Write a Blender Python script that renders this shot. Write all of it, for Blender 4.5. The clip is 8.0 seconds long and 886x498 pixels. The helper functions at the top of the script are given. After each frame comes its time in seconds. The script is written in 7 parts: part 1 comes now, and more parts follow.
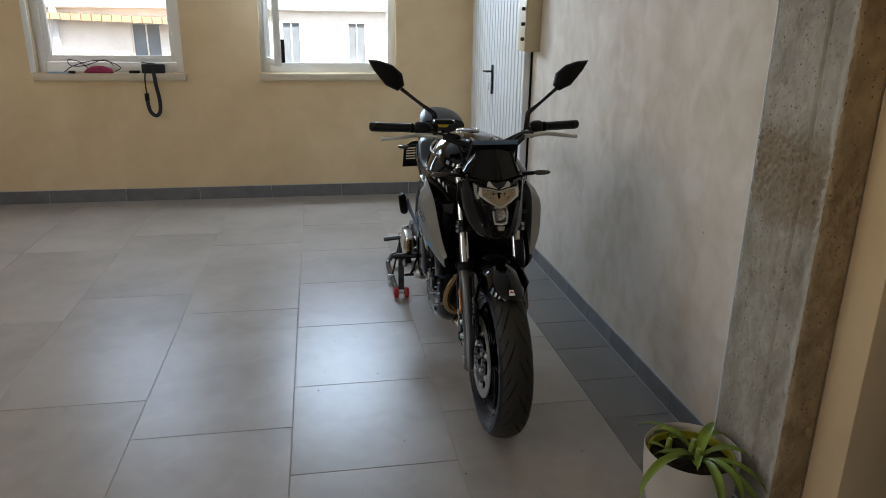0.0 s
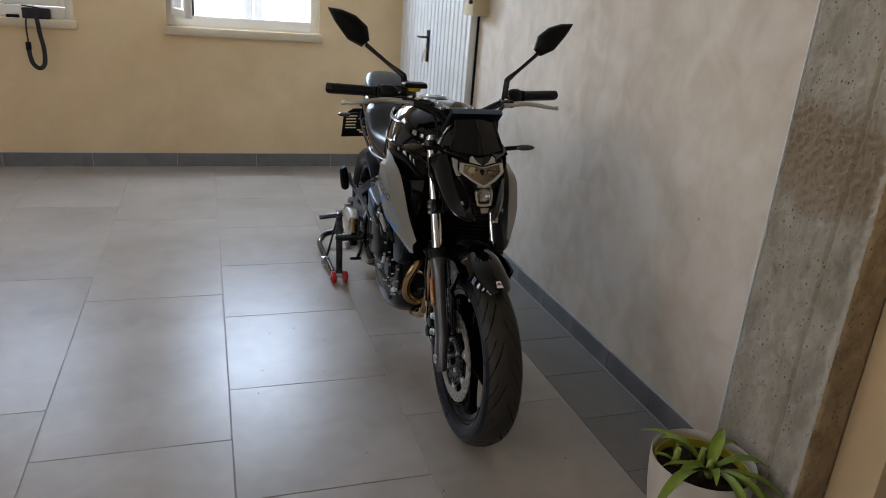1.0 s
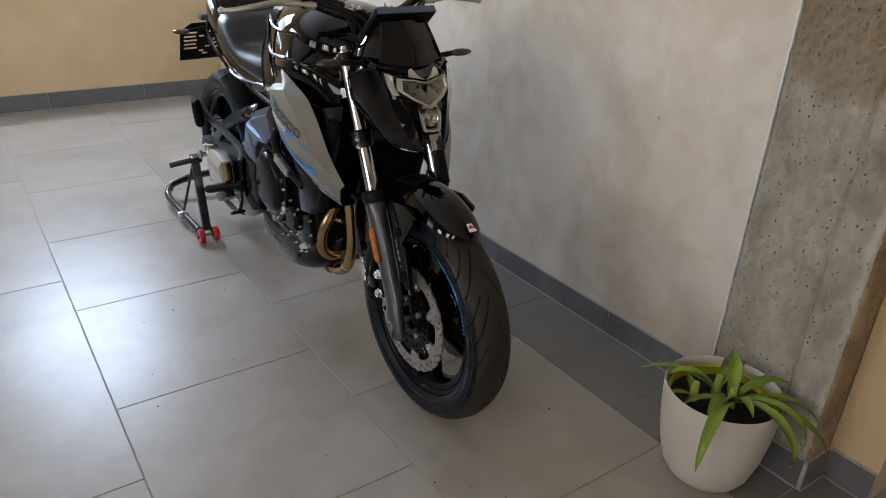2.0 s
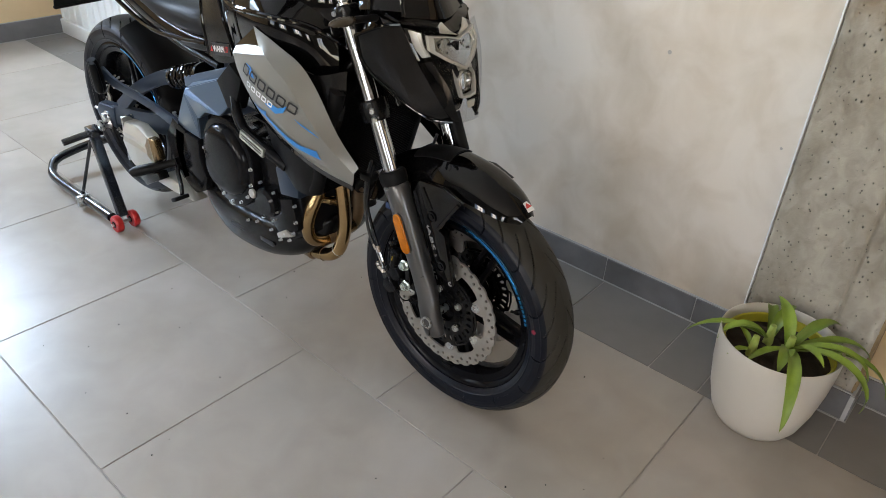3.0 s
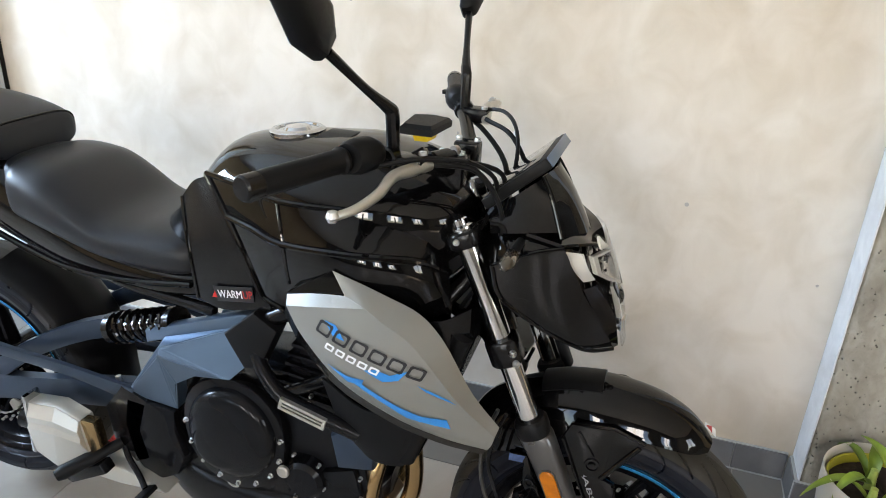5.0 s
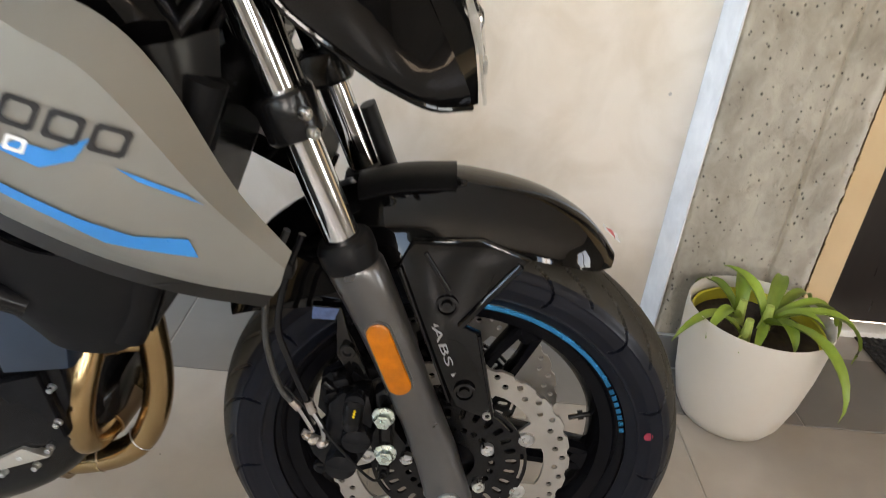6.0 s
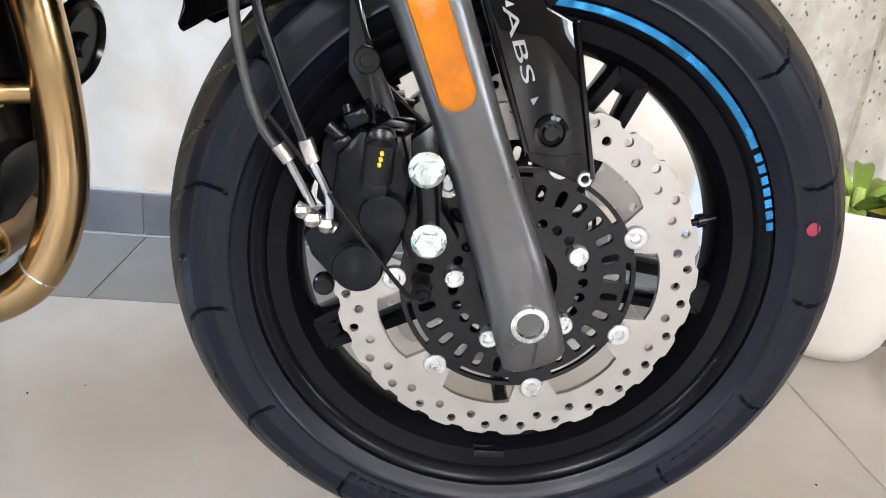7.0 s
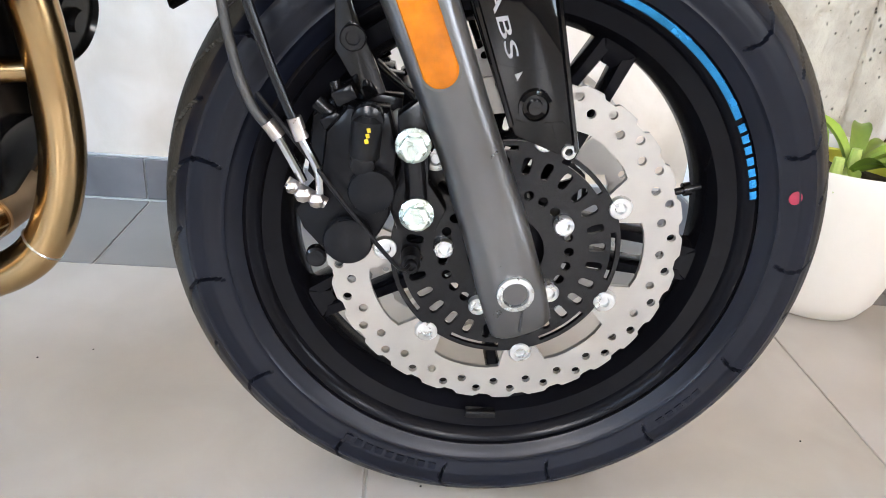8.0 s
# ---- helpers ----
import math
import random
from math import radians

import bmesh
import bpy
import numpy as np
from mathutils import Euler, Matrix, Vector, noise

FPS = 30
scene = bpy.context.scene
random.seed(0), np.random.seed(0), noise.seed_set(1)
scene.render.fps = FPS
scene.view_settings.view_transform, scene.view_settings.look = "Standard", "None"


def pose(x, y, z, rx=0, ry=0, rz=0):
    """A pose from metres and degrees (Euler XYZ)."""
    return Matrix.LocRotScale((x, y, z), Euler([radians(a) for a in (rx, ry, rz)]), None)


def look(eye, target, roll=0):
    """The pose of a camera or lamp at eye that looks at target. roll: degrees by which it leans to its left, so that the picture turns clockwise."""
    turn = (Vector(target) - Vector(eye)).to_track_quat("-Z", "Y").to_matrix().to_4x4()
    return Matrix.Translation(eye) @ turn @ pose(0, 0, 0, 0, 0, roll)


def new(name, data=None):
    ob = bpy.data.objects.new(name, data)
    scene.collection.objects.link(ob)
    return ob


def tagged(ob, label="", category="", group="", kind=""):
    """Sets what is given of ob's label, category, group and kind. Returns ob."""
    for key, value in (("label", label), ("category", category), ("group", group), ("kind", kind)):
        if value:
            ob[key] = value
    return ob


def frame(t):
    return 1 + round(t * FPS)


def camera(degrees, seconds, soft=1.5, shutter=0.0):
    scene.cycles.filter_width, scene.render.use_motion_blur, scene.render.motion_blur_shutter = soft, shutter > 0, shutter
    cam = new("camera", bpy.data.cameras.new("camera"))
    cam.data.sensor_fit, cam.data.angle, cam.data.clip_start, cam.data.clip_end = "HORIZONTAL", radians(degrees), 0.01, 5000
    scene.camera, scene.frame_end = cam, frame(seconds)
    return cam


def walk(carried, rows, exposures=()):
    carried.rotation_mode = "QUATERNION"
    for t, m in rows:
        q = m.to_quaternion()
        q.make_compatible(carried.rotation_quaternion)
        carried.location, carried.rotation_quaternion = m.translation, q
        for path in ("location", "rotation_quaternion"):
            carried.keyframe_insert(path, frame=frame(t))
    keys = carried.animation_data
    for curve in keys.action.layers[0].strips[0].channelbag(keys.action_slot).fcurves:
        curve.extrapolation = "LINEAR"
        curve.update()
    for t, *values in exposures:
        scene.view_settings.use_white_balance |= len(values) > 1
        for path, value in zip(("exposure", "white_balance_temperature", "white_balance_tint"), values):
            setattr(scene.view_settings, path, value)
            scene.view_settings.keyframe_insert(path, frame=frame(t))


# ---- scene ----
cam = camera(64.0, 8.0, soft=0.8, shutter=0.12)
PATH = [
    (0, (0.099, 0.062, 1.54), (0.431, 1.933, 0.916), 0.8),
    (0.3, (0.106, 0.112, 1.525), (0.413, 1.988, 0.904), 1.2),
    (0.5, (0.068, 0.179, 1.514), (0.399, 2.048, 0.883), 2.2),
    (0.7, (0.0, 0.287, 1.501), (0.418, 2.128, 0.839), 2.9),
    (1, (-0.088, 0.457, 1.449), (0.529, 2.234, 0.771), 4.5),
    (1.2, (-0.134, 0.566, 1.417), (0.563, 2.297, 0.701), 4.5),
    (1.5, (-0.16, 0.724, 1.356), (0.679, 2.349, 0.547), 4.2),
    (1.7, (-0.19, 0.853, 1.337), (0.733, 2.419, 0.502), 3.5),
    (2.8, (-0.379, 1.464, 1.339), (0.899, 2.606, 0.31), 2.9),
    (3, (-0.398, 1.576, 1.351), (0.898, 2.659, 0.281), 3.1),
    (3.2, (-0.396, 1.707, 1.333), (0.935, 2.72, 0.236), 3.9),
    (3.5, (-0.365, 1.891, 1.345), (1.039, 2.787, 0.238), 4.8),
    (3.7, (-0.357, 2.015, 1.372), (1.109, 2.89, 0.328), 4.4),
    (4, (-0.396, 2.142, 1.401), (1.129, 3.033, 0.461), 3.3),
    (4.2, (-0.439, 2.225, 1.429), (1.144, 3.074, 0.549), 2.2),
    (5.3, (-0.351, 2.492, 1.364), (1.413, 2.892, 0.512), 2.9),
    (5.5, (-0.243, 2.499, 1.29), (1.511, 2.786, 0.373), 2.9),
    (5.8, (-0.096, 2.516, 1.129), (1.671, 2.594, 0.195), 5.8),
    (6, (-0.027, 2.527, 0.976), (1.748, 2.456, 0.056), 6.9),
    (6.1, (0.005, 2.544, 0.892), (1.786, 2.374, -0.003), 6.6),
    (6.2, (0.034, 2.568, 0.815), (1.818, 2.316, -0.065), 6.0),
    (6.3, (0.056, 2.578, 0.744), (1.855, 2.306, -0.102), 5.9),
    (6.5, (0.085, 2.58, 0.636), (1.935, 2.341, -0.087), 5.9),
    (6.7, (0.111, 2.582, 0.58), (1.966, 2.353, -0.136), 5.8),
    (7, (0.116, 2.571, 0.543), (1.974, 2.419, -0.176), 5.6),
    (7.2, (0.122, 2.571, 0.541), (1.96, 2.423, -0.238), 5.8),
    (7.3, (0.123, 2.572, 0.532), (1.959, 2.418, -0.25), 5.8),
    (7.5, (0.12, 2.57, 0.523), (1.941, 2.431, -0.293), 5.7),
    (7.7, (0.118, 2.569, 0.531), (1.93, 2.437, -0.303), 5.5),
    (8, (0.105, 2.558, 0.563), (1.916, 2.417, -0.273), 5.1),
]
EXPOSURES = [(0.0, 1.66, 7550, 15), (1.5, 2.02, 7700, 20), (3.0, 2.93, 7500, 15), (3.5, 3.20, 7450, 15), (4.0, 3.22, 7150, 14), (5.5, 3.2, 7550, 14), (6.0, 3.38, 7900, 16), (6.5, 4.2, 7250, 16), (8.0, 4.36, 6950, 16)]
walk(cam, [(t, look(eye, target, roll)) for t, eye, target, roll in PATH], EXPOSURES)

# ---- light ----
SUN_ELEV, SUN_AZ = 46.0, 160.0
world = bpy.data.worlds.new("world")
scene.world = world
world.use_nodes = True
wn = world.node_tree.nodes
sky = wn.new("ShaderNodeTexSky")
sky.sky_type = "NISHITA"
sky.sun_disc = False
sky.sun_elevation, sky.sun_rotation = radians(SUN_ELEV), radians(SUN_AZ)
wn["Background"].inputs["Strength"].default_value = 0.15
world.node_tree.links.new(sky.outputs[0], wn["Background"].inputs["Color"])

sun = new("sun", bpy.data.lights.new("sun", "SUN"))
sun.data.energy, sun.data.angle, sun.data.color = 4.5, radians(0.5), (1.0, 0.95, 0.88)
az, el = radians(SUN_AZ), radians(SUN_ELEV)
toward = Vector((math.sin(az) * math.cos(el), math.cos(az) * math.cos(el), math.sin(el)))
sun.matrix_world = look(toward * 30, (0, 0, 0))


def window_light(name, centre, target, width, height, watts, colour):
    lamp = new(name, bpy.data.lights.new(name, "AREA"))
    lamp.data.shape, lamp.data.size, lamp.data.size_y = "RECTANGLE", width, height
    lamp.data.energy, lamp.data.color = watts, colour
    lamp.matrix_world = look(centre, target)
    return lamp


# daylight through the openings of the wall opposite the plaster wall
SKY = (1.0, 0.97, 0.92)
for y, watts in ((-0.9, 3.2), (1.1, 5.0), (3.1, 5.6), (5.1, 0.3)):
    window_light("daylight_west", (-4.46, y, 1.9), (0, y, 0.6), 0.55, 1.1, watts, SKY)
# warm fill lamp, added in an unseen opening behind the camera
window_light("warm_fill", (-1.4, -2.46, 1.7), (-1.0, 3, 1.2), 1.5, 1.3, 1.6, (1.0, 0.93, 0.83))
# sky light in the upper part of the two windows that are seen
window_light("daylight_d", (-1.53, 6.47, 1.95), (-1.2, 2.0, 1.8), 0.98, 0.5, 5, (0.48, 0.70, 1.0))
window_light("daylight_e", (0.21, 6.47, 1.95), (0.1, 2.0, 1.8), 0.98, 0.5, 18, (0.48, 0.70, 1.0))

# ---- materials ----
def mat(name, col, rough=0.5, metal=0.0, var=0.12, scale=6.0, bump=0.0, bscale=90.0, coat=0.0, rvar=0.08, spec=0.5, piece=0.0, stretch=(1, 1, 1)):
    """A surface with colour drift at two scales, uneven gloss and fine relief."""
    m = bpy.data.materials.new(name)
    m.use_nodes = True
    n, l = m.node_tree.nodes, m.node_tree.links
    b = n["Principled BSDF"]
    b.inputs["Metallic"].default_value = metal
    b.inputs["Specular IOR Level"].default_value = spec
    b.inputs["Coat Weight"].default_value = coat
    b.inputs["Coat Roughness"].default_value = 0.03
    co, mp = n.new("ShaderNodeTexCoord"), n.new("ShaderNodeMapping")
    mp.inputs["Scale"].default_value = stretch
    l.new(co.outputs["Object"], mp.inputs["Vector"])
    big, fine = n.new("ShaderNodeTexNoise"), n.new("ShaderNodeTexNoise")
    for node, s in ((big, scale), (fine, bscale)):
        node.inputs["Scale"].default_value, node.inputs["Detail"].default_value = s, 6.0
        l.new(mp.outputs[0], node.inputs["Vector"])
    add = n.new("ShaderNodeMath")
    add.operation = "MULTIPLY_ADD"
    l.new(fine.outputs["Fac"], add.inputs[0])
    add.inputs[1].default_value = 0.35
    l.new(big.outputs["Fac"], add.inputs[2])
    ramp = n.new("ShaderNodeMapRange")
    ramp.inputs["From Min"].default_value, ramp.inputs["From Max"].default_value = 0.38, 0.97
    ramp.inputs["To Min"].default_value, ramp.inputs["To Max"].default_value = 1 - var, 1 + var
    l.new(add.outputs[0], ramp.inputs["Value"])
    drive = ramp.outputs[0]
    if piece:
        info, pr, mul = n.new("ShaderNodeObjectInfo"), n.new("ShaderNodeMapRange"), n.new("ShaderNodeMath")
        pr.inputs["To Min"].default_value, pr.inputs["To Max"].default_value = 1 - piece, 1 + piece
        mul.operation = "MULTIPLY"
        l.new(info.outputs["Random"], pr.inputs["Value"])
        l.new(pr.outputs[0], mul.inputs[0])
        l.new(drive, mul.inputs[1])
        drive = mul.outputs[0]
    tint = n.new("ShaderNodeVectorMath")
    tint.operation = "SCALE"
    tint.inputs[0].default_value = col
    l.new(drive, tint.inputs["Scale"])
    l.new(tint.outputs[0], b.inputs["Base Color"])
    rr = n.new("ShaderNodeMapRange")
    rr.inputs["From Min"].default_value, rr.inputs["From Max"].default_value = 0.3, 0.7
    rr.inputs["To Min"].default_value, rr.inputs["To Max"].default_value = max(0.02, rough - rvar), min(1, rough + rvar)
    l.new(fine.outputs["Fac"], rr.inputs["Value"])
    l.new(rr.outputs[0], b.inputs["Roughness"])
    if bump:
        bp = n.new("ShaderNodeBump")
        bp.inputs["Strength"].default_value, bp.inputs["Distance"].default_value = bump, 0.002
        l.new(fine.outputs["Fac"], bp.inputs["Height"])
        l.new(bp.outputs[0], b.inputs["Normal"])
    return m


def cloudy(name, dark, light, scale, rough, bump=0.3, stretch=(1, 1, 1), speckle=0.0, piece=0.0, warp=1.2, dist=0.004, span=(0.52, 0.92), rspan=0.08, mid_weight=0.45):
    """Limewash, cement and stoneware: soft clouds between two tones, a second finer drift, trowel relief, optional pores."""
    m = bpy.data.materials.new(name)
    m.use_nodes = True
    n, l = m.node_tree.nodes, m.node_tree.links
    b = n["Principled BSDF"]
    co, mp = n.new("ShaderNodeTexCoord"), n.new("ShaderNodeMapping")
    mp.inputs["Scale"].default_value = stretch
    src = co.outputs["Object"]
    if piece:
        info, far, vadd = n.new("ShaderNodeObjectInfo"), n.new("ShaderNodeVectorMath"), n.new("ShaderNodeVectorMath")
        far.operation, vadd.operation = "SCALE", "ADD"
        far.inputs[0].default_value = (31, 17, 53)
        l.new(info.outputs["Random"], far.inputs["Scale"])
        l.new(src, vadd.inputs[0])
        l.new(far.outputs[0], vadd.inputs[1])
        src = vadd.outputs[0]
    l.new(src, mp.inputs["Vector"])
    clouds, mid, fine = (n.new("ShaderNodeTexNoise") for _ in range(3))
    for node, s, d, w in ((clouds, scale, 4, warp), (mid, scale * 5, 5, 0.6), (fine, scale * 40, 3, 0)):
        node.inputs["Scale"].default_value, node.inputs["Detail"].default_value, node.inputs["Distortion"].default_value = s, d, w
        l.new(mp.outputs[0], node.inputs["Vector"])
    mixf = n.new("ShaderNodeMath")
    mixf.operation = "MULTIPLY_ADD"
    l.new(mid.outputs["Fac"], mixf.inputs[0])
    mixf.inputs[1].default_value = mid_weight
    l.new(clouds.outputs["Fac"], mixf.inputs[2])
    ramp = n.new("ShaderNodeValToRGB")
    ramp.color_ramp.elements[0].position, ramp.color_ramp.elements[1].position = span
    ramp.color_ramp.elements[0].color, ramp.color_ramp.elements[1].color = (*dark, 1), (*light, 1)
    l.new(mixf.outputs[0], ramp.inputs["Fac"])
    colour = ramp.outputs["Color"]
    height = n.new("ShaderNodeMath")
    height.operation = "MULTIPLY_ADD"
    l.new(fine.outputs["Fac"], height.inputs[0])
    height.inputs[1].default_value = 0.3
    l.new(mid.outputs["Fac"], height.inputs[2])
    relief = height.outputs[0]
    if speckle:
        vor, cut = n.new("ShaderNodeTexVoronoi"), n.new("ShaderNodeMapRange")
        vor.inputs["Scale"].default_value = 80.0
        l.new(mp.outputs[0], vor.inputs["Vector"])
        sparse = n.new("ShaderNodeMath")
        sparse.operation = "MULTIPLY_ADD"
        sparse.inputs[1].default_value, sparse.inputs[2].default_value = 0.75, -0.17
        l.new(mid.outputs["Fac"], sparse.inputs[0])
        l.new(vor.outputs["Distance"], cut.inputs["Value"])
        cut.inputs["From Min"].default_value = 0.0
        l.new(sparse.outputs[0], cut.inputs["From Max"])
        cut.inputs["To Min"].default_value, cut.inputs["To Max"].default_value = 1 - speckle, 1.0
        cut.interpolation_type = "SMOOTHSTEP"
        pore = n.new("ShaderNodeVectorMath")
        pore.operation = "SCALE"
        l.new(colour, pore.inputs[0])
        l.new(cut.outputs[0], pore.inputs["Scale"])
        colour = pore.outputs[0]
        hh = n.new("ShaderNodeMath")
        hh.operation = "ADD"
        l.new(cut.outputs[0], hh.inputs[0])
        l.new(relief, hh.inputs[1])
        relief = hh.outputs[0]
    l.new(colour, b.inputs["Base Color"])
    rr = n.new("ShaderNodeMapRange")
    rr.inputs["To Min"].default_value, rr.inputs["To Max"].default_value = rough - rspan, rough + rspan
    l.new(mid.outputs["Fac"], rr.inputs["Value"])
    l.new(rr.outputs[0], b.inputs["Roughness"])
    bp = n.new("ShaderNodeBump")
    bp.inputs["Strength"].default_value, bp.inputs["Distance"].default_value = bump, dist
    l.new(relief, bp.inputs["Height"])
    l.new(bp.outputs[0], b.inputs["Normal"])
    return m


def glassy(name, tint=(1, 1, 1), rough=0.0, ior=1.45):
    m = bpy.data.materials.new(name)
    m.use_nodes = True
    b = m.node_tree.nodes["Principled BSDF"]
    b.inputs["Base Color"].default_value = (*tint, 1)
    b.inputs["Transmission Weight"].default_value, b.inputs["Roughness"].default_value, b.inputs["IOR"].default_value = 1.0, rough, ior
    return m


PLASTER = cloudy("plaster_limewash", (0.54, 0.45, 0.345), (0.70, 0.625, 0.535), 1.7, 0.75, 0.4, (1, 1, 0.9), span=(0.62, 1.10), warp=0.5, mid_weight=0.7)
PLASTER_BACK = cloudy("plaster_ochre", (0.63, 0.455, 0.265), (0.72, 0.54, 0.33), 1.2, 0.8, 0.2)
# unseen walls only: dark grey so that the black paint reflects less
PLASTER_UNSEEN = cloudy("plaster_unseen_dark", (0.20, 0.18, 0.15), (0.27, 0.245, 0.21), 1.2, 0.8, 0.2)
PLASTER_WHITE = cloudy("plaster_white_strip", (0.62, 0.63, 0.64), (0.78, 0.79, 0.80), 6, 0.75, 0.6)
CONCRETE = cloudy("board_concrete", (0.185, 0.16, 0.123), (0.40, 0.362, 0.298), 6.0, 0.85, 1.0, (1, 1, 0.7), speckle=0.9, span=(0.50, 1.12), warp=0.7, mid_weight=0.65)


def stained(m, axis, middle, width, spread, colour):
    """Lays a ragged stain of another colour over a material, round one coordinate."""
    n, l = m.node_tree.nodes, m.node_tree.links
    base = n["Principled BSDF"].inputs["Base Color"]
    under = base.links[0].from_socket
    co, sep, noise = n.new("ShaderNodeTexCoord"), n.new("ShaderNodeSeparateXYZ"), n.new("ShaderNodeTexNoise")
    noise.inputs["Scale"].default_value, noise.inputs["Detail"].default_value = 9.0, 6.0
    l.new(co.outputs["Object"], noise.inputs["Vector"])
    l.new(co.outputs["Object"], sep.inputs[0])
    drift, off, size, edge = n.new("ShaderNodeMath"), n.new("ShaderNodeMath"), n.new("ShaderNodeMath"), n.new("ShaderNodeMapRange")
    drift.operation, off.operation, size.operation, edge.interpolation_type = "MULTIPLY_ADD", "SUBTRACT", "ABSOLUTE", "SMOOTHSTEP"
    l.new(noise.outputs["Fac"], drift.inputs[0])
    drift.inputs[1].default_value = spread
    l.new(sep.outputs[axis], drift.inputs[2])
    l.new(drift.outputs[0], off.inputs[0])
    off.inputs[1].default_value = middle + spread * 0.5
    l.new(off.outputs[0], size.inputs[0])
    l.new(size.outputs[0], edge.inputs["Value"])
    edge.inputs["From Min"].default_value, edge.inputs["From Max"].default_value = width, width * 0.5
    mix = n.new("ShaderNodeMix")
    mix.data_type = "RGBA"
    soft_edge = n.new("ShaderNodeMath")
    soft_edge.operation = "MULTIPLY"
    soft_edge.inputs[1].default_value = 0.75
    l.new(edge.outputs[0], soft_edge.inputs[0])
    l.new(soft_edge.outputs[0], mix.inputs[0])
    l.new(under, mix.inputs[6])
    mix.inputs[7].default_value = (*colour, 1)
    l.new(mix.outputs[2], base)


stained(CONCRETE, 2, 1.13, 0.17, 0.22, (0.215, 0.155, 0.095))
stained(CONCRETE, 1, 1.630, 0.034, 0.05, (0.50, 0.47, 0.415))
CONCRETE_BROWN = cloudy("stained_concrete", (0.19, 0.125, 0.062), (0.42, 0.30, 0.165), 7.0, 0.85, 1.0, (1, 1, 0.7), speckle=0.8, span=(0.52, 1.12), mid_weight=0.65)
TILE = cloudy("stoneware_light", (0.285, 0.250, 0.208), (0.42, 0.381, 0.336), 1.5, 0.33, 0.05, piece=1.0, dist=0.001, warp=0.5, span=(0.45, 0.98), rspan=0.04)
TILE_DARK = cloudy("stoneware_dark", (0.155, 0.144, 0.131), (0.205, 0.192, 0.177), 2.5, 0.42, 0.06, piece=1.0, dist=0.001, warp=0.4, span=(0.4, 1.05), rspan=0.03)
BASEBOARD = cloudy("skirting_tile", (0.118, 0.115, 0.115), (0.165, 0.162, 0.163), 4.0, 0.45, 0.06, piece=1.0, dist=0.001)
GROUT = mat("grout_dark", (0.40, 0.37, 0.335), 0.9, bump=0.3)
GROUT_LIGHT = mat("grout_light", (0.40, 0.40, 0.39), 0.9, bump=0.3)
CEIL = mat("ceiling_paint", (0.78, 0.765, 0.735), 0.9, var=0.04, scale=1.5)
PVC = mat("window_pvc", (0.78, 0.77, 0.73), 0.35, var=0.04)
SILL = mat("sill_stone", (0.56, 0.46, 0.33), 0.5, var=0.08, scale=10)
DOOR_WHITE = mat("door_enamel", (0.70, 0.72, 0.71), 0.38, var=0.05, scale=3)
BOX_BEIGE = mat("cabinet_enamel", (0.56, 0.47, 0.31), 0.45, var=0.06)
PANE = glassy("pane_glass")
DARK_DOOR = mat("door_dark", (0.022, 0.017, 0.015), 0.35, var=0.3, scale=10, stretch=(1, 1, 0.1))
MAT_RUBBER = mat("doormat_rubber", (0.02, 0.02, 0.022), 0.75, var=0.4, scale=60, bump=0.8, bscale=220)
FACADE = cloudy("facade_white", (0.74, 0.72, 0.68), (0.84, 0.83, 0.80), 0.5, 0.85, 0.2)
ROOF_METAL = mat("roof_sheet", (0.56, 0.60, 0.64), 0.5, var=0.15, scale=2)
EAVES = mat("eaves_wood", (0.42, 0.27, 0.17), 0.7, var=0.25, scale=12)
WIN_DARK = mat("far_window", (0.15, 0.19, 0.23), 0.15, var=0.2, scale=1)
ASPHALT = mat("asphalt", (0.06, 0.06, 0.06), 0.9, var=0.25, scale=0.8, bump=0.5)

BLACK_GLOSS = mat("gloss_black_paint", (0.002, 0.002, 0.0022), 0.03, var=0.1, rvar=0.01, bscale=12, spec=0.38)
BLACK_SATIN = mat("satin_black_metal", (0.004, 0.004, 0.0045), 0.24, spec=0.3, var=0.15, rvar=0.03, bscale=14)
BLACK_PLASTIC = mat("grained_black_plastic", (0.005, 0.005, 0.0055), 0.46, spec=0.16, var=0.2, bump=0.07, bscale=420, rvar=0.05)
ARM_DARK = mat("dark_arm_coat", (0.038, 0.056, 0.084), 0.32, metal=0.6, var=0.08, scale=8, bscale=16, rvar=0.03)
SILVER = mat("matt_silver_paint", (0.25, 0.244, 0.224), 0.36, metal=0.4, var=0.05, scale=4, rvar=0.02, bscale=20)
GUNMETAL = mat("gunmetal_cast", (0.105, 0.155, 0.222), 0.32, metal=0.7, var=0.05, scale=5, bscale=14, rvar=0.02)
FORK_GREY = mat("fork_grey_coat", (0.118, 0.116, 0.114), 0.30, metal=0.8, var=0.06, scale=6, bscale=24, rvar=0.03)
ENGINE = mat("engine_black", (0.006, 0.0062, 0.0072), 0.18, spec=0.16, metal=0.0, var=0.15, scale=10, bscale=13, rvar=0.03)
CHROME = mat("chrome_tube", (0.56, 0.57, 0.58), 0.1, metal=1.0, var=0.05, rvar=0.03)
STEEL = mat("zinc_bolt", (0.62, 0.63, 0.62), 0.3, metal=1.0, var=0.1, scale=80)
ZINC_GREEN = mat("zinc_flange_bolt", (0.60, 0.68, 0.62), 0.28, metal=0.9, var=0.15, scale=120)
DISC = mat("brushed_disc_steel", (0.40, 0.38, 0.345), 0.42, metal=0.8, var=0.08, scale=30, bump=0.05, bscale=600)
HEADER = mat("heat_gold_pipe", (0.40, 0.27, 0.135), 0.2, metal=1.0, var=0.25, scale=5, bscale=14, rvar=0.04)
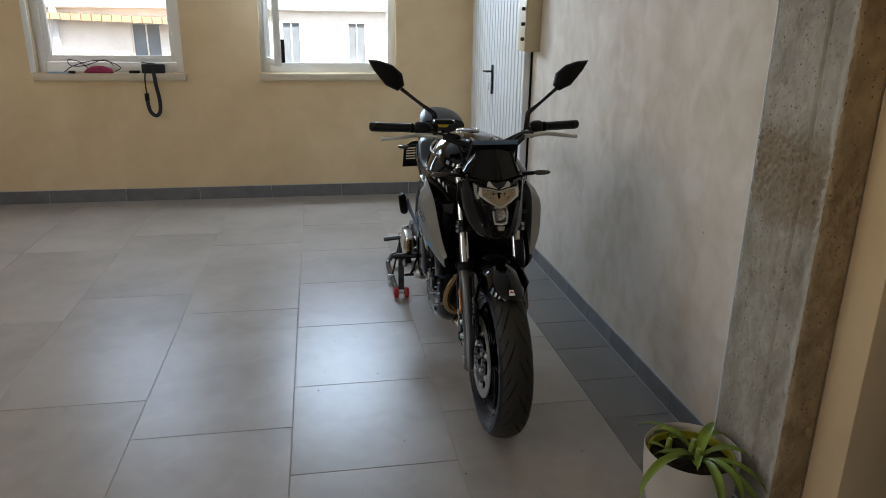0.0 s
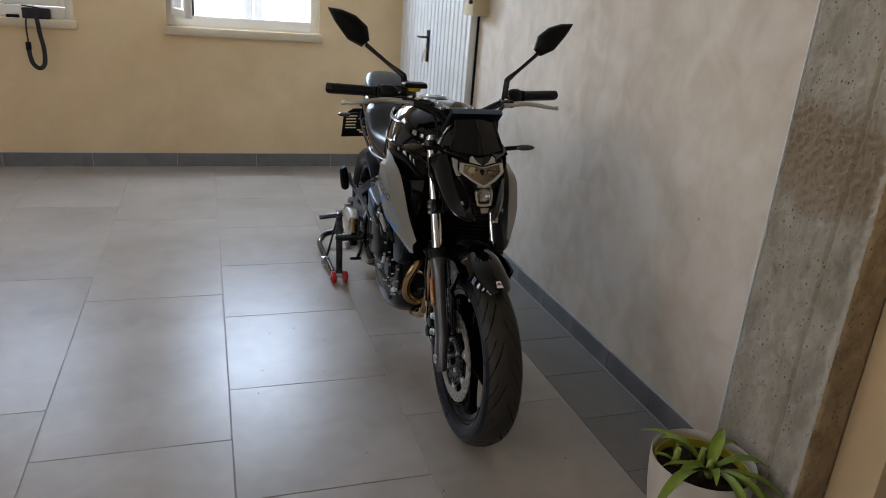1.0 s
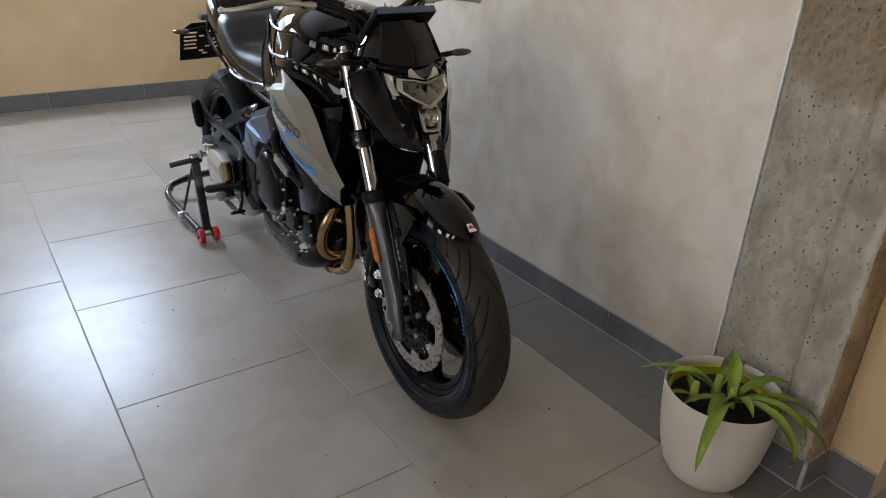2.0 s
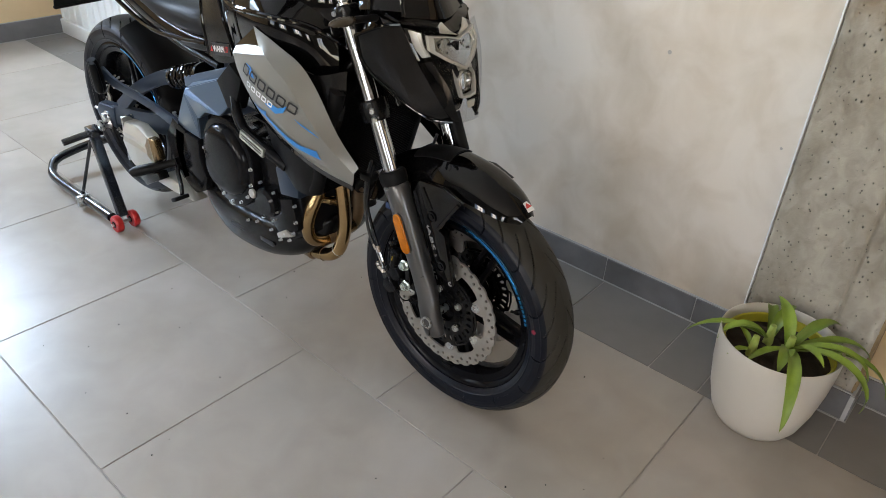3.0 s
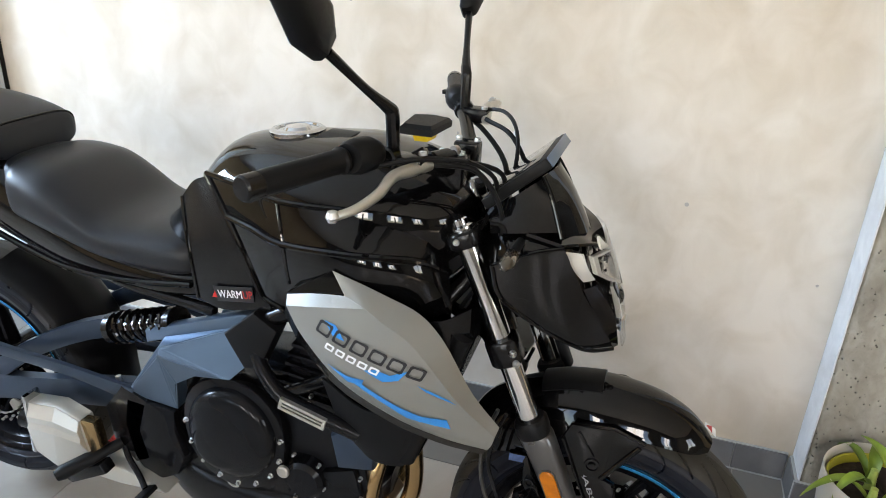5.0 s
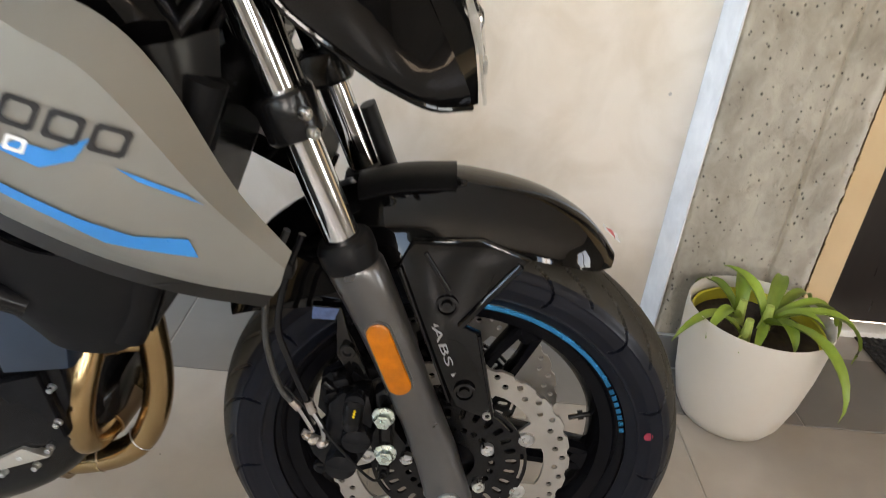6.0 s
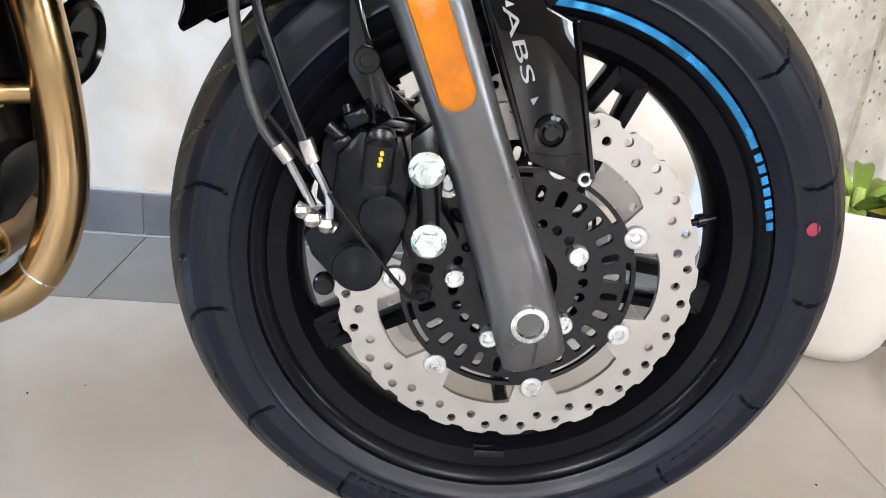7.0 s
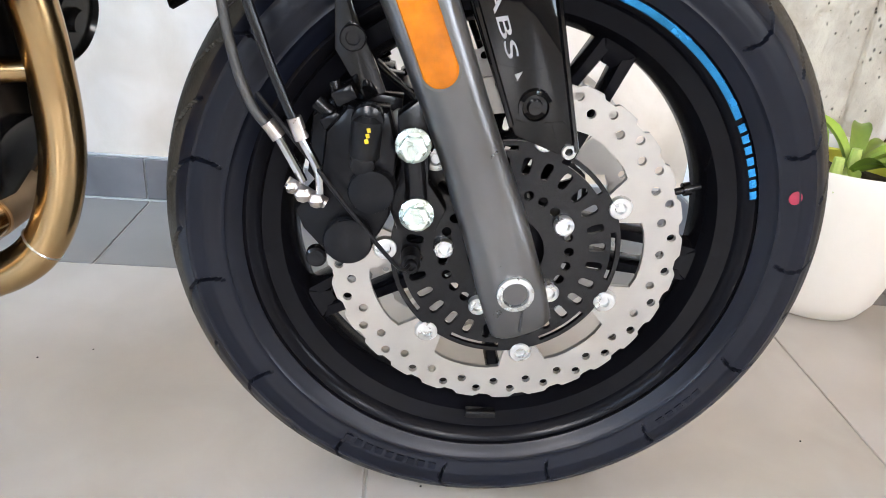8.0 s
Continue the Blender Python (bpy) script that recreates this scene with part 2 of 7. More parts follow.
COLLECTOR = mat("heat_brown_pipe", (0.27, 0.19, 0.12), 0.4, metal=0.9, var=0.35, scale=12, bump=0.05, bscale=40)
MUFFLER = mat("brushed_muffler", (0.56, 0.54, 0.48), 0.32, metal=0.65, var=0.03, scale=6, bscale=8, rvar=0.02)
RUBBER = mat("tyre_rubber", (0.032, 0.029, 0.023), 0.55, spec=0.25, var=0.2, scale=14, bump=0.15, bscale=350)
RUBBER_SIDE = mat("tyre_sidewall", (0.004, 0.0052, 0.0095), 0.33, spec=0.22, var=0.15, scale=20, bscale=18, rvar=0.04)
# near-black for groove faces: the shade inside them is put into the colour
GROOVE_SHADE = mat("groove_shadow_rubber", (0.004, 0.004, 0.004), 0.9, spec=0.05, var=0.1)
RIM_BLACK = mat("rim_black_coat", (0.004, 0.004, 0.0052), 0.20, spec=0.09, var=0.1, rvar=0.015, bscale=9)
VINYL = mat("seat_vinyl", (0.012, 0.0135, 0.017), 0.40, spec=0.33, var=0.15, scale=12, bump=0.1, bscale=600, rvar=0.04)
BANJO = mat("banjo_steel", (0.40, 0.36, 0.325), 0.32, metal=0.9, var=0.2, scale=90)
HOSE = mat("braided_hose", (0.045, 0.045, 0.043), 0.4, metal=0.3, var=0.2, scale=200, bump=0.3, bscale=900)
# colour of the blue reflection that is painted on the hose brackets
BLUE_REFLECTION = mat("painted_blue_reflection", (0.05, 0.09, 0.20), 0.18, var=0.4, scale=60, bump=0.3, bscale=120)
BLUE = mat("blue_decal", (0.016, 0.22, 0.58), 0.35, var=0.08, scale=20)
WHEEL_BLUE = mat("blue_rim_tape", (0.024, 0.25, 0.54), 0.22, metal=1.0, var=0.05)
RED = mat("red_enamel", (0.50, 0.02, 0.02), 0.35, var=0.15, scale=20)
CHALK_RED = mat("red_chalk_mark", (0.26, 0.018, 0.04), 0.8, var=0.3, scale=120)
WHITE_INK = mat("white_ink", (0.78, 0.78, 0.78), 0.45, var=0.03)
GREY_INK = mat("pale_grey_ink", (0.24, 0.24, 0.25), 0.45, var=0.03)
BLACK_INK = mat("black_ink", (0.015, 0.015, 0.017), 0.4, var=0.05)
YELLOW = mat("yellow_tag", (0.55, 0.38, 0.01), 0.45, var=0.1)
AMBER = mat("amber_reflector", (0.42, 0.115, 0.001), 0.18, var=0.3, scale=45, bump=0.2, bscale=170, spec=0.35, coat=0.15)
AMBER_DARK = mat("smoked_indicator", (0.05, 0.04, 0.03), 0.15, var=0.1, coat=0.5)
LENS = mat("lamp_lens", (0.02, 0.02, 0.02), 0.03, var=0.01, rvar=0.01)
LENS.node_tree.nodes["Principled BSDF"].inputs["Alpha"].default_value = 0.12
BEZEL = mat("lamp_bezel", (0.62, 0.60, 0.55), 0.25, metal=0.4, var=0.05, scale=10, bscale=20, rvar=0.03)
REFLECTOR = mat("lamp_reflector", (0.70, 0.69, 0.65), 0.14, metal=1.0, var=0.05, scale=10, bscale=20, rvar=0.03)
SCREEN = mat("dash_glass", (0.012, 0.012, 0.014), 0.06, var=0.05, coat=0.6)
LEVER = mat("lever_alloy", (0.50, 0.48, 0.43), 0.36, metal=0.8, var=0.08)
POT = mat("pot_white_ceramic", (0.60, 0.555, 0.48), 0.4, var=0.04, scale=5, bump=0.06, bscale=60)
SOIL = mat("potting_soil", (0.035, 0.022, 0.015), 0.95, var=0.5, scale=60, bump=1.0, bscale=160)
LINER = mat("yellow_liner", (0.55, 0.50, 0.05), 0.5, var=0.15)
LEAF = mat("strap_leaf", (0.19, 0.28, 0.035), 0.42, var=0.35, scale=14, bump=0.1, bscale=60, stretch=(1, 1, 0.3), piece=0.25)
LEAF_PALE = mat("leaf_base_pale", (0.34, 0.42, 0.10), 0.45, var=0.2, scale=20)
CLOTH_RED = mat("magenta_pouch", (0.30, 0.02, 0.07), 0.7, var=0.2, scale=40, bump=0.3)
STRAP = mat("black_webbing", (0.015, 0.015, 0.018), 0.8, var=0.2, scale=80, bump=0.4)


# ---- mesh helpers ----
def part(name, bm, material, parent=None, label="", sharp=35.0):
    """Links a bmesh as one mesh object under a thing or a part."""
    bmesh.ops.recalc_face_normals(bm, faces=bm.faces)
    me = bpy.data.meshes.new(name)
    bm.to_mesh(me)
    bm.free()
    me.materials.append(material)
    me.shade_smooth()
    me.set_sharp_from_angle(angle=radians(sharp))
    ob = new(name, me)
    ob.parent = parent
    if label:
        ob["label"] = label
    return ob


def thing(name, at, label, category, group="", kind=""):
    ob = new(name)
    ob.empty_display_size = 0.1
    ob.matrix_world = Matrix.Translation(at) if not isinstance(at, Matrix) else at
    return tagged(ob, label, category, group, kind)


def join(*bms):
    """One bmesh out of several."""
    out = bms[0]
    for other in bms[1:]:
        me = bpy.data.meshes.new("tmp")
        other.to_mesh(me)
        other.free()
        out.from_mesh(me)
        bpy.data.meshes.remove(me)
    return out


def moved(bm, m):
    bmesh.ops.transform(bm, matrix=m, verts=bm.verts)
    return bm


def box(x0, x1, y0, y1, z0, z1, bevel=0.0, seg=2):
    bm = bmesh.new()
    bmesh.ops.create_cube(bm, size=1.0)
    for v in bm.verts:
        v.co = Vector((x0 if v.co.x < 0 else x1, y0 if v.co.y < 0 else y1, z0 if v.co.z < 0 else z1))
    if bevel:
        bmesh.ops.bevel(bm, geom=bm.edges[:], offset=bevel, segments=seg, affect="EDGES", profile=0.5)
    return bm


def loft(rings, caps=True, closed=False):
    """A skin over rings of equal length; each ring is a closed loop."""
    bm = bmesh.new()
    made = [[bm.verts.new(p) for p in ring] for ring in rings]
    k = len(made[0])
    pairs = list(zip(made, made[1:])) + ([(made[-1], made[0])] if closed else [])
    for a, b in pairs:
        for i in range(k):
            bm.faces.new((a[i], a[(i + 1) % k], b[(i + 1) % k], b[i]))
    if caps and not closed:
        bm.faces.new(made[0][::-1])
        bm.faces.new(made[-1])
    return bm


def curve_points(pts, n=6):
    """Catmull-Rom through the points."""
    p = [Vector(q) for q in pts]
    p = [p[0] * 2 - p[1]] + p + [p[-1] * 2 - p[-2]]
    out = []
    for a, b, c, d in zip(p, p[1:], p[2:], p[3:]):
        for i in range(n):
            t = i / n
            out.append(0.5 * (2 * b + (c - a) * t + (2 * a - 5 * b + 4 * c - d) * t * t + (3 * b - a - 3 * c + d) * t ** 3))
    return out + [p[-2]]


def tube(pts, r, segs=12, smooth=0, radii=None, caps=True):
    """A round tube along points; radii: one for each given point."""
    path = [Vector(q) for q in pts]
    rad = list(radii) if radii else [r] * len(path)
    if smooth:
        rr = curve_points([(q, 0, 0) for q in rad], smooth)
        path, rad = curve_points(path, smooth), [q.x for q in rr]
    up, rings = None, []
    for i, q in enumerate(path):
        way = (path[min(i + 1, len(path) - 1)] - path[max(i - 1, 0)]).normalized()
        if up is None:
            up = way.orthogonal().normalized()
        up = (up - way * up.dot(way)).normalized()
        side = way.cross(up)
        rings.append([q + rad[i] * (math.cos(2 * math.pi * k / segs) * up + math.sin(2 * math.pi * k / segs) * side) for k in range(segs)])
    return loft(rings, caps)


def rod(a, b, r, r2=None, segs=16, bevel=0.0):
    a, b = Vector(a), Vector(b)
    r2 = r if r2 is None else r2
    if bevel:
        w = (b - a).normalized() * bevel
        return tube([a, a + w, b - w, b], r, segs, radii=[r - bevel, r, r2, r2 - bevel])
    return tube([a, b], r, segs, radii=[r, r2])


def lathe(profile, segs=48, closed=False):
    """Turns a profile of (radius, x) about the x axis."""
    rings = [[(x, r * math.cos(2 * math.pi * k / segs), r * math.sin(2 * math.pi * k / segs)) for k in range(segs)] for r, x in profile]
    return loft(rings, caps=not closed, closed=closed)


def turned(profile, segs=48, caps=True):
    """Turns a profile of (radius, z) about the z axis."""
    rings = [[(r * math.cos(2 * math.pi * k / segs), r * math.sin(2 * math.pi * k / segs), z) for k in range(segs)] for r, z in profile]
    return loft(rings, caps)


def slab(outline, x0, x1, holes=(), bevel=0.0):
    """A plate from an outline of (y, z), reaching from x0 to x1, with holes."""
    bm = bmesh.new()
    edges = []
    for loop in (outline, *holes):
        vs = [bm.verts.new((x0, *p)) for p in loop]
        edges += [bm.edges.new((vs[i], vs[(i + 1) % len(vs)])) for i in range(len(vs))]
    if holes:
        bmesh.ops.triangle_fill(bm, use_beauty=True, edges=edges)
    else:
        bm.faces.new(bm.verts[:])
    rim = [e for e in bm.edges if len(e.link_faces) == 1]
    got = bmesh.ops.extrude_face_region(bm, geom=bm.faces[:])
    for v in got["geom"]:
        if isinstance(v, bmesh.types.BMVert):
            v.co.x = x1
    if bevel and not holes:
        bmesh.ops.recalc_face_normals(bm, faces=bm.faces)
        sharp = [e for e in bm.edges if len(e.link_faces) == 2 and e.calc_face_angle(0) > 0.6 and abs(e.verts[0].co.x - e.verts[1].co.x) < 1e-6]
        bmesh.ops.bevel(bm, geom=sharp, offset=bevel, segments=2, affect="EDGES", profile=0.5)
    return bm


def circle(y, z, r, k=12, squash=1.0, turn=0.0):
    c, s = math.cos(turn), math.sin(turn)
    out = []
    for i in range(k):
        a = 2 * math.pi * i / k
        u, v = r * math.cos(a), r * squash * math.sin(a)
        out.append((y + u * c - v * s, z + u * s + v * c))
    return out


def sect(y, hw, z0, z1, p=2.6, k=24, xc=0.0, lean=0.0):
    """A rounded cross-section in the plane y: half width, bottom, top, squareness."""
    out = []
    for i in range(k):
        a = 2 * math.pi * i / k
        c, s = math.cos(a), math.sin(a)
        x = hw * math.copysign(abs(c) ** (2 / p), c)
        z = (z0 + z1) / 2 + (z1 - z0) / 2 * math.copysign(abs(s) ** (2 / p), s)
        out.append((xc + x, y + lean * (z - z0), z))
    return out


def skin(grid, thick=0.003, n=4):
    """A smooth sheet through rows of control points, given thickness."""
    rows = [curve_points(row, n) for row in grid]
    cols = [curve_points([row[i] for row in rows], n) for i in range(len(rows[0]))]
    bm = bmesh.new()
    v = [[bm.verts.new(p) for p in col] for col in cols]
    for a, b in zip(v, v[1:]):
        for i in range(len(a) - 1):
            bm.faces.new((a[i], a[i + 1], b[i + 1], b[i]))
    bmesh.ops.recalc_face_normals(bm, faces=bm.faces)
    if thick:
        bmesh.ops.solidify(bm, geom=bm.faces[:], thickness=thick)
    return bm


def hexbolt(at, r, h, axis=(-1, 0, 0), flange=1.35):
    """A flanged hex bolt whose head points along the axis."""
    hexa = turned([(r * 0.86, h * 0.35), (r, h * 0.45), (r, h * 0.92), (r * 0.88, h)], 6)
    fl = turned([(r * flange, 0), (r * flange, h * 0.2), (r * 0.98, h * 0.42)], 20)
    dimple = turned([(r * 0.45, h * 0.98), (r * 0.4, h * 1.1)], 12)
    q = Vector(axis).to_track_quat("Z", "Y").to_matrix().to_4x4()
    return moved(join(hexa, fl, dimple), Matrix.Translation(at) @ q)


def capbolt(at, r, h, axis=(-1, 0, 0)):
    """A socket-head bolt."""
    body = turned([(r, 0), (r, h * 0.85), (r * 0.9, h), (r * 0.55, h), (r * 0.5, h * 0.55), (r * 0.01, h * 0.55)], 16)
    return moved(body, Matrix.Translation(at) @ Vector(axis).to_track_quat("Z", "Y").to_matrix().to_4x4())


def lettering(text, size, depth, material, parent, m, name="lettering", label="", bold=0.0):
    cu = bpy.data.curves.new(name, "FONT")
    cu.body, cu.size, cu.extrude, cu.align_x, cu.offset = text, size, depth, "LEFT", bold
    tmp = new("tmp", cu)
    dg = bpy.context.evaluated_depsgraph_get()
    me = bpy.data.meshes.new_from_object(tmp.evaluated_get(dg))
    bpy.data.objects.remove(tmp)
    bm = bmesh.new()
    bm.from_mesh(me)
    bpy.data.meshes.remove(me)
    return part(name, moved(bm, m), material, parent, label)

# ---- the room ----
WALL_X, BACK_Y, LEFT_X, FRONT_Y, CEIL_Z = 1.49, 6.32, -4.40, -2.40, 2.95


def structure(name, bm, material, label, category, sharp=35.0):
    return tagged(part(name, bm, material, None, "", sharp), label, category, kind="structure")


def wall_with_holes(u0, u1, z0, z1, holes, place):
    """Boxes round rectangular openings (u0, u1, z0, z1); place(u0, u1, z0, z1) makes a box."""
    cuts = sorted({u0, u1, *(h[0] for h in holes), *(h[1] for h in holes)})
    bms = []
    for a, b in zip(cuts, cuts[1:]):
        inside = [h for h in holes if h[0] <= a and b <= h[1]]
        if inside:
            h = inside[0]
            if h[2] > z0:
                bms.append(place(a, b, z0, h[2]))
            if h[3] < z1:
                bms.append(place(a, b, h[3], z1))
        else:
            bms.append(place(a, b, z0, z1))
    return join(*bms)


structure("ground", box(-400, 400, -400, 400, -3.4, -3.2), ASPHALT, "dark asphalt ground outside the building", "ground")
floor = structure("floor", box(LEFT_X - 0.25, 2.2, FRONT_Y - 0.25, BACK_Y + 0.3, -3.199, -0.0025), GROUT, "floor with grey grout under stoneware tiles", "floor")

W1, W2 = (-2.09, -0.97, 1.07, 2.25), (-0.35, 0.775, 1.07, 2.25)
structure("wall_north", wall_with_holes(LEFT_X - 0.25, 2.2, -0.0025, CEIL_Z, [W1, W2], lambda a, b, c, d: box(a, b, BACK_Y, BACK_Y + 0.3, c, d)), PLASTER_BACK, "ochre plastered wall with two windows", "wall")
WL = [(y - 0.6, y + 0.6, 1.0, 2.55) for y in (-0.9, 1.1, 3.1, 5.1)]
# west and south walls stay out of view, kept dark for the reflections
structure("wall_west", wall_with_holes(FRONT_Y, BACK_Y, -0.0025, CEIL_Z, WL, lambda a, b, c, d: box(LEFT_X - 0.25, LEFT_X, a, b, c, d)), PLASTER_UNSEEN, "unseen wall with window openings, made dark grey to dim reflections", "wall")
structure("wall_south", wall_with_holes(LEFT_X - 0.25, 2.2, -0.0025, CEIL_Z, [(-2.2, -0.6, 1.0, 2.4)], lambda a, b, c, d: box(a, b, FRONT_Y - 0.25, FRONT_Y, c, d)), PLASTER_UNSEEN, "unseen dark grey wall that dims reflections, with an added opening", "wall")
structure("ceiling", box(LEFT_X - 0.25, 2.2, FRONT_Y - 0.25, BACK_Y + 0.3, CEIL_Z, CEIL_Z + 0.2), CEIL, "plain white painted ceiling", "ceiling")

# plaster wall beside the motorcycle, behind the metal door too
east = structure("wall_east", box(WALL_X, WALL_X + 0.2, 1.96, BACK_Y, -0.0025, CEIL_Z), PLASTER, "cream limewashed plaster wall with cloudy stains", "wall")


def pillar_mesh():
    """Concrete pillar with a shallow vertical board joint, uneven arrises and a chipped edge."""
    y0, y1, x0 = 1.64, 1.955, 1.37
    rings, rnd = [], random.Random(4)
    x0 += 0.012
    steps = 90
    for i in range(steps + 1):
        z = -0.0025 + (CEIL_Z + 0.0025) * i / steps
        e = rnd.uniform(0, 0.004)
        g = 1.735 + 0.004 * math.sin(z * 3.1)
        w = 0.0015 * math.sin(z * 7) + rnd.uniform(-0.0008, 0.0008)
        rings.append([(WALL_X + 0.1, y1, z), (x0 + 0.003, y1, z), (x0 + w * 0.5, y1 - 0.003 - e * 0.4, z), (x0, g + 0.007, z), (x0 + 0.007, g + 0.002, z), (x0 + 0.008, g - 0.002, z), (x0 + 0.003 + w, g - 0.008, z), (x0 + 0.002 + w, y0 + 0.012 + e, z), (x0 + 0.008 + e, y0 + e * 0.5, z), (x0 + 0.1, y0, z), (WALL_X + 0.1, y0, z)])
    return loft(rings)


def rough_sheet(name, u0, u1, nu, material, place, seed, belt_at, joint_at, limit):
    """Cast concrete: a fine grid over (u, z) with pores, a honeycombed belt, an optional board joint and worn arrises."""
    nz = 620
    U, Z = np.meshgrid(np.linspace(u0, u1, nu), np.linspace(-0.002, CEIL_Z - 0.001, nz), indexing="ij")
    rng = np.random.default_rng(seed)

    def lattice(cu, cz, amp):
        """Smooth random heights on a coarse lattice."""
        g = rng.uniform(-1, 1, (cu + 2, cz + 2))
        u, v = ((U - u0) / (u1 - u0) * cu).clip(0, cu), (Z / CEIL_Z * cz).clip(0, cz)
        i, j = u.astype(int), v.astype(int)
        fu, fv = u - i, v - j
        fu, fv = fu * fu * (3 - 2 * fu), fv * fv * (3 - 2 * fv)
        return amp * ((g[i, j] * (1 - fu) + g[i + 1, j] * fu) * (1 - fv) + (g[i, j + 1] * (1 - fu) + g[i + 1, j + 1] * fu) * fv)

    k = nu / 80
    rough = lattice(3, 24, 0.002) + lattice(max(3, int(12 * k)), 110, 0.0008) + lattice(max(4, int(40 * k)), 300, 0.0005)
    belt = np.exp(-((Z - belt_at - 0.25 * (U - u0)) / 0.13) ** 2)
    worn = lattice(max(4, int(28 * k)), 250, 1.0) + lattice(max(6, int(60 * k)), 520, 0.7)
    depth = rough + belt * (0.0035 * (worn > 0.15) + 0.003 * worn)
    for _ in range(int(620 * k)):
        pu, pz, r = rng.uniform(u0, u1), rng.uniform(0, CEIL_Z), rng.choice((0.003, 0.004, 0.0055, 0.008), p=(0.45, 0.35, 0.15, 0.05))
        j = int(pz / CEIL_Z * (nz - 1))
        c, d = max(0, j - 4), min(nz, j + 5)
        depth[:, c:d] += 0.8 * r * np.exp(-(((U[:, c:d] - pu) / r) ** 2 + ((Z[:, c:d] - pz) / r) ** 2))
    if joint_at:
        joint = joint_at + 0.004 * np.sin(Z * 3.1)
        depth += 0.007 * np.exp(-((U - joint) / 0.004) ** 2) + 0.003 * (U < joint)
    edge = np.minimum(U - u0, u1 - U)
    depth += 0.010 * np.exp(-edge / 0.004) * (1 + 0.5 * worn)
    verts = np.stack(place(U, Z, depth.clip(-0.003, limit)), -1).reshape(-1, 3)
    n = np.arange(nu * nz).reshape(nu, nz)
    quads = np.stack([n[:-1, :-1], n[:-1, 1:], n[1:, 1:], n[1:, :-1]], -1).reshape(-1, 4)
    me = bpy.data.meshes.new(name)
    me.from_pydata(verts.tolist(), [], quads.tolist())
    me.materials.append(material)
    me.shade_smooth()
    ob = new(name, me)
    ob.parent = pillar
    return ob


pillar = structure("pillar", pillar_mesh(), CONCRETE, "raw grey board-marked concrete pillar with pores", "pillar", 50)
rough_sheet("cast_face", 1.638, 1.954, 80, CONCRETE, lambda u, z, d: (1.37 + d, u, z), 5, 1.10, 1.735, 0.0116)
rough_sheet("stained_flank", 1.374, 1.480, 28, CONCRETE_BROWN, lambda u, z, d: (u, 1.6310 + d, z), 9, 1.05, 0, 0.0085)
structure("pillar_side", box(1.372, WALL_X, 1.9555, 1.960, 0.0, CEIL_Z, 0.001), PLASTER_WHITE, "white painted narrow side of the concrete pillar", "wall strip")
structure("wall_jamb", box(1.477, 1.72, 1.505, 1.634, -0.0025, CEIL_Z, 0.004), PLASTER_BACK, "ochre plastered door jamb beside the pillar", "wall")
structure("wall_south_east", wall_with_holes(FRONT_Y, 1.505, -0.0025, CEIL_Z, [(0.55, 1.505, -0.0025, 2.12)], lambda a, b, c, d: box(1.52, 1.72, a, b, c, d)), PLASTER_BACK, "ochre plastered wall round a dark door", "wall")


def far_door():
    d = thing("door_2", (1.64, 1.03, 0), "dark brown closed door in a plastered opening", "door", kind="structure")
    part("leaf", box(0.0, 0.045, -0.475, 0.475, 0.02, 2.11, 0.004), DARK_DOOR, d)
    part("threshold", box(-0.06, -0.002, -0.475, 0.475, 0.0, 0.022, 0.004), PVC, d, "pale threshold strip")
    part("door_handle", join(rod((-0.045, -0.38, 1.05), (0, -0.38, 1.05), 0.009), rod((-0.045, -0.39, 1.05), (-0.045, -0.27, 1.05), 0.009, bevel=0.003)), STEEL, d, "steel lever handle")


far_door()


def window(name, hole, label, open_sash):
    """A white framed window in a hole of the back wall, with its sill and panes; one sash may stand open inwards."""
    x0, x1, z0, z1 = hole
    w = thing(name, ((x0 + x1) / 2, BACK_Y, z0), label, "window", kind="structure")
    a, b, h = x0 - (x0 + x1) / 2, x1 - (x0 + x1) / 2, z1 - z0
    f, d0, d1 = 0.062, 0.055, 0.125
    for q in ((a, a + f, 0.0, h), (b - f, b, 0.0, h), (a + f, b - f, 0.0, f * 1.25), (a + f, b - f, h - f, h)):
        part("window_frame", box(q[0], q[1], d0, d1, q[2], q[3], 0.005), PVC, w)
    part("window_sill", box(a - 0.02, b + 0.02, -0.045, 0.054, -0.062, -0.003, 0.006), SILL, w, "cream stone sill")
    part("window_ledge", box(a, b, 0.1255, 0.29, -0.002, 0.03, 0.004), SILL, w)
    s, g = 0.05, 0.092

    def sash(name, m, u0, u1):
        z0s, z1s = f * 1.25 + 0.004, h - f - 0.004
        sh = part(name, join(*(moved(box(p0, p1, -0.024, 0.024, q0, q1, 0.006), m) for p0, p1, q0, q1 in ((u0, u0 + s, z0s, z1s), (u1 - s, u1, z0s, z1s), (u0 + s, u1 - s, z0s, z0s + s), (u0 + s, u1 - s, z1s - s, z1s)))), PVC, w, "white window sash")
        pane = part("pane", moved(box(u0 + s - 0.004, u1 - s + 0.004, -0.004, 0.004, z0s + s - 0.004, z1s - s + 0.004), m), PANE, sh)
        pane.visible_shadow = False

    if open_sash:
        hinge = Matrix.Translation((a + f - 0.01, d0 - 0.012, 0)) @ Matrix.Rotation(radians(-77), 4, "Z")
        sash("sash", hinge, 0.0, (b - a) / 2 - f)
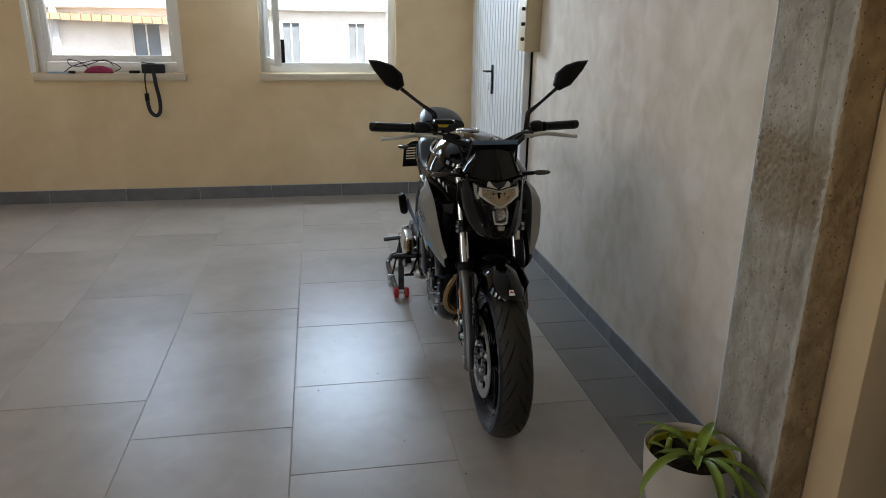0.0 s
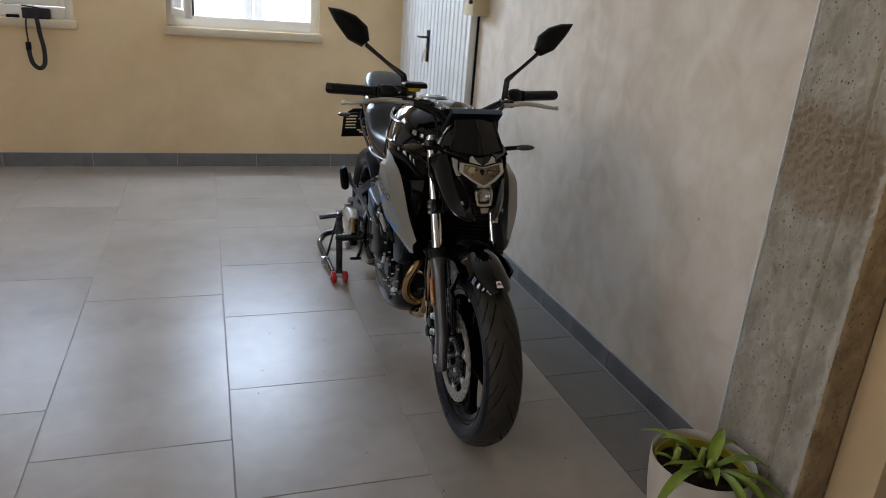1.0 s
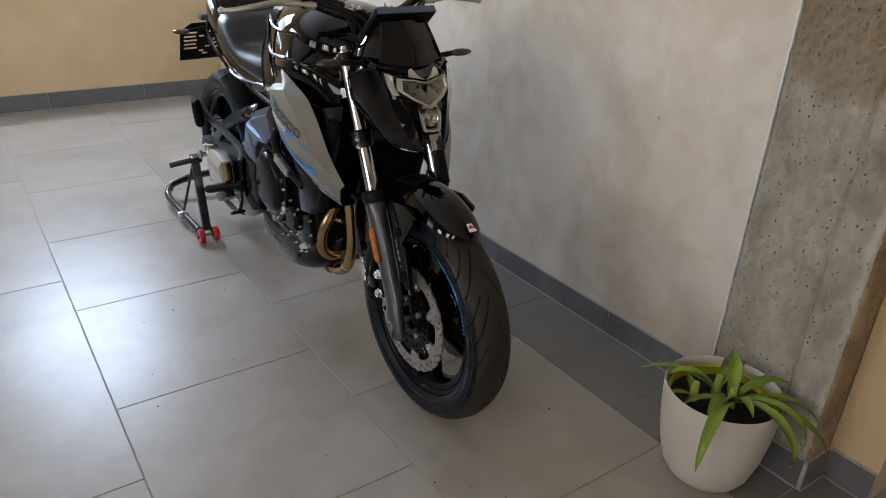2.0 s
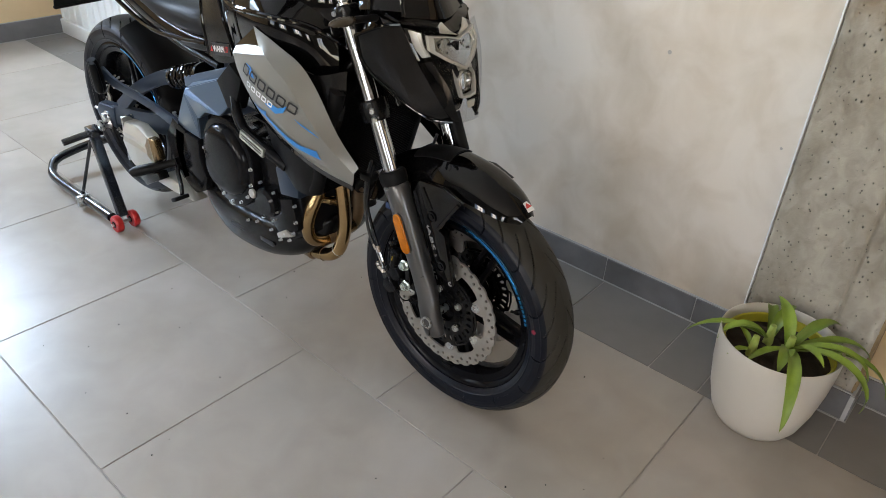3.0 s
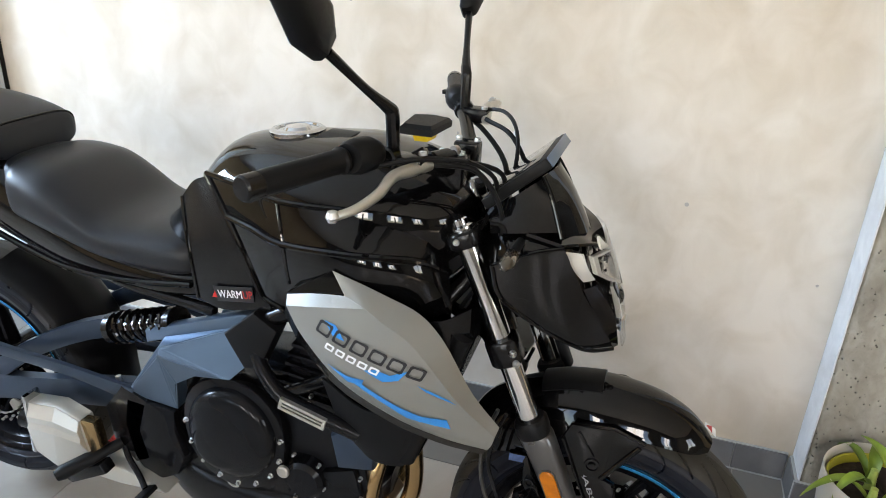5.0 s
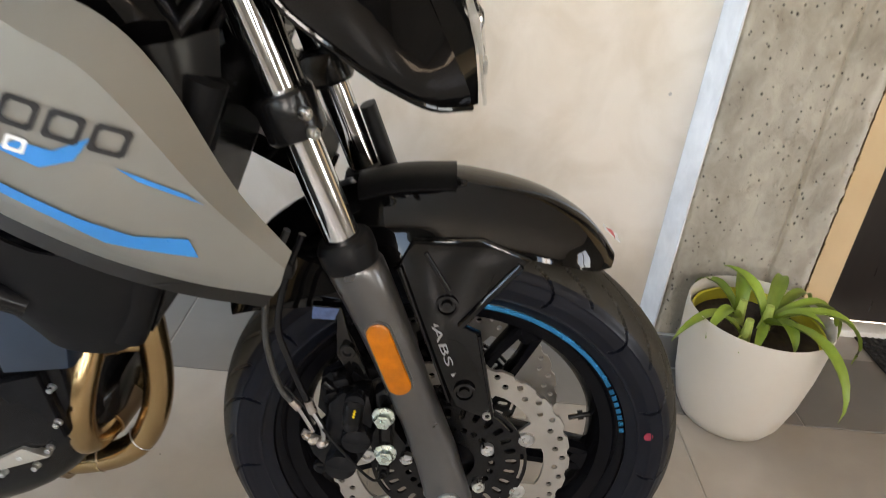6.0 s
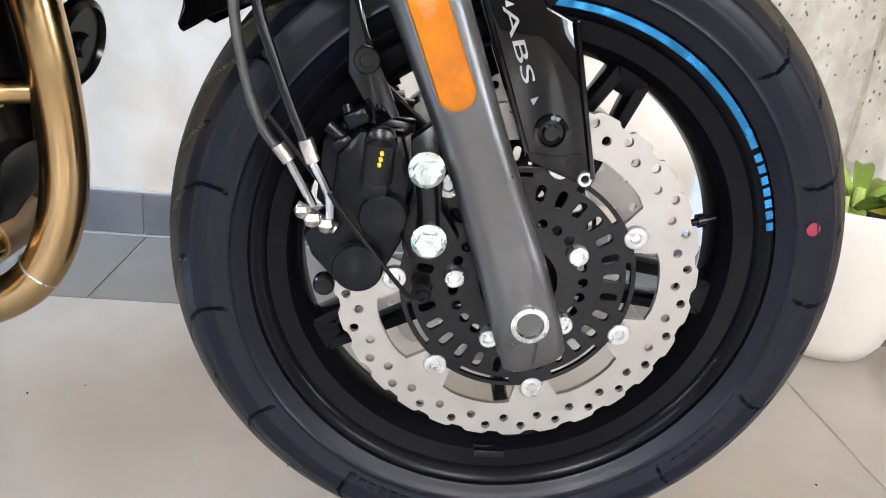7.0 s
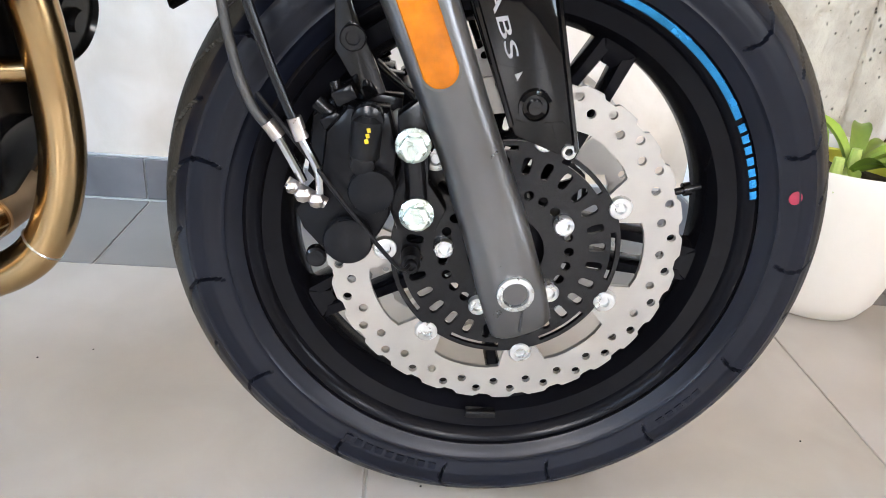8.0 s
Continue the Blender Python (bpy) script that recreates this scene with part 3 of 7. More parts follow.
        part("centre_post", box(-0.405, -0.368, d0 + 0.002, d1 - 0.004, f * 1.25, f * 1.25 + 0.19, 0.004), BLACK_PLASTIC, w, "dark object standing behind the sash")
    else:
        sash("sash", Matrix.Translation((0, g, 0)), a + f - 0.008, b - f + 0.008)
        part("window_frame", box(a - 0.045, a - 0.001, -0.012, 0.05, 0.0, h, 0.005), PVC, w, "white reveal strip")
    return w


window("window_1", W1, "closed white framed window with a stone sill", False)
window("window_2", W2, "white framed window with one sash open inwards", True)


def side_opening(name, place, u0, u1, z0, z1):
    """A plain frame round an opening of the unseen walls."""
    w = thing(name, place(0, 0, 0)[0], "plain white framed window opening", "window", kind="structure")
    for q in ((u0, u0 + 0.07, z0, z1), (u1 - 0.07, u1, z0, z1), (u0 + 0.07, u1 - 0.07, z0, z0 + 0.07), (u0 + 0.07, u1 - 0.07, z1 - 0.07, z1), ((u0 + u1) / 2 - 0.04, (u0 + u1) / 2 + 0.04, z0 + 0.07, z1 - 0.07)):
        p0, p1 = place(*q[:2], q[2])[1], place(*q[:2], q[3])[2]
        part("window_frame", box(p0[0], p1[0], p0[1], p1[1], p0[2], p1[2], 0.004), PVC, w)


for i, (a, b, c, d) in enumerate(WL):
    side_opening("window_%d" % (3 + i), lambda u0, u1, z: ((LEFT_X, 0, 0), (-0.05, u0, z), (0.0, u1, z)), a, b, c, d)

# unseen opening, added to hold the warm fill lamp
side_opening("window_7", lambda u0, u1, z: ((0, FRONT_Y, 0), (u0, -0.05, z), (u1, 0.0, z)), -2.2, -0.6, 1.0, 2.4)


# ribbed white metal door in the far corner of the plaster wall
def ribbed_door():
    x = WALL_X - 0.045
    d = thing("door_1", (x, 5.46, 0), "white ribbed sheet-metal door, closed, keys in the lock", "door", kind="structure")
    y0, y1, top = 4.66 - 5.46, 6.315 - 5.46, 2.2
    part("door_frame", join(box(-0.012, 0.044, y0, y0 + 0.028, 0.0, top, 0.003), box(-0.012, 0.044, y0 + 0.028, y1, top - 0.03, top, 0.003)), DOOR_WHITE, d)
    # solid black strip gives the gap beside the frame its shade
    part("gap_strip", box(0.030, 0.044, y0 - 0.006, y0 - 0.001, 0.0, top), BLACK_PLASTIC, d, "black strip in place of the shaded gap beside the door frame")
    ys = []
    pitch, at = 0.085, y0 + 0.03
    while at < y1 - 0.004:
        ys += [(at, 0.0), (at + 0.056, 0.0), (at + 0.064, 0.009), (at + 0.077, 0.009)]
        at += pitch
    ys.append((y1 - 0.002, 0.0))
    rings = [[(p[1], p[0], z) for p in ys] + [(0.04, y1 - 0.002, z), (0.04, y0 + 0.03, z)] for z in (0.09, top - 0.032)]
    part("leaf", loft(rings), DOOR_WHITE, d, "white ribbed sheet", 20)
    part("kick_rail", box(-0.02, 0.04, y0 + 0.03, y1 - 0.002, 0.0, 0.088, 0.004), DOOR_WHITE, d)
    part("handle_plate", box(-0.012, -0.002, 0.06, 0.10, 0.97, 1.19, 0.003), BLACK_SATIN, d)
    part("door_handle", join(rod((-0.05, 0.08, 1.14), (-0.01, 0.08, 1.14), 0.008), rod((-0.05, 0.07, 1.14), (-0.05, 0.19, 1.135), 0.008, bevel=0.003)), BLACK_SATIN, d, "black lever handle")
    part("key", join(rod((-0.03, 0.08, 1.05), (-0.01, 0.08, 1.05), 0.006), box(-0.034, -0.03, 0.068, 0.092, 1.0, 1.05, 0.001), box(-0.036, -0.032, 0.085, 0.105, 0.965, 1.03, 0.001)), STEEL, d, "bunch of keys in the lock")


ribbed_door()


# the street side seen through the windows
def opposite_house():
    h = thing("house", (0, 36, -3.2), "white rendered house with grey sheet roof across the street", "house")
    wins = [(-8.2, -6.9, 2.0, 4.2), (-1.45, -0.55, 2.5, 4.35), (1.65, 2.55, 2.5, 4.35), (5.2, 6.1, 2.5, 4.35), (-5.1, -4.3, 2.4, 3.7), (9, 9.9, 2.5, 4.35)]
    part("wall", wall_with_holes(-16, 16, 0, 4.95, wins, lambda a, b, c, d: box(a, b, 0, 0.3, c, d)), FACADE, h)
    part("back_wall", box(-16, 16, 7.7, 8, 0, 4.95), FACADE, h)
    for a, b, c, d in wins:
        w = part("window", join(box(a, a + 0.07, 0.1, 0.16, c, d), box(b - 0.07, b, 0.1, 0.16, c, d), box((a + b) / 2 - 0.03, (a + b) / 2 + 0.03, 0.1, 0.16, c, d)), PVC, h)
        part("pane", box(a + 0.001, b - 0.001, 0.17, 0.19, c + 0.001, d - 0.001), WIN_DARK, w)
        part("sill", box(a - 0.1, b + 0.1, -0.08, -0.001, c - 0.08, c - 0.002), SILL, w)
    part("gutter", tube([(-16, -0.42, 4.98), (16, -0.42, 4.98)], 0.1, 10), ROOF_METAL, h)
    part("roof", loft([[(a, -0.4, 5.02), (a, 4, 6.9), (a, 8.4, 5.02), (a, 8.4, 4.96), (a, -0.4, 4.96)] for a in range(-16, 17, 2)]), ROOF_METAL, h, "grey standing-seam sheet roof", 20)
    part("shed_roof", join(*(box(-12 + 0.42 * i, -12 + 0.42 * i + 0.38, -1.2, -0.05, 4.42 - 0.014 * i, 4.68 - 0.012 * i) for i in range(20))), EAVES, h, "brown boarded eaves")
    part("downpipe", tube([(-11.3, -0.35, 0), (-11.3, -0.35, 4.9)], 0.16, 10), ROOF_METAL, h)


opposite_house()

# ---- the motorcycle; x across (its right side is minus), y from the front axle back, z up ----
bike = thing("motorcycle", (0.742, 2.458, 0), "glossy black and matt silver naked motorcycle on a rear stand", "motorcycle")
AX_Z = 0.3015                     # front axle
RY, RZ = 1.49, 0.372              # rear axle
RAKE = 0.43                       # fork: y grows by this for each metre up


def fork_y(z):
    return 0.002 + RAKE * (z - AX_Z + 0.01)


def tyre(name, parent, r_top, r_bead, half, segs, pitches, label, floor_z=-1.0):
    """A tyre about the x axis, its tread grooves cut into the mesh and shaded by colour."""
    prof = curve_points([(r_bead, half * 0.78, 0), (r_bead + 0.012, half * 0.90, 0), (r_bead + (r_top - r_bead) * 0.42, half * 0.995, 0), (r_bead + (r_top - r_bead) * 0.66, half * 0.93, 0), (r_bead + (r_top - r_bead) * 0.86, half * 0.66, 0), (r_top - 0.0035, half * 0.33, 0), (r_top, 0, 0)], 10)
    prof = [(p.x, p.y) for p in prof] + [(p.x, -p.y) for p in reversed(prof[:-1])]
    inner = [(r_bead + 0.004, -half * 0.6), (r_bead + 0.004, half * 0.6)]
    prof = prof + inner
    ang = np.arange(segs) * 2 * np.pi / segs
    pr = np.array(prof)
    rad, lat = pr[:, 0][:, None], pr[:, 1][:, None]
    s = ang[None, :] * pitches / (2 * np.pi)
    w = lat / half
    for at, size in ((0.014, 0.0018), (0.030, 0.0006), (0.046, 0.0014)):
        lat = lat + np.sign(lat) * size * np.exp(-((rad - r_bead - at) / 0.0013) ** 2)
    cut = np.zeros((len(prof), segs))
    for side, shift in ((1, 0.0), (-1, 0.5)):
        u = side * w
        for k, (w0, w1, s0, lean, wide) in enumerate(((0.05, 0.93, 0.0, 0.95, 0.033), (0.42, 1.0, 0.42, 0.60, 0.023))):
            f = (u - w0) / (w1 - w0)
            line = s0 + shift + lean * (1 - f.clip(0, 1)) ** 1.05
            d = np.abs((s - line + 0.5) % 1.0 - 0.5)
            ok = (f > 0) & (f < 1) & (rad > r_bead + 0.02)
            width = wide * np.minimum(1, 6 * np.minimum(f, 1.15 - f)).clip(0.15, 1) * (1 - 0.58 * f.clip(0, 1))
            cut = np.maximum(cut, ok * (1 - (d / width) ** 2).clip(0, 1) ** 0.5)
    along = np.gradient(np.array([rad[:, 0], lat[:, 0]]), axis=1)
    along = along / np.maximum(np.hypot(along[0], along[1]), 1e-9)
    turn = np.where(along[1] > 0, -1.0, 1.0)
    out_r, out_l = np.abs(along[1])[:, None], (-along[0] * -turn)[:, None]
    deep_in = 0.0045 * np.minimum(cut * 1.6, 1)
    r = rad - deep_in * out_r
    lat = lat - deep_in * np.sign(lat) * np.abs(out_l)
    verts = np.stack([np.broadcast_to(lat, r.shape), -r * np.cos(ang)[None, :], r * np.sin(ang)[None, :]], -1).reshape(-1, 3)
    verts[:, 2] = np.maximum(verts[:, 2], floor_z)
    k, n = len(prof), segs
    a = np.arange(k)[:, None] * n + np.arange(n)[None, :]
    b = np.arange(k)[:, None] * n + (np.arange(n)[None, :] + 1) % n
    c, d = np.roll(b, -1, 0), np.roll(a, -1, 0)
    me = bpy.data.meshes.new(name)
    me.from_pydata(verts.tolist(), [], np.stack([a, b, c, d], -1).reshape(-1, 4).tolist())
    for m in (RUBBER, GROOVE_SHADE, RUBBER_SIDE):
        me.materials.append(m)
    # tread faces inside a groove take the painted shade
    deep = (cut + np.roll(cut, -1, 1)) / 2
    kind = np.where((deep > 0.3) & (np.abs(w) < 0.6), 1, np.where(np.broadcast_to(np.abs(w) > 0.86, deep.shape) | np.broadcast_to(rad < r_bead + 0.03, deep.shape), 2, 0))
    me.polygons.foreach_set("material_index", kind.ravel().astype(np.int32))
    me.shade_smooth()
    me.set_sharp_from_angle(angle=radians(40))
    ob = new(name, me)
    ob.parent = parent
    ob["label"] = label
    return ob


def wheel_dir(a, r):
    """(y, z) about the axle at an angle counted from the front, upwards."""
    return (-r * math.cos(radians(a)), r * math.sin(radians(a)))


def rim_mesh(lip, well, half, segs=96):
    return lathe([(lip, half * 0.94), (lip + 0.002, half), (lip - 0.006, half + 0.003), (lip - 0.014, half), (lip - 0.018, half - 0.007), (lip - 0.034, half - 0.012), (well, half - 0.02), (well - 0.006, 0.012), (well - 0.006, -0.012), (well, -half + 0.02), (lip - 0.034, -half + 0.012), (lip - 0.018, -half + 0.007), (lip - 0.014, -half), (lip - 0.006, -half - 0.003), (lip + 0.002, -half), (lip, -half * 0.94), (well + 0.012, -half * 0.5), (well + 0.012, half * 0.5)], segs, closed=True)


def beam(a, b, w0, w1, t0, t1, xc=0.0, xc1=None):
    """A bevelled flat beam in the wheel's plane between two (y, z) points."""
    xc1 = xc if xc1 is None else xc1
    a, b = Vector((0, *a)), Vector((0, *b))
    side = (b - a).normalized().cross(Vector((1, 0, 0)))
    rings = []
    for p, w, t, x in ((a, w0, t0, xc), (b, w1, t1, xc1)):
        rings.append([p + side * u * w / 2 + Vector((x + v * t / 2, 0, 0)) for u, v in ((-1, -0.5), (-0.6, -1), (0.6, -1), (1, -0.5), (1, 0.5), (0.6, 1), (-0.6, 1), (-1, 0.5))])
    return loft(rings)


def spokes(first, hub, r_fork, r_end, spread, wide):
    bms = []
    for i in range(5):
        c = first + 72 * i
        for s in (-1, 1):
            bms.append(beam(wheel_dir(c + s * spread * 3.6, hub * 0.85), wheel_dir(c + s * spread, r_fork), wide * 0.8, wide * 0.6, 0.034, 0.028))
            bms.append(beam(wheel_dir(c + s * spread, r_fork), wheel_dir(c + s * spread * 0.5, r_end), wide * 0.6, wide * 0.75, 0.028, 0.034))
        bms.append(beam(wheel_dir(c, r_end - 0.026), wheel_dir(c, r_end - 0.012), wide * 0.7, wide * 1.7, 0.026, 0.034))
        bms.append(beam(wheel_dir(c, r_end - 0.012), wheel_dir(c, r_end + 0.006), wide * 1.7, wide * 3.2, 0.034, 0.044))
    return join(*bms)


def disc_plate(outer, bolts, first, x):
    """A scalloped brake disc: drilled ring, seven tabs inwards."""
    step = 360 / bolts
    edge = []
    for i in range(360):
        notch = max(0.0, math.cos(radians(i * 28 + 40)) - 0.1) / 0.9
        edge.append(wheel_dir(i, outer - 0.0034 * min(1, notch * 1.8)))
    inside = []
    for i in range(bolts):
        c = first + step * i
        for a, r in ((-10.5, 0.1225), (-9.5, 0.114), (-7.5, 0.101), (-2.5, 0.0985), (2.5, 0.0985), (7.5, 0.101), (9.5, 0.114), (10.5, 0.1225), (15, 0.1245), (20, 0.125), (25.7, 0.125), (31, 0.125), (36, 0.1245)):
            inside.append(wheel_dir(c + a, r))
    holes = []
    for i in range(56):
        y, z = wheel_dir(i * 360 / 56 + 2, (0.1400, 0.1488)[i % 2])
        holes.append(circle(y, z, 0.0041, 12))
    return slab(edge, x - 0.0024, x + 0.0024, [inside] + holes)


def tone_ring(first, x):
    """Black inner carrier and sensor ring with slots and holes."""
    edge = [wheel_dir(i * 3, 0.1025) for i in range(120)]
    inner = [wheel_dir(i * 6, 0.034) for i in range(60)]
    holes = [inner]
    for i in range(28):
        a = first + i * 360 / 28
        holes.append([wheel_dir(a + da, r) for da, r in ((-2.2, 0.0745), (0, 0.0735), (2.2, 0.0745), (2.9, 0.0775), (2.7, 0.086), (1.9, 0.0885), (0, 0.0893), (-1.9, 0.0885), (-2.7, 0.086), (-2.9, 0.0775))])
    for i in range(25):
        if i % 5:
            y, z = wheel_dir(33 + i * 360 / 25, 0.0565)
            holes.append(circle(y, z, 0.0046, 10))
    for i in range(7):
        c = 27.0 + 360 / 7 * (i + 0.5)
        arc = [c - 14 + 4 * k for k in range(8)]
        holes.append([wheel_dir(a, 0.0985) for a in arc] + [wheel_dir(a, 0.0938) for a in reversed(arc)])
    return slab(edge, x - 0.002, x + 0.002, holes)


def front_wheel():
    w = new("front_wheel")
    w.parent, w.location = bike, (0, 0, AX_Z)
    t = tyre("tyre", w, 0.3120, 0.235, 0.0610, 1080, 15, "black road tyre with curved tread grooves", -AX_Z + 0.0004)
    part("rim", rim_mesh(0.238, 0.199, 0.043, 120), RIM_BLACK, w, "satin black cast rim", 40)
    part("spokes", spokes(64, 0.055, 0.15, 0.203, 6.4, 0.024), RIM_BLACK, w, "satin black split cast spokes")
    part("hub", lathe([(0.02, -0.062), (0.042, -0.058), (0.046, -0.04), (0.04, -0.025), (0.04, 0.025), (0.046, 0.04), (0.042, 0.058), (0.02, 0.062)], 40), RIM_BLACK, w)
    for side in (-1, 1):
        x = side * 0.0655
        d = part("brake_disc", disc_plate(0.1585, 7, 27.0, x), DISC, w, "drilled wave brake disc of bright steel", 25)
        part("disc_carrier", tone_ring(7, x + side * 0.0035), BLACK_SATIN, d, "black slotted sensor ring")
        part("carrier_ring", lathe([(0.070, x - side * 0.006), (0.070, x - side * 0.003), (0.060, x - side * 0.003), (0.060, x - side * 0.006)], 72, closed=True), BLACK_SATIN, d)
        for i in range(7):
            y, z = wheel_dir(27.0 + 360 / 7 * i, 0.1065)
            b = moved(turned([(0.0112, 0.0), (0.0112, 0.004), (0.0095, 0.0065), (0.0052, 0.0068), (0.004, 0.004), (0.002, 0.004)], 20), Matrix.Translation((x, y, z)) @ Matrix.Rotation(radians(90 * side), 4, "Y"))
            part("disc_rivet", b, STEEL, d)
        for i in range(5):
            y, z = wheel_dir(33 + 72 * i, 0.056)
            part("disc_bolt", capbolt((x + side * 0.005, y, z), 0.0088, 0.008, (side, 0, 0)), STEEL, d)
    # blue tape on the rim edge: a long arc, then short dashes
    def tape(a0, a1, steps=1):
        ring = []
        for i in range(steps + 1):
            a = a0 + (a1 - a0) * i / steps
            ring.append([(-0.0472, *wheel_dir(a, 0.2332)), (-0.0478, *wheel_dir(a, 0.2325)), (-0.0478, *wheel_dir(a, 0.2272)), (-0.0472, *wheel_dir(a, 0.2265))])
        return loft(ring)

    part("rim_tape", tape(34, 96, 30), WHEEL_BLUE, w, "bright blue rim tape")
    part("rim_tape", join(*(tape(32.6 - 2.75 * i - 1.9, 32.6 - 2.75 * i) for i in range(7))), WHEEL_BLUE, w, "bright blue dashed rim tape")
    y, z = wheel_dir(14.2, 0.262)
    part("chalk_mark", moved(turned([(0.0065, 0), (0.006, 0.0006)], 14), Matrix.Translation((-0.0603, y, z)) @ Matrix.Rotation(radians(-90), 4, "Y")), CHALK_RED, w, "red chalk dot on the tyre")
    y, z = wheel_dir(16, 0.199)
    y2, z2 = wheel_dir(16, 0.165)
    part("valve", join(rod((-0.012, y, z), (-0.014, y2, z2), 0.0035), rod((-0.012, *wheel_dir(16, 0.185)), (-0.012, *wheel_dir(16, 0.178)), 0.0065)), BLACK_SATIN, w)
    part("balance_weight", box(-0.046, -0.036, *sorted((wheel_dir(-90, 0.2)[0] - 0.016, wheel_dir(-90, 0.2)[0] + 0.016)), -0.203, -0.194, 0.002), BLACK_SATIN, w)
    # raised sidewall writing as plain bars
    def side_bars(a0, count, r0, r1):
        bms = []
        for i in range(count):
            a = a0 + i * 2.6
            bms.append(loft([[(-0.0600 - 0.0005 * (k in (1, 2)), *wheel_dir(a + da, r)) for k, (da, r) in enumerate(((0, r0), (0, r1), (1.7, r1), (1.7, r0)))], [(-0.0575, *wheel_dir(a + da, r)) for da, r in ((0, r0), (0, r1), (1.7, r1), (1.7, r0))]]))
        return join(*bms)

    part("sidewall_marking", side_bars(-122, 9, 0.256, 0.268), RUBBER_SIDE, t)
    part("sidewall_marking", side_bars(-46, 5, 0.258, 0.268), RUBBER_SIDE, t)
    part("axle", rod((-0.118, 0, 0), (0.118, 0, 0), 0.011), STEEL, w)
    return w


front_wheel()


def leg_ring(z, wid, dep, xc, dy=0.0, k=20):
    """A rounded ring across the fork axis."""
    out = []
    way = Vector((0, RAKE, 1)).normalized()
    across = Vector((0, 1, -RAKE)).normalized()
    c = Vector((xc, fork_y(z) + dy, z))
    for i in range(k):
        a = 2 * math.pi * i / k
        ca, sa = math.cos(a), math.sin(a)
        out.append(c + Vector((1, 0, 0)) * dep * math.copysign(abs(ca) ** 0.8, ca) + across * wid * math.copysign(abs(sa) ** 0.8, sa))
    return out


def fork(side):
    f = new("fork_leg")
    f.parent = bike
    f["label"] = "telescopic fork leg, chrome tube in a grey slider"
    xc = side * 0.104
    lower = loft([leg_ring(z, w, d, xc + side * o, dy) for z, w, d, o, dy in ((0.250, 0.022, 0.012, 0.008, 0.001), (0.254, 0.0272, 0.016, 0.008, 0.001), (0.270, 0.0282, 0.019, 0.008, 0.0), (0.30, 0.0282, 0.0195, 0.008, -0.002), (0.325, 0.0275, 0.020, 0.007, -0.004), (0.345, 0.0272, 0.0215, 0.002, -0.005), (0.365, 0.0268, 0.0225, 0.0, -0.005), (0.40, 0.0255, 0.0232, 0, -0.006), (0.44, 0.0255, 0.0240, 0, -0.006), (0.52, 0.0275, 0.0255, 0, -0.006), (0.575, 0.0295, 0.0265, 0, -0.004), (0.60, 0.0305, 0.0275, 0, -0.002), (0.604, 0.0275, 0.026, 0, -0.002))])
    s = part("slider", lower, FORK_GREY, f, "warm grey coated fork slider", 40)
    part("dust_seal", loft([leg_ring(z, r, r, xc) for z, r in ((0.604, 0.0285), (0.612, 0.0305), (0.628, 0.0305), (0.634, 0.026), (0.634, 0.0215))]), BLACK_PLASTIC, f)
    part("stanchion", rod((xc, fork_y(0.62), 0.62), (xc, fork_y(0.965), 0.965), 0.0192, segs=32), CHROME, f, "polished chrome fork tube")
    y, z = fork_y(0.293) - 0.004, 0.293
    part("axle_cap", moved(lathe([(0.0152, 0), (0.0152, 0.004), (0.0112, 0.0045), (0.0105, 0.001), (0.002, 0.001)], 32), Matrix.Translation((xc + side * 0.0265, y, z)) @ Matrix.Scale(side, 4, (1, 0, 0))), STEEL, s, "bright axle end ring")
    part("axle_core", rod((xc + side * 0.02, y, z), (xc + side * 0.0285, y, z), 0.0103, segs=24), FORK_GREY, s)
    part("pinch_slot", box(*sorted((xc + side * 0.0235, xc + side * 0.0282)), y - 0.009, y - 0.0075, 0.257, 0.276), BLACK_INK, s)
    # amber reflector, a long rounded bar set along the slider
    outline = [(0.0135 * math.cos(a), math.copysign(0.0355, math.sin(a)) + 0.0135 * math.sin(a)) for a in [2 * math.pi * (i + 0.5) / 28 for i in range(28)]]
    plate = loft([[(h, u * q, w * q) for u, w in outline] for h, q in ((-0.004, 0.98), (0.003, 1.0), (0.0048, 0.93))])
    mm = Matrix.Translation((xc + side * 0.0260, fork_y(0.503) - 0.0050, 0.501)) @ Matrix.Rotation(-math.atan(RAKE), 4, "X") @ Matrix.Scale(side, 4, (1, 0, 0))
    part("reflector_bed", moved(loft([[(h, u * 1.12, w * 1.05) for u, w in outline] for h in (-0.010, 0.0012)]), mm), FORK_GREY, s)
    part("reflector", moved(plate, mm), AMBER, f, "amber fork reflector")


fork(-1)
fork(1)


def yoke(z, dz, r, reach, name):
    """A triple clamp across both fork tubes."""
    bms = []
    for sx in (-1, 1):
        bms.append(loft([leg_ring(z - dz, r, r, sx * 0.104), leg_ring(z - dz + 0.004, r + 0.003, r + 0.003, sx * 0.104), leg_ring(z + dz - 0.004, r + 0.003, r + 0.003, sx * 0.104), leg_ring(z + dz, r, r, sx * 0.104)]))
    y = fork_y(z)
    bms.append(loft([[(x, y + reach + a * 0.024 + w, z + b * dz * 0.8) for a, b in ((-1, -1), (1, -1), (1, 1), (-1, 1))] for x, w in ((-0.085, -0.01), (-0.04, 0.02), (0.04, 0.02), (0.085, -0.01))]))
    return part(name, join(*bms), BLACK_SATIN, bike, "black forged fork clamp")


lower_yoke = yoke(0.762, 0.022, 0.027, 0.02, "lower_fork_clamp")
upper_yoke = yoke(0.957, 0.013, 0.026, 0.025, "upper_fork_clamp")
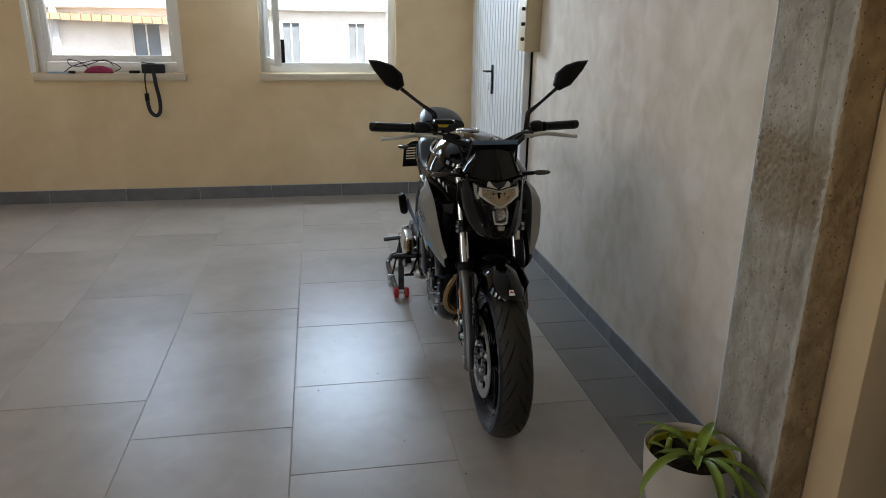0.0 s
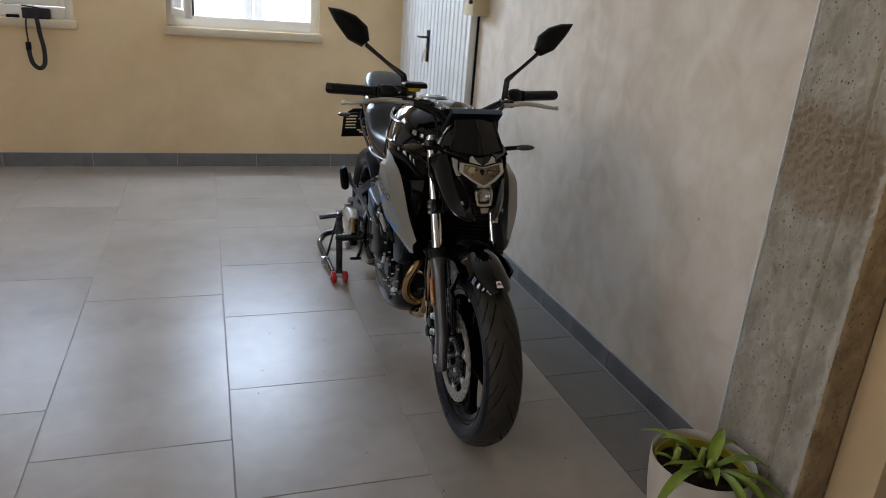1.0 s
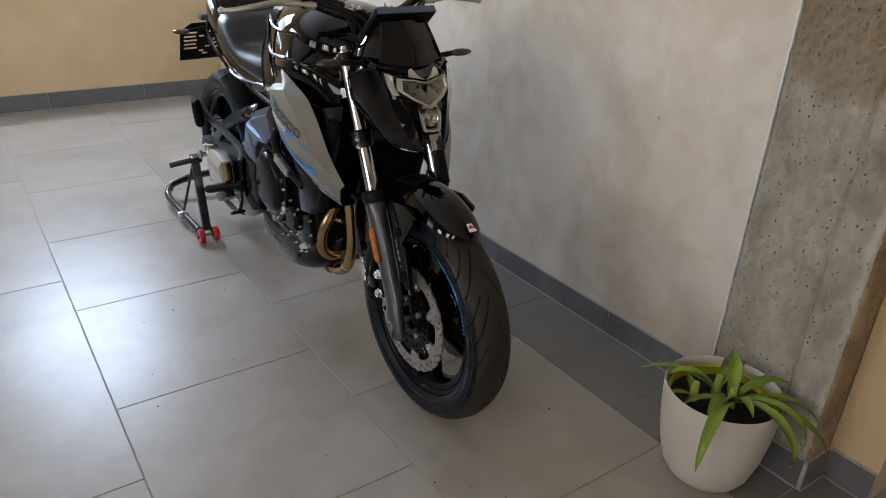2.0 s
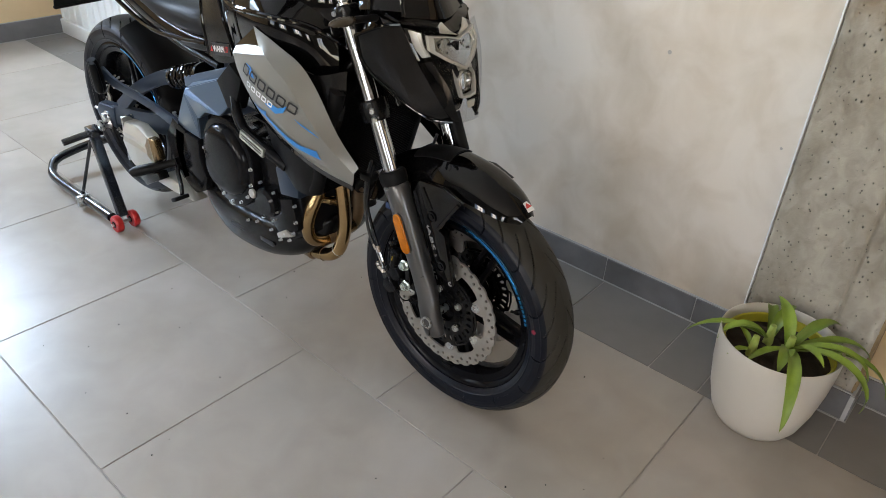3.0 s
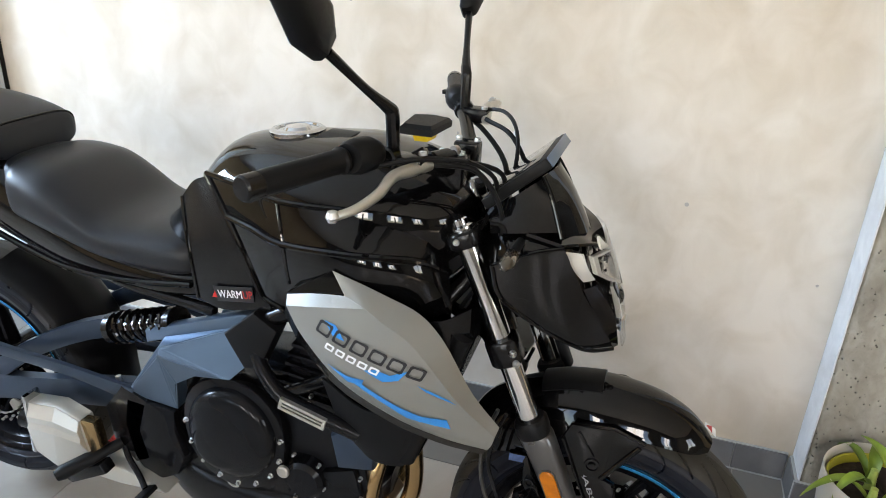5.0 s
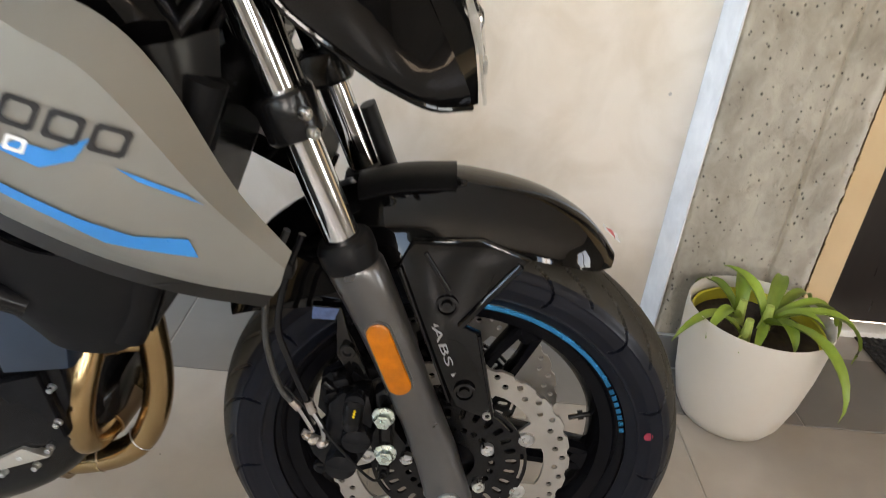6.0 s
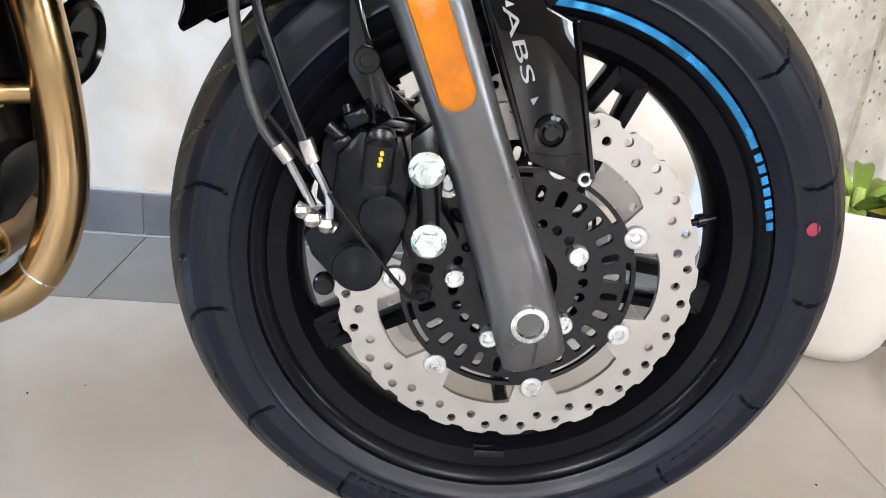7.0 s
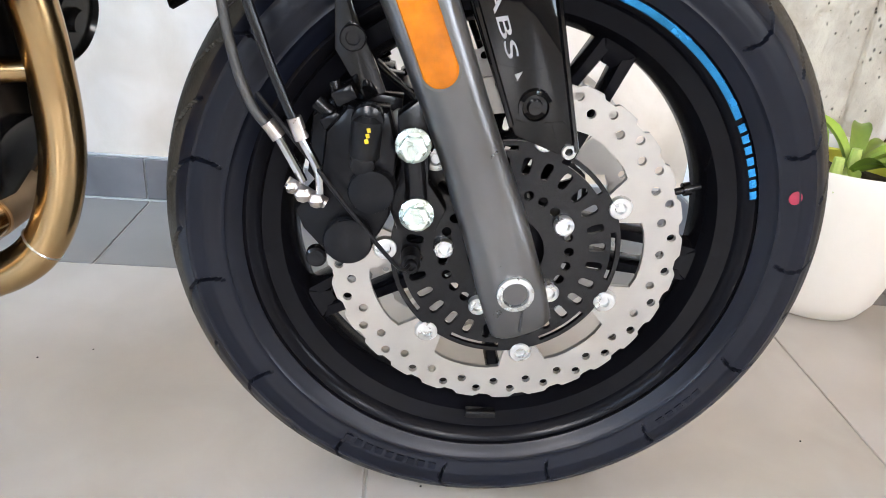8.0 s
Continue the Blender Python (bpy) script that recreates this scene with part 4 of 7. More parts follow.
for sx in (-1, 1):
    for dz in (-0.009, 0.009):
        part("clamp_bolt", capbolt((sx * 0.128, fork_y(0.762 + dz) - 0.02, 0.762 + dz), 0.0062, 0.008, (sx * 0.6, -0.8, 0)), STEEL, lower_yoke)
    part("fork_cap", moved(turned([(0.019, 0), (0.019, 0.008), (0.0135, 0.011), (0.0135, 0.02), (0.011, 0.022)], 6 * 4), Matrix.Translation((sx * 0.104, fork_y(0.968), 0.968)) @ Matrix.Rotation(-math.atan(RAKE), 4, "X")), CHROME, upper_yoke, "bright fork cap nut")
part("steering_stem", rod((0, fork_y(0.75) + 0.03, 0.74), (0, fork_y(1.0) + 0.03, 1.0), 0.028), BLACK_SATIN, bike)


# front mudguard: a shell that follows the tyre
def mudguard():
    rows = []
    for a, r, hw, dr in ((-57, 0.350, 0.050, 0.012), (-50, 0.368, 0.064, 0.050), (-40, 0.384, 0.073, 0.095), (-30, 0.386, 0.075, 0.105), (-18, 0.386, 0.075, 0.085), (-6, 0.384, 0.074, 0.066), (8, 0.376, 0.071, 0.062), (18, 0.366, 0.064, 0.048), (25, 0.353, 0.050, 0.030), (29.5, 0.342, 0.026, 0.012)):
        row = []
        for u in (-1, -0.93, -0.72, -0.38, 0, 0.38, 0.72, 0.93, 1):
            fall = dr * abs(u) ** 2.6
            ang = radians(a)
            row.append((hw * u, -(r - fall) * math.sin(ang), AX_Z + (r - fall) * math.cos(ang)))
        rows.append(row)
    return skin(rows, 0.0035, 4)


guard = part("front_mudguard", mudguard(), BLACK_GLOSS, bike, "glossy black front mudguard", 50)
part("mudguard_cap", skin([[(0.04 * u, -(r - 0.012 * abs(u) ** 2.5 + 0.004) * math.sin(radians(a)), AX_Z + (r - 0.012 * abs(u) ** 2.5 + 0.004) * math.cos(radians(a))) for u in (-1, -0.6, 0, 0.6, 1)] for a, r in ((-22, 0.385), (-14, 0.385), (-5, 0.383))], 0.004, 3), BLACK_PLASTIC, guard, "satin top plate of the mudguard")
y, z = -0.357 * math.sin(radians(26.6)), AX_Z + 0.357 * math.cos(radians(26.6))
part("emblem", moved(loft([[(-0.011, -0.012, 0), (0.011, -0.012, 0), (0.007, 0.012, 0), (-0.007, 0.012, 0)], [(-0.011, -0.012, 0.001), (0.011, -0.012, 0.001), (0.007, 0.012, 0.001), (-0.007, 0.012, 0.001)]]), Matrix.Translation((0, y - 0.0005, z + 0.0015)) @ Matrix.Rotation(radians(33), 4, "X")), WHITE_INK, guard, "small white and red emblem")
part("emblem", moved(loft([[(-0.010, -0.003, 0.0), (0.010, -0.003, 0.0), (0.0, 0.009, 0.0)], [(-0.010, -0.003, 0.0016), (0.010, -0.003, 0.0016), (0.0, 0.009, 0.0016)]]), Matrix.Translation((0, y - 0.0005, z + 0.0016)) @ Matrix.Rotation(radians(33), 4, "X")), RED, guard)


def mudguard_stay(side):
    """The glossy plate that carries the mudguard on the fork, with its arm."""
    x0, x1 = sorted((side * 0.082, side * 0.094))
    out = [(0.090, 0.594), (0.036, 0.470), (0.010, 0.414), (-0.042, 0.396), (-0.045, 0.404), (-0.013, 0.520), (0.009, 0.528), (-0.030, 0.596), (-0.055, 0.622), (0.0, 0.640), (0.075, 0.632)]
    s = part("mudguard_stay", slab(out, x0, x1, bevel=0.003), BLACK_GLOSS, bike, "glossy black mudguard stay")
    for (a, b), w in ((((0.086, 0.600), (0.013, 0.422)), 0.004), (((-0.011, 0.520), (-0.042, 0.405)), 0.004), (((0.012, 0.53), (-0.045, 0.615)), 0.008), (((0.06, 0.62), (0.03, 0.575)), 0.005)):
        part("rib", moved(beam(a, b, w, w, 0.006, 0.006), Matrix.Translation((side * 0.0945, 0, 0))), BLACK_GLOSS, s)
    part("stay_bolt", capbolt((side * 0.090, -0.036, 0.404), 0.0062, 0.006, (side, 0, 0)), STEEL, s)
    for yy, zz in ((0.030, 0.556), (-0.004, 0.438)):
        part("boss", moved(lathe([(0.0135, 0), (0.0135, 0.004), (0.0105, 0.0045), (0.0095, 0.0015), (0.006, 0.001), (0.0055, 0.004), (0.002, 0.004)], 24), Matrix.Translation((side * 0.0935, yy, zz)) @ Matrix.Scale(side, 4, (1, 0, 0))), BLACK_GLOSS, s)
    if side < 0:
        # the letters ABS between two small arrow heads, set along the plate
        # letters read downwards along the slope
        ex, ey = Vector((0, -0.43, -1)).normalized(), Vector((0, -1, 0.43)).normalized()
        m = Matrix(((0, 0, -1, -0.0945), (ex.y, ey.y, 0, 0.0455), (ex.z, ey.z, 0, 0.5210), (0, 0, 0, 1)))
        lettering("ABS", 0.0165, 0.0006, GREY_INK, s, m @ Matrix.Translation((-0.004, 0.0030, 0)) @ Matrix(((2.1, 0.14, 0, 0), (0, 0.78, 0, 0), (0, 0, 1, 0), (0, 0, 0, 1))), "lettering", "pale grey letters ABS", 0.0)
        for at, d in ((0.0415, 1), (0.0135, -1)):
            c = Vector((0, at, 0.5275 if d > 0 else 0.4605))
            tri = [c - ex * 0.003 * d, c + ex * 0.002 * d + ey * 0.0055, c + ex * 0.002 * d - ey * 0.001]
            part("arrow", loft([[p + Vector((-0.0941, 0, 0)) for p in tri], [p + Vector((-0.0950, 0, 0)) for p in tri]]), GREY_INK, s)
    return s


mudguard_stay(-1)
mudguard_stay(1)


def caliper(side):
    c = new("brake_caliper")
    c.parent = bike
    c["label"] = "black sliding brake caliper with two hoses"
    X = lambda v: side * v  # noqa: E731

    def plate(out, a, b, bevel=0.003):
        return slab(out, *sorted((X(a), X(b))), bevel=bevel)

    # bracket on the slider, two lugs and a bridge
    part("bracket", join(plate([(0.066, 0.330), (0.098, 0.330), (0.106, 0.352), (0.098, 0.385), (0.102, 0.425), (0.085, 0.440), (0.062, 0.418), (0.075, 0.395), (0.074, 0.372), (0.058, 0.350)], 0.078, 0.100)), BLACK_SATIN, c)
    part("rod_bridge", rod((X(0.108), 0.089, 0.405), (X(0.108), 0.082, 0.352), 0.0085), BLACK_SATIN, c)
    def boss(y, z, r, h, x=0.105):
        return moved(turned([(r, 0), (r, h), (r * 0.93, h + 0.003), (r * 0.55, h + 0.0045), (0.001, h + 0.005)], 30), Matrix.Translation((X(x), y, z)) @ Matrix.Rotation(radians(90 * side), 4, "Y"))

    body = part("caliper_body", join(plate([(0.180, 0.347), (0.173, 0.329), (0.154, 0.308), (0.120, 0.310), (0.104, 0.345), (0.100, 0.40), (0.108, 0.430), (0.140, 0.432), (0.156, 0.412), (0.160, 0.372)], 0.074, 0.110, 0.006)), ENGINE, c, "black cast caliper body")
    for q in (boss(0.119, 0.370, 0.0185, 0.016), boss(0.136, 0.328, 0.0198, 0.018), boss(0.124, 0.424, 0.0125, 0.010)):
        part("piston_boss", q, ENGINE, body)
    part("pin_boot", join(rod((X(0.114), 0.124, 0.428), (X(0.114), 0.126, 0.392), 0.0118, bevel=0.004, segs=24), boss(0.1265, 0.391, 0.0095, 0.004, 0.116)), BLACK_PLASTIC, body, "black rubber pin boot")
    part("caliper_ear", join(rod((X(0.094), 0.163, 0.303), (X(0.106), 0.163, 0.303), 0.0088, bevel=0.002, segs=20), rod((X(0.1062), 0.163, 0.303), (X(0.1075), 0.163, 0.303), 0.004, segs=14)), ENGINE, body)
    for yy, zz, w in ((0.143, 0.438, 0.009), (0.152, 0.417, 0.008)):
        part("pad_lug", moved(box(-0.014, 0.014, -w, w, -0.006, 0.006, 0.002), Matrix.Translation((X(0.088), yy, zz)) @ Matrix.Rotation(radians(-28), 4, "X")), ENGINE, body)
    for k in range(3):
        part("yellow_mark", moved(box(-0.0008, 0.0008, -0.0014, 0.0014, -0.0017, 0.0017, 0.0004), Matrix.Translation((X(0.1262), 0.1225 + 0.0007 * k, 0.4195 - 0.0042 * k)) @ Matrix.Rotation(radians(-14), 4, "X")), YELLOW, body, "yellow paint mark")
    part("bleed_screw", join(rod((X(0.09), 0.146, 0.428), (X(0.088), 0.152, 0.446), 0.0045), rod((X(0.09), 0.165, 0.430), (X(0.09), 0.150, 0.418), 0.006)), BLACK_SATIN, c)
    part("far_side_body", plate([(0.098, 0.43), (0.145, 0.435), (0.172, 0.41), (0.176, 0.36), (0.15, 0.33), (0.10, 0.34)], 0.036, 0.058, 0.004), ENGINE, c)
    for yy, zz in ((0.089, 0.408), (0.083, 0.352)):
        part("caliper_bolt", hexbolt((X(0.117), yy, zz), 0.0105, 0.013, (side, 0, 0), 1.32), ZINC_GREEN, c, "greenish zinc flange bolt")
    bj = part("banjo_bolt", rod((X(0.117), 0.184, 0.3725), (X(0.117), 0.154, 0.3565), 0.0046, segs=16), BANJO, c, "bare steel banjo bolt")
    for yy, zz, r in ((0.1795, 0.3695, 0.0058), (0.1715, 0.3640, 0.0070), (0.1610, 0.3600, 0.0070)):
        part("banjo_eye", moved(turned([(0.001, -r), (r * 0.7, -r * 0.72), (r, 0), (r * 0.7, r * 0.72), (0.001, r)], 18), Matrix.Translation((X(0.119), yy, zz))), BANJO, bj, "round steel hose eye")
    hoses = (((0.172, 0.372), (0.178, 0.384), (0.190, 0.406), (0.209, 0.428), (0.222, 0.466), (0.229, 0.520), (0.222, 0.585), (0.205, 0.64)), ((0.158, 0.366), (0.160, 0.384), (0.172, 0.408), (0.186, 0.440), (0.201, 0.480), (0.213, 0.525), (0.205, 0.585), (0.188, 0.64)))
    for k, pts in enumerate(hoses):
        x = X(0.113 + 0.007 * k)
        h = part("brake_hose", tube([(x, *p) for p in pts[2:]], 0.0039, 12, 6), HOSE if k == 0 else BLACK_SATIN, c, "grey braided brake hose" if k == 0 else "black sleeved brake hose")
        part("hose_ferrule", tube([(x, *pts[2]), (x, (pts[2][0] + pts[3][0]) / 2 - 0.001, (pts[2][1] + pts[3][1]) / 2)], 0.0056, 14), BANJO, h, "steel crimped ferrule")
        part("hose_elbow", tube([(x, *pts[0]), (x, *pts[1]), (x, *pts[2])], 0.0036, 10, 5), CHROME, h)
    part("hose_clamp", box(*sorted((X(0.100), X(0.128))), 0.196, 0.232, 0.588, 0.606, 0.004), BLACK_PLASTIC, c)
    # chromed hose bracket behind the slider
    # thin blue sheet put on as the bracket's reflection of the sky
    part("reflection_patch", skin([[(X(0.0912), 0.180, 0.5345), (X(0.0912), 0.150, 0.5355)], [(X(0.0912), 0.181, 0.519), (X(0.0912), 0.155, 0.520)]], 0.0008, 3), BLUE_REFLECTION, c, "blue patch painted as the reflection on the hose bracket")
    part("hose_bracket", plate([(0.181, 0.536), (0.148, 0.537), (0.138, 0.500), (0.112, 0.440), (0.128, 0.432), (0.152, 0.470), (0.153, 0.520)], 0.078, 0.090, 0.002), BLACK_GLOSS, c)
    part("bracket_bolt", capbolt((X(0.090), 0.138, 0.480), 0.010, 0.007, (side, 0, 0)), BLACK_SATIN, c)
    part("sensor_wire", tube([(X(0.118), 0.205, 0.44), (X(0.12), 0.172, 0.40), (X(0.125), 0.135, 0.355), (X(0.118), 0.095, 0.305), (X(0.090), 0.083, 0.297)], 0.0018, 8, 6), BLACK_PLASTIC, c)
    part("wheel_sensor", join(rod((X(0.072), 0.084, 0.296), (X(0.095), 0.084, 0.296), 0.0085, bevel=0.002), capbolt((X(0.095), 0.084, 0.296), 0.006, 0.006, (side, 0, 0))), BLACK_PLASTIC, c)


caliper(-1)
caliper(1)


# ---- rear wheel, swingarm, stand-off spool ----
def rear_wheel():
    w = new("rear_wheel")
    w.parent, w.location = bike, (0, RY, RZ)
    tyre("tyre", w, 0.317, 0.235, 0.081, 720, 14, "wide black rear road tyre")
    part("rim", rim_mesh(0.238, 0.199, 0.066, 96), RIM_BLACK, w, "satin black cast rim", 40)
    part("spokes", spokes(30, 0.055, 0.15, 0.203, 6.4, 0.026), RIM_BLACK, w)
    part("hub", lathe([(0.02, -0.07), (0.05, -0.066), (0.055, -0.04), (0.05, 0.04), (0.05, 0.066), (0.02, 0.07)], 36), RIM_BLACK, w)
    # blue strip stands in for a bluish highlight on the rear rim
    ring = [[(-0.0702, *wheel_dir(a, 0.2332)), (-0.0708, *wheel_dir(a, 0.2325)), (-0.0708, *wheel_dir(a, 0.2272)), (-0.0702, *wheel_dir(a, 0.2265))] for a in range(14, 84, 2)]
    part("rim_tape", loft(ring), WHEEL_BLUE, w, "bright blue rim tape")
    d = part("brake_disc", disc_plate(0.115 * 1.12, 7, 10, 0.0), DISC, w, "small drilled rear disc", 25)
    d.scale, d.location = (1, 0.86, 0.86), (-0.085, 0, 0)
    return w


rear_wheel()
swing = new("swingarm")
swing.parent = bike
swing["label"] = "gunmetal swingarm with braced upper tube"


def bar(pts, w, h, name, material, parent, label="", smooth=4):
    """A rounded box-section bar along points (x, y, z); w across, h high, each a list or one number."""
    path = [Vector(p) for p in pts]
    ws, hs = (q if isinstance(q, (list, tuple)) else [q] * len(path) for q in (w, h))
    dims = curve_points([(a, b, 0) for a, b in zip(ws, hs)], smooth)
    path = curve_points(path, smooth)
    rings = []
    for i, q in enumerate(path):
        way = (path[min(i + 1, len(path) - 1)] - path[max(i - 1, 0)]).normalized()
        side = way.cross(Vector((0, 0, 1)))
        side = side.normalized() if side.length > 1e-3 else Vector((1, 0, 0))
        up = side.cross(way)
        a, b = dims[i].x / 2, dims[i].y / 2
        rings.append([q + side * a * u + up * b * v for u, v in ((-1, -0.7), (-0.8, -1), (0.8, -1), (1, -0.7), (1, 0.7), (0.8, 1), (-0.8, 1), (-1, 0.7))])
    return part(name, loft(rings), material, parent, label)


for side in (-1, 1):
    bar([(side * 0.075, 0.86, 0.47), (side * 0.11, 1.05, 0.455), (side * 0.125, 1.28, 0.42), (side * 0.128, 1.53, 0.375)], 0.03, [0.075, 0.07, 0.06, 0.075], "arm", ARM_DARK, swing, "gunmetal swingarm beam")
    bar([(side * 0.075, 0.93, 0.60), (side * 0.105, 1.07, 0.615), (side * 0.123, 1.26, 0.53), (side * 0.126, 1.40, 0.43)], 0.026, [0.05, 0.045, 0.04, 0.045], "brace", ARM_DARK, swing, "gunmetal swingarm brace")
    part("axle_plate", slab([(1.43, 0.42), (1.54, 0.408), (1.565, 0.375), (1.545, 0.34), (1.44, 0.345)], *sorted((side * 0.128, side * 0.147)), bevel=0.003), ARM_DARK, swing)
    part("axle_nut", hexbolt((side * 0.147, RY, RZ), 0.016, 0.016, (side, 0, 0), 1.3), STEEL, swing)
    part("spool", moved(lathe([(0.014, 0), (0.019, 0.004), (0.012, 0.012), (0.012, 0.022), (0.02, 0.03), (0.02, 0.038), (0.01, 0.04)], 24), Matrix.Translation((side * 0.147, RY - 0.012, 0.352)) @ Matrix.Scale(side, 4, (1, 0, 0))), STEEL, swing, "bright paddock-stand spool")
    part("chain_adjuster", rod((side * 0.138, 1.53, 0.38), (side * 0.138, 1.59, 0.376), 0.005), STEEL, swing)

shock = new("shock_absorber")
shock.parent = bike
shock["label"] = "black coil-over rear shock lying at an angle"
a, b = Vector((-0.105, 1.06, 0.612)), Vector((-0.115, 0.865, 0.675))
part("damper", rod(a, b, 0.013), CHROME, shock)
coil, n = [], 7
ax = (b - a).normalized()
u = ax.orthogonal().normalized()
v = ax.cross(u)
for i in range(n * 14 + 1):
    f = i / (n * 14)
    coil.append(a.lerp(b, 0.14 + 0.74 * f) + 0.031 * (math.cos(2 * math.pi * n * f) * u + math.sin(2 * math.pi * n * f) * v))
part("spring", tube(coil, 0.0058, 8), BLACK_GLOSS, shock, "glossy black coil spring")
part("spring_seat", rod(a.lerp(b, 0.05), a.lerp(b, 0.13), 0.034), BLACK_SATIN, shock)
part("spring_seat", rod(a.lerp(b, 0.89), a.lerp(b, 0.97), 0.034), BLACK_SATIN, shock)


# ---- tank, panels and seat ----
def loft_y(stations, k=28, lean=0.0):
    """A smooth body from cross-sections (y, half width, bottom, top, squareness)."""
    dense = curve_points([(y, hw, z0) for y, hw, z0, z1, p in stations], 4)
    tops = curve_points([(y, z1, p) for y, hw, z0, z1, p in stations], 4)
    return loft([sect(a.x, a.y, a.z, b.y, b.z, k, 0.0, lean) for a, b in zip(dense, tops)])


tank = part("fuel_tank", loft_y([(0.285, 0.05, 0.93, 0.985, 2.2), (0.32, 0.115, 0.89, 1.025, 2.4), (0.40, 0.158, 0.85, 1.060, 2.5), (0.50, 0.176, 0.83, 1.076, 2.4), (0.60, 0.172, 0.82, 1.072, 2.3), (0.69, 0.150, 0.80, 1.066, 2.2), (0.77, 0.124, 0.79, 1.042, 2.2), (0.825, 0.095, 0.79, 0.985, 2.4)], 32), BLACK_GLOSS, bike, "glossy black fuel tank", 60)
part("filler_cap", moved(turned([(0.052, -0.006), (0.052, 0.004), (0.046, 0.008), (0.040, 0.008), (0.038, 0.005), (0.026, 0.005), (0.022, 0.010), (0.004, 0.011)], 36), Matrix.Translation((0.0, 0.650, 1.0675)) @ Matrix.Rotation(radians(-4), 4, "X")), CHROME, tank, "bright filler cap")
part("tank_pad", skin([[(x, y, z + 0.002) for x, y, z in ((-0.05, 0.60, 1.066), (0, 0.585, 1.076), (0.05, 0.60, 1.066))], [(-0.045, 0.54, 1.071), (0, 0.53, 1.078), (0.045, 0.54, 1.071)]], 0.003, 3), BLACK_PLASTIC, tank)


def side_panel(side):
    """Glossy black panel under the tank, beside the seat nose, over the silver shroud."""
    g = [[(-0.120, 0.770, 1.003), (-0.146, 0.716, 0.938), (-0.160, 0.678, 0.880), (-0.160, 0.645, 0.800)],
         [(-0.148, 0.690, 1.003), (-0.170, 0.650, 0.935), (-0.176, 0.624, 0.875), (-0.166, 0.610, 0.790)],
         [(-0.168, 0.60, 0.992), (-0.190, 0.58, 0.925), (-0.182, 0.575, 0.85), (-0.160, 0.57, 0.775)],
         [(-0.165, 0.47, 0.995), (-0.204, 0.44, 0.935), (-0.206, 0.44, 0.89), (-0.192, 0.46, 0.83)],
         [(-0.115, 0.365, 0.99), (-0.162, 0.35, 0.925), (-0.170, 0.345, 0.875), (-0.162, 0.35, 0.82)],
         [(-0.085, 0.325, 0.955), (-0.110, 0.31, 0.89), (-0.120, 0.30, 0.83), (-0.124, 0.30, 0.77)]]
    if side > 0:
        g = [[(-x, y, z) for x, y, z in row] for row in g]
    panel = part("side_panel", skin(g, 0.004, 4), BLACK_GLOSS, bike, "glossy black side panel", 50)
    for run, r in (([row[0] for row in g], 0.0055), ([row[1] for row in g], 0.0065), ([row[3] for row in g], 0.0045), (g[0], 0.006), (g[2][:3], 0.0035)):
        part("panel_edge", tube(run, r, 10, 5), BLACK_GLOSS, panel)
    rear = [[(-0.106, 0.838, 0.945), (-0.131, 0.818, 0.885), (-0.140, 0.806, 0.83), (-0.138, 0.800, 0.755)],
            [(-0.116, 0.800, 0.985), (-0.141, 0.756, 0.91), (-0.1505, 0.735, 0.84), (-0.149, 0.735, 0.748)],
            [(-0.117, 0.760, 0.998), (-0.140, 0.705, 0.93), (-0.155, 0.665, 0.865), (-0.157, 0.630, 0.775)]]
    rear = [[(side * -x, y, z) for x, y, z in row] for row in rear]
    nose = part("seat_side_panel", skin(rear, 0.004, 4), BLACK_SATIN, bike, "satin black panel beside the seat nose", 50)
    part("panel_edge", tube(rear[0], 0.004, 10, 5), BLACK_GLOSS, nose)
    return panel


side_panel(-1)
side_panel(1)

TIP, INNER, REAR_TOP = (-0.2113, 0.4776, 0.9055), (-0.2223, 0.451, 0.8704), (-0.203, 0.568, 0.841)
CREASE = [(-0.2375, 0.409, 0.8628), (-0.2425, 0.375, 0.8455), (-0.244, 0.335, 0.826), (-0.240, 0.303, 0.792), (-0.222, 0.250, 0.715), (-0.180, 0.193, 0.632)]
FRONT = [TIP, (-0.2085, 0.430, 0.891), (-0.208, 0.385, 0.877), (-0.204, 0.328, 0.854), (-0.198, 0.286, 0.808), (-0.184, 0.237, 0.713), (-0.168, 0.189, 0.645)]
MIDDLE = [(-0.231, 0.488, 0.8455), (-0.2445, 0.462, 0.790), (-0.247, 0.405, 0.738), (-0.238, 0.338, 0.690), (-0.211, 0.266, 0.645), (-0.178, 0.198, 0.612)]
LOWER = [(-0.218, 0.562, 0.8275), (-0.224, 0.530, 0.778), (-0.222, 0.462, 0.704), (-0.213, 0.366, 0.650), (-0.196, 0.280, 0.617), (-0.173, 0.206, 0.596)]


def shroud(side):
    f = lambda row: [(side * -x, y, z) for x, y, z in row]  # noqa: E731
    s = part("tank_shroud", skin([f(CREASE), f(MIDDLE), f(LOWER)], 0.0035, 5), SILVER, bike, "matt silver tank shroud", 60)
    part("edge_facet", skin([f(FRONT), f([INNER] + CREASE)], 0.0035, 5), SILVER, s)
    part("top_facet", skin([f([REAR_TOP, (-0.2125, 0.510, 0.858), INNER]), f([LOWER[0], MIDDLE[0], CREASE[0]])], 0.0035, 4), SILVER, s)
    part("gloss_inset", loft([f([(REAR_TOP[0] + d, 0.570, 0.842), (TIP[0] + d, TIP[1], TIP[2] - 0.001), (INNER[0] + d, INNER[1], INNER[2] + 0.001)]) for d in (0.003, 0.017)]), BLACK_GLOSS, s, "glossy black inset at the shroud top")
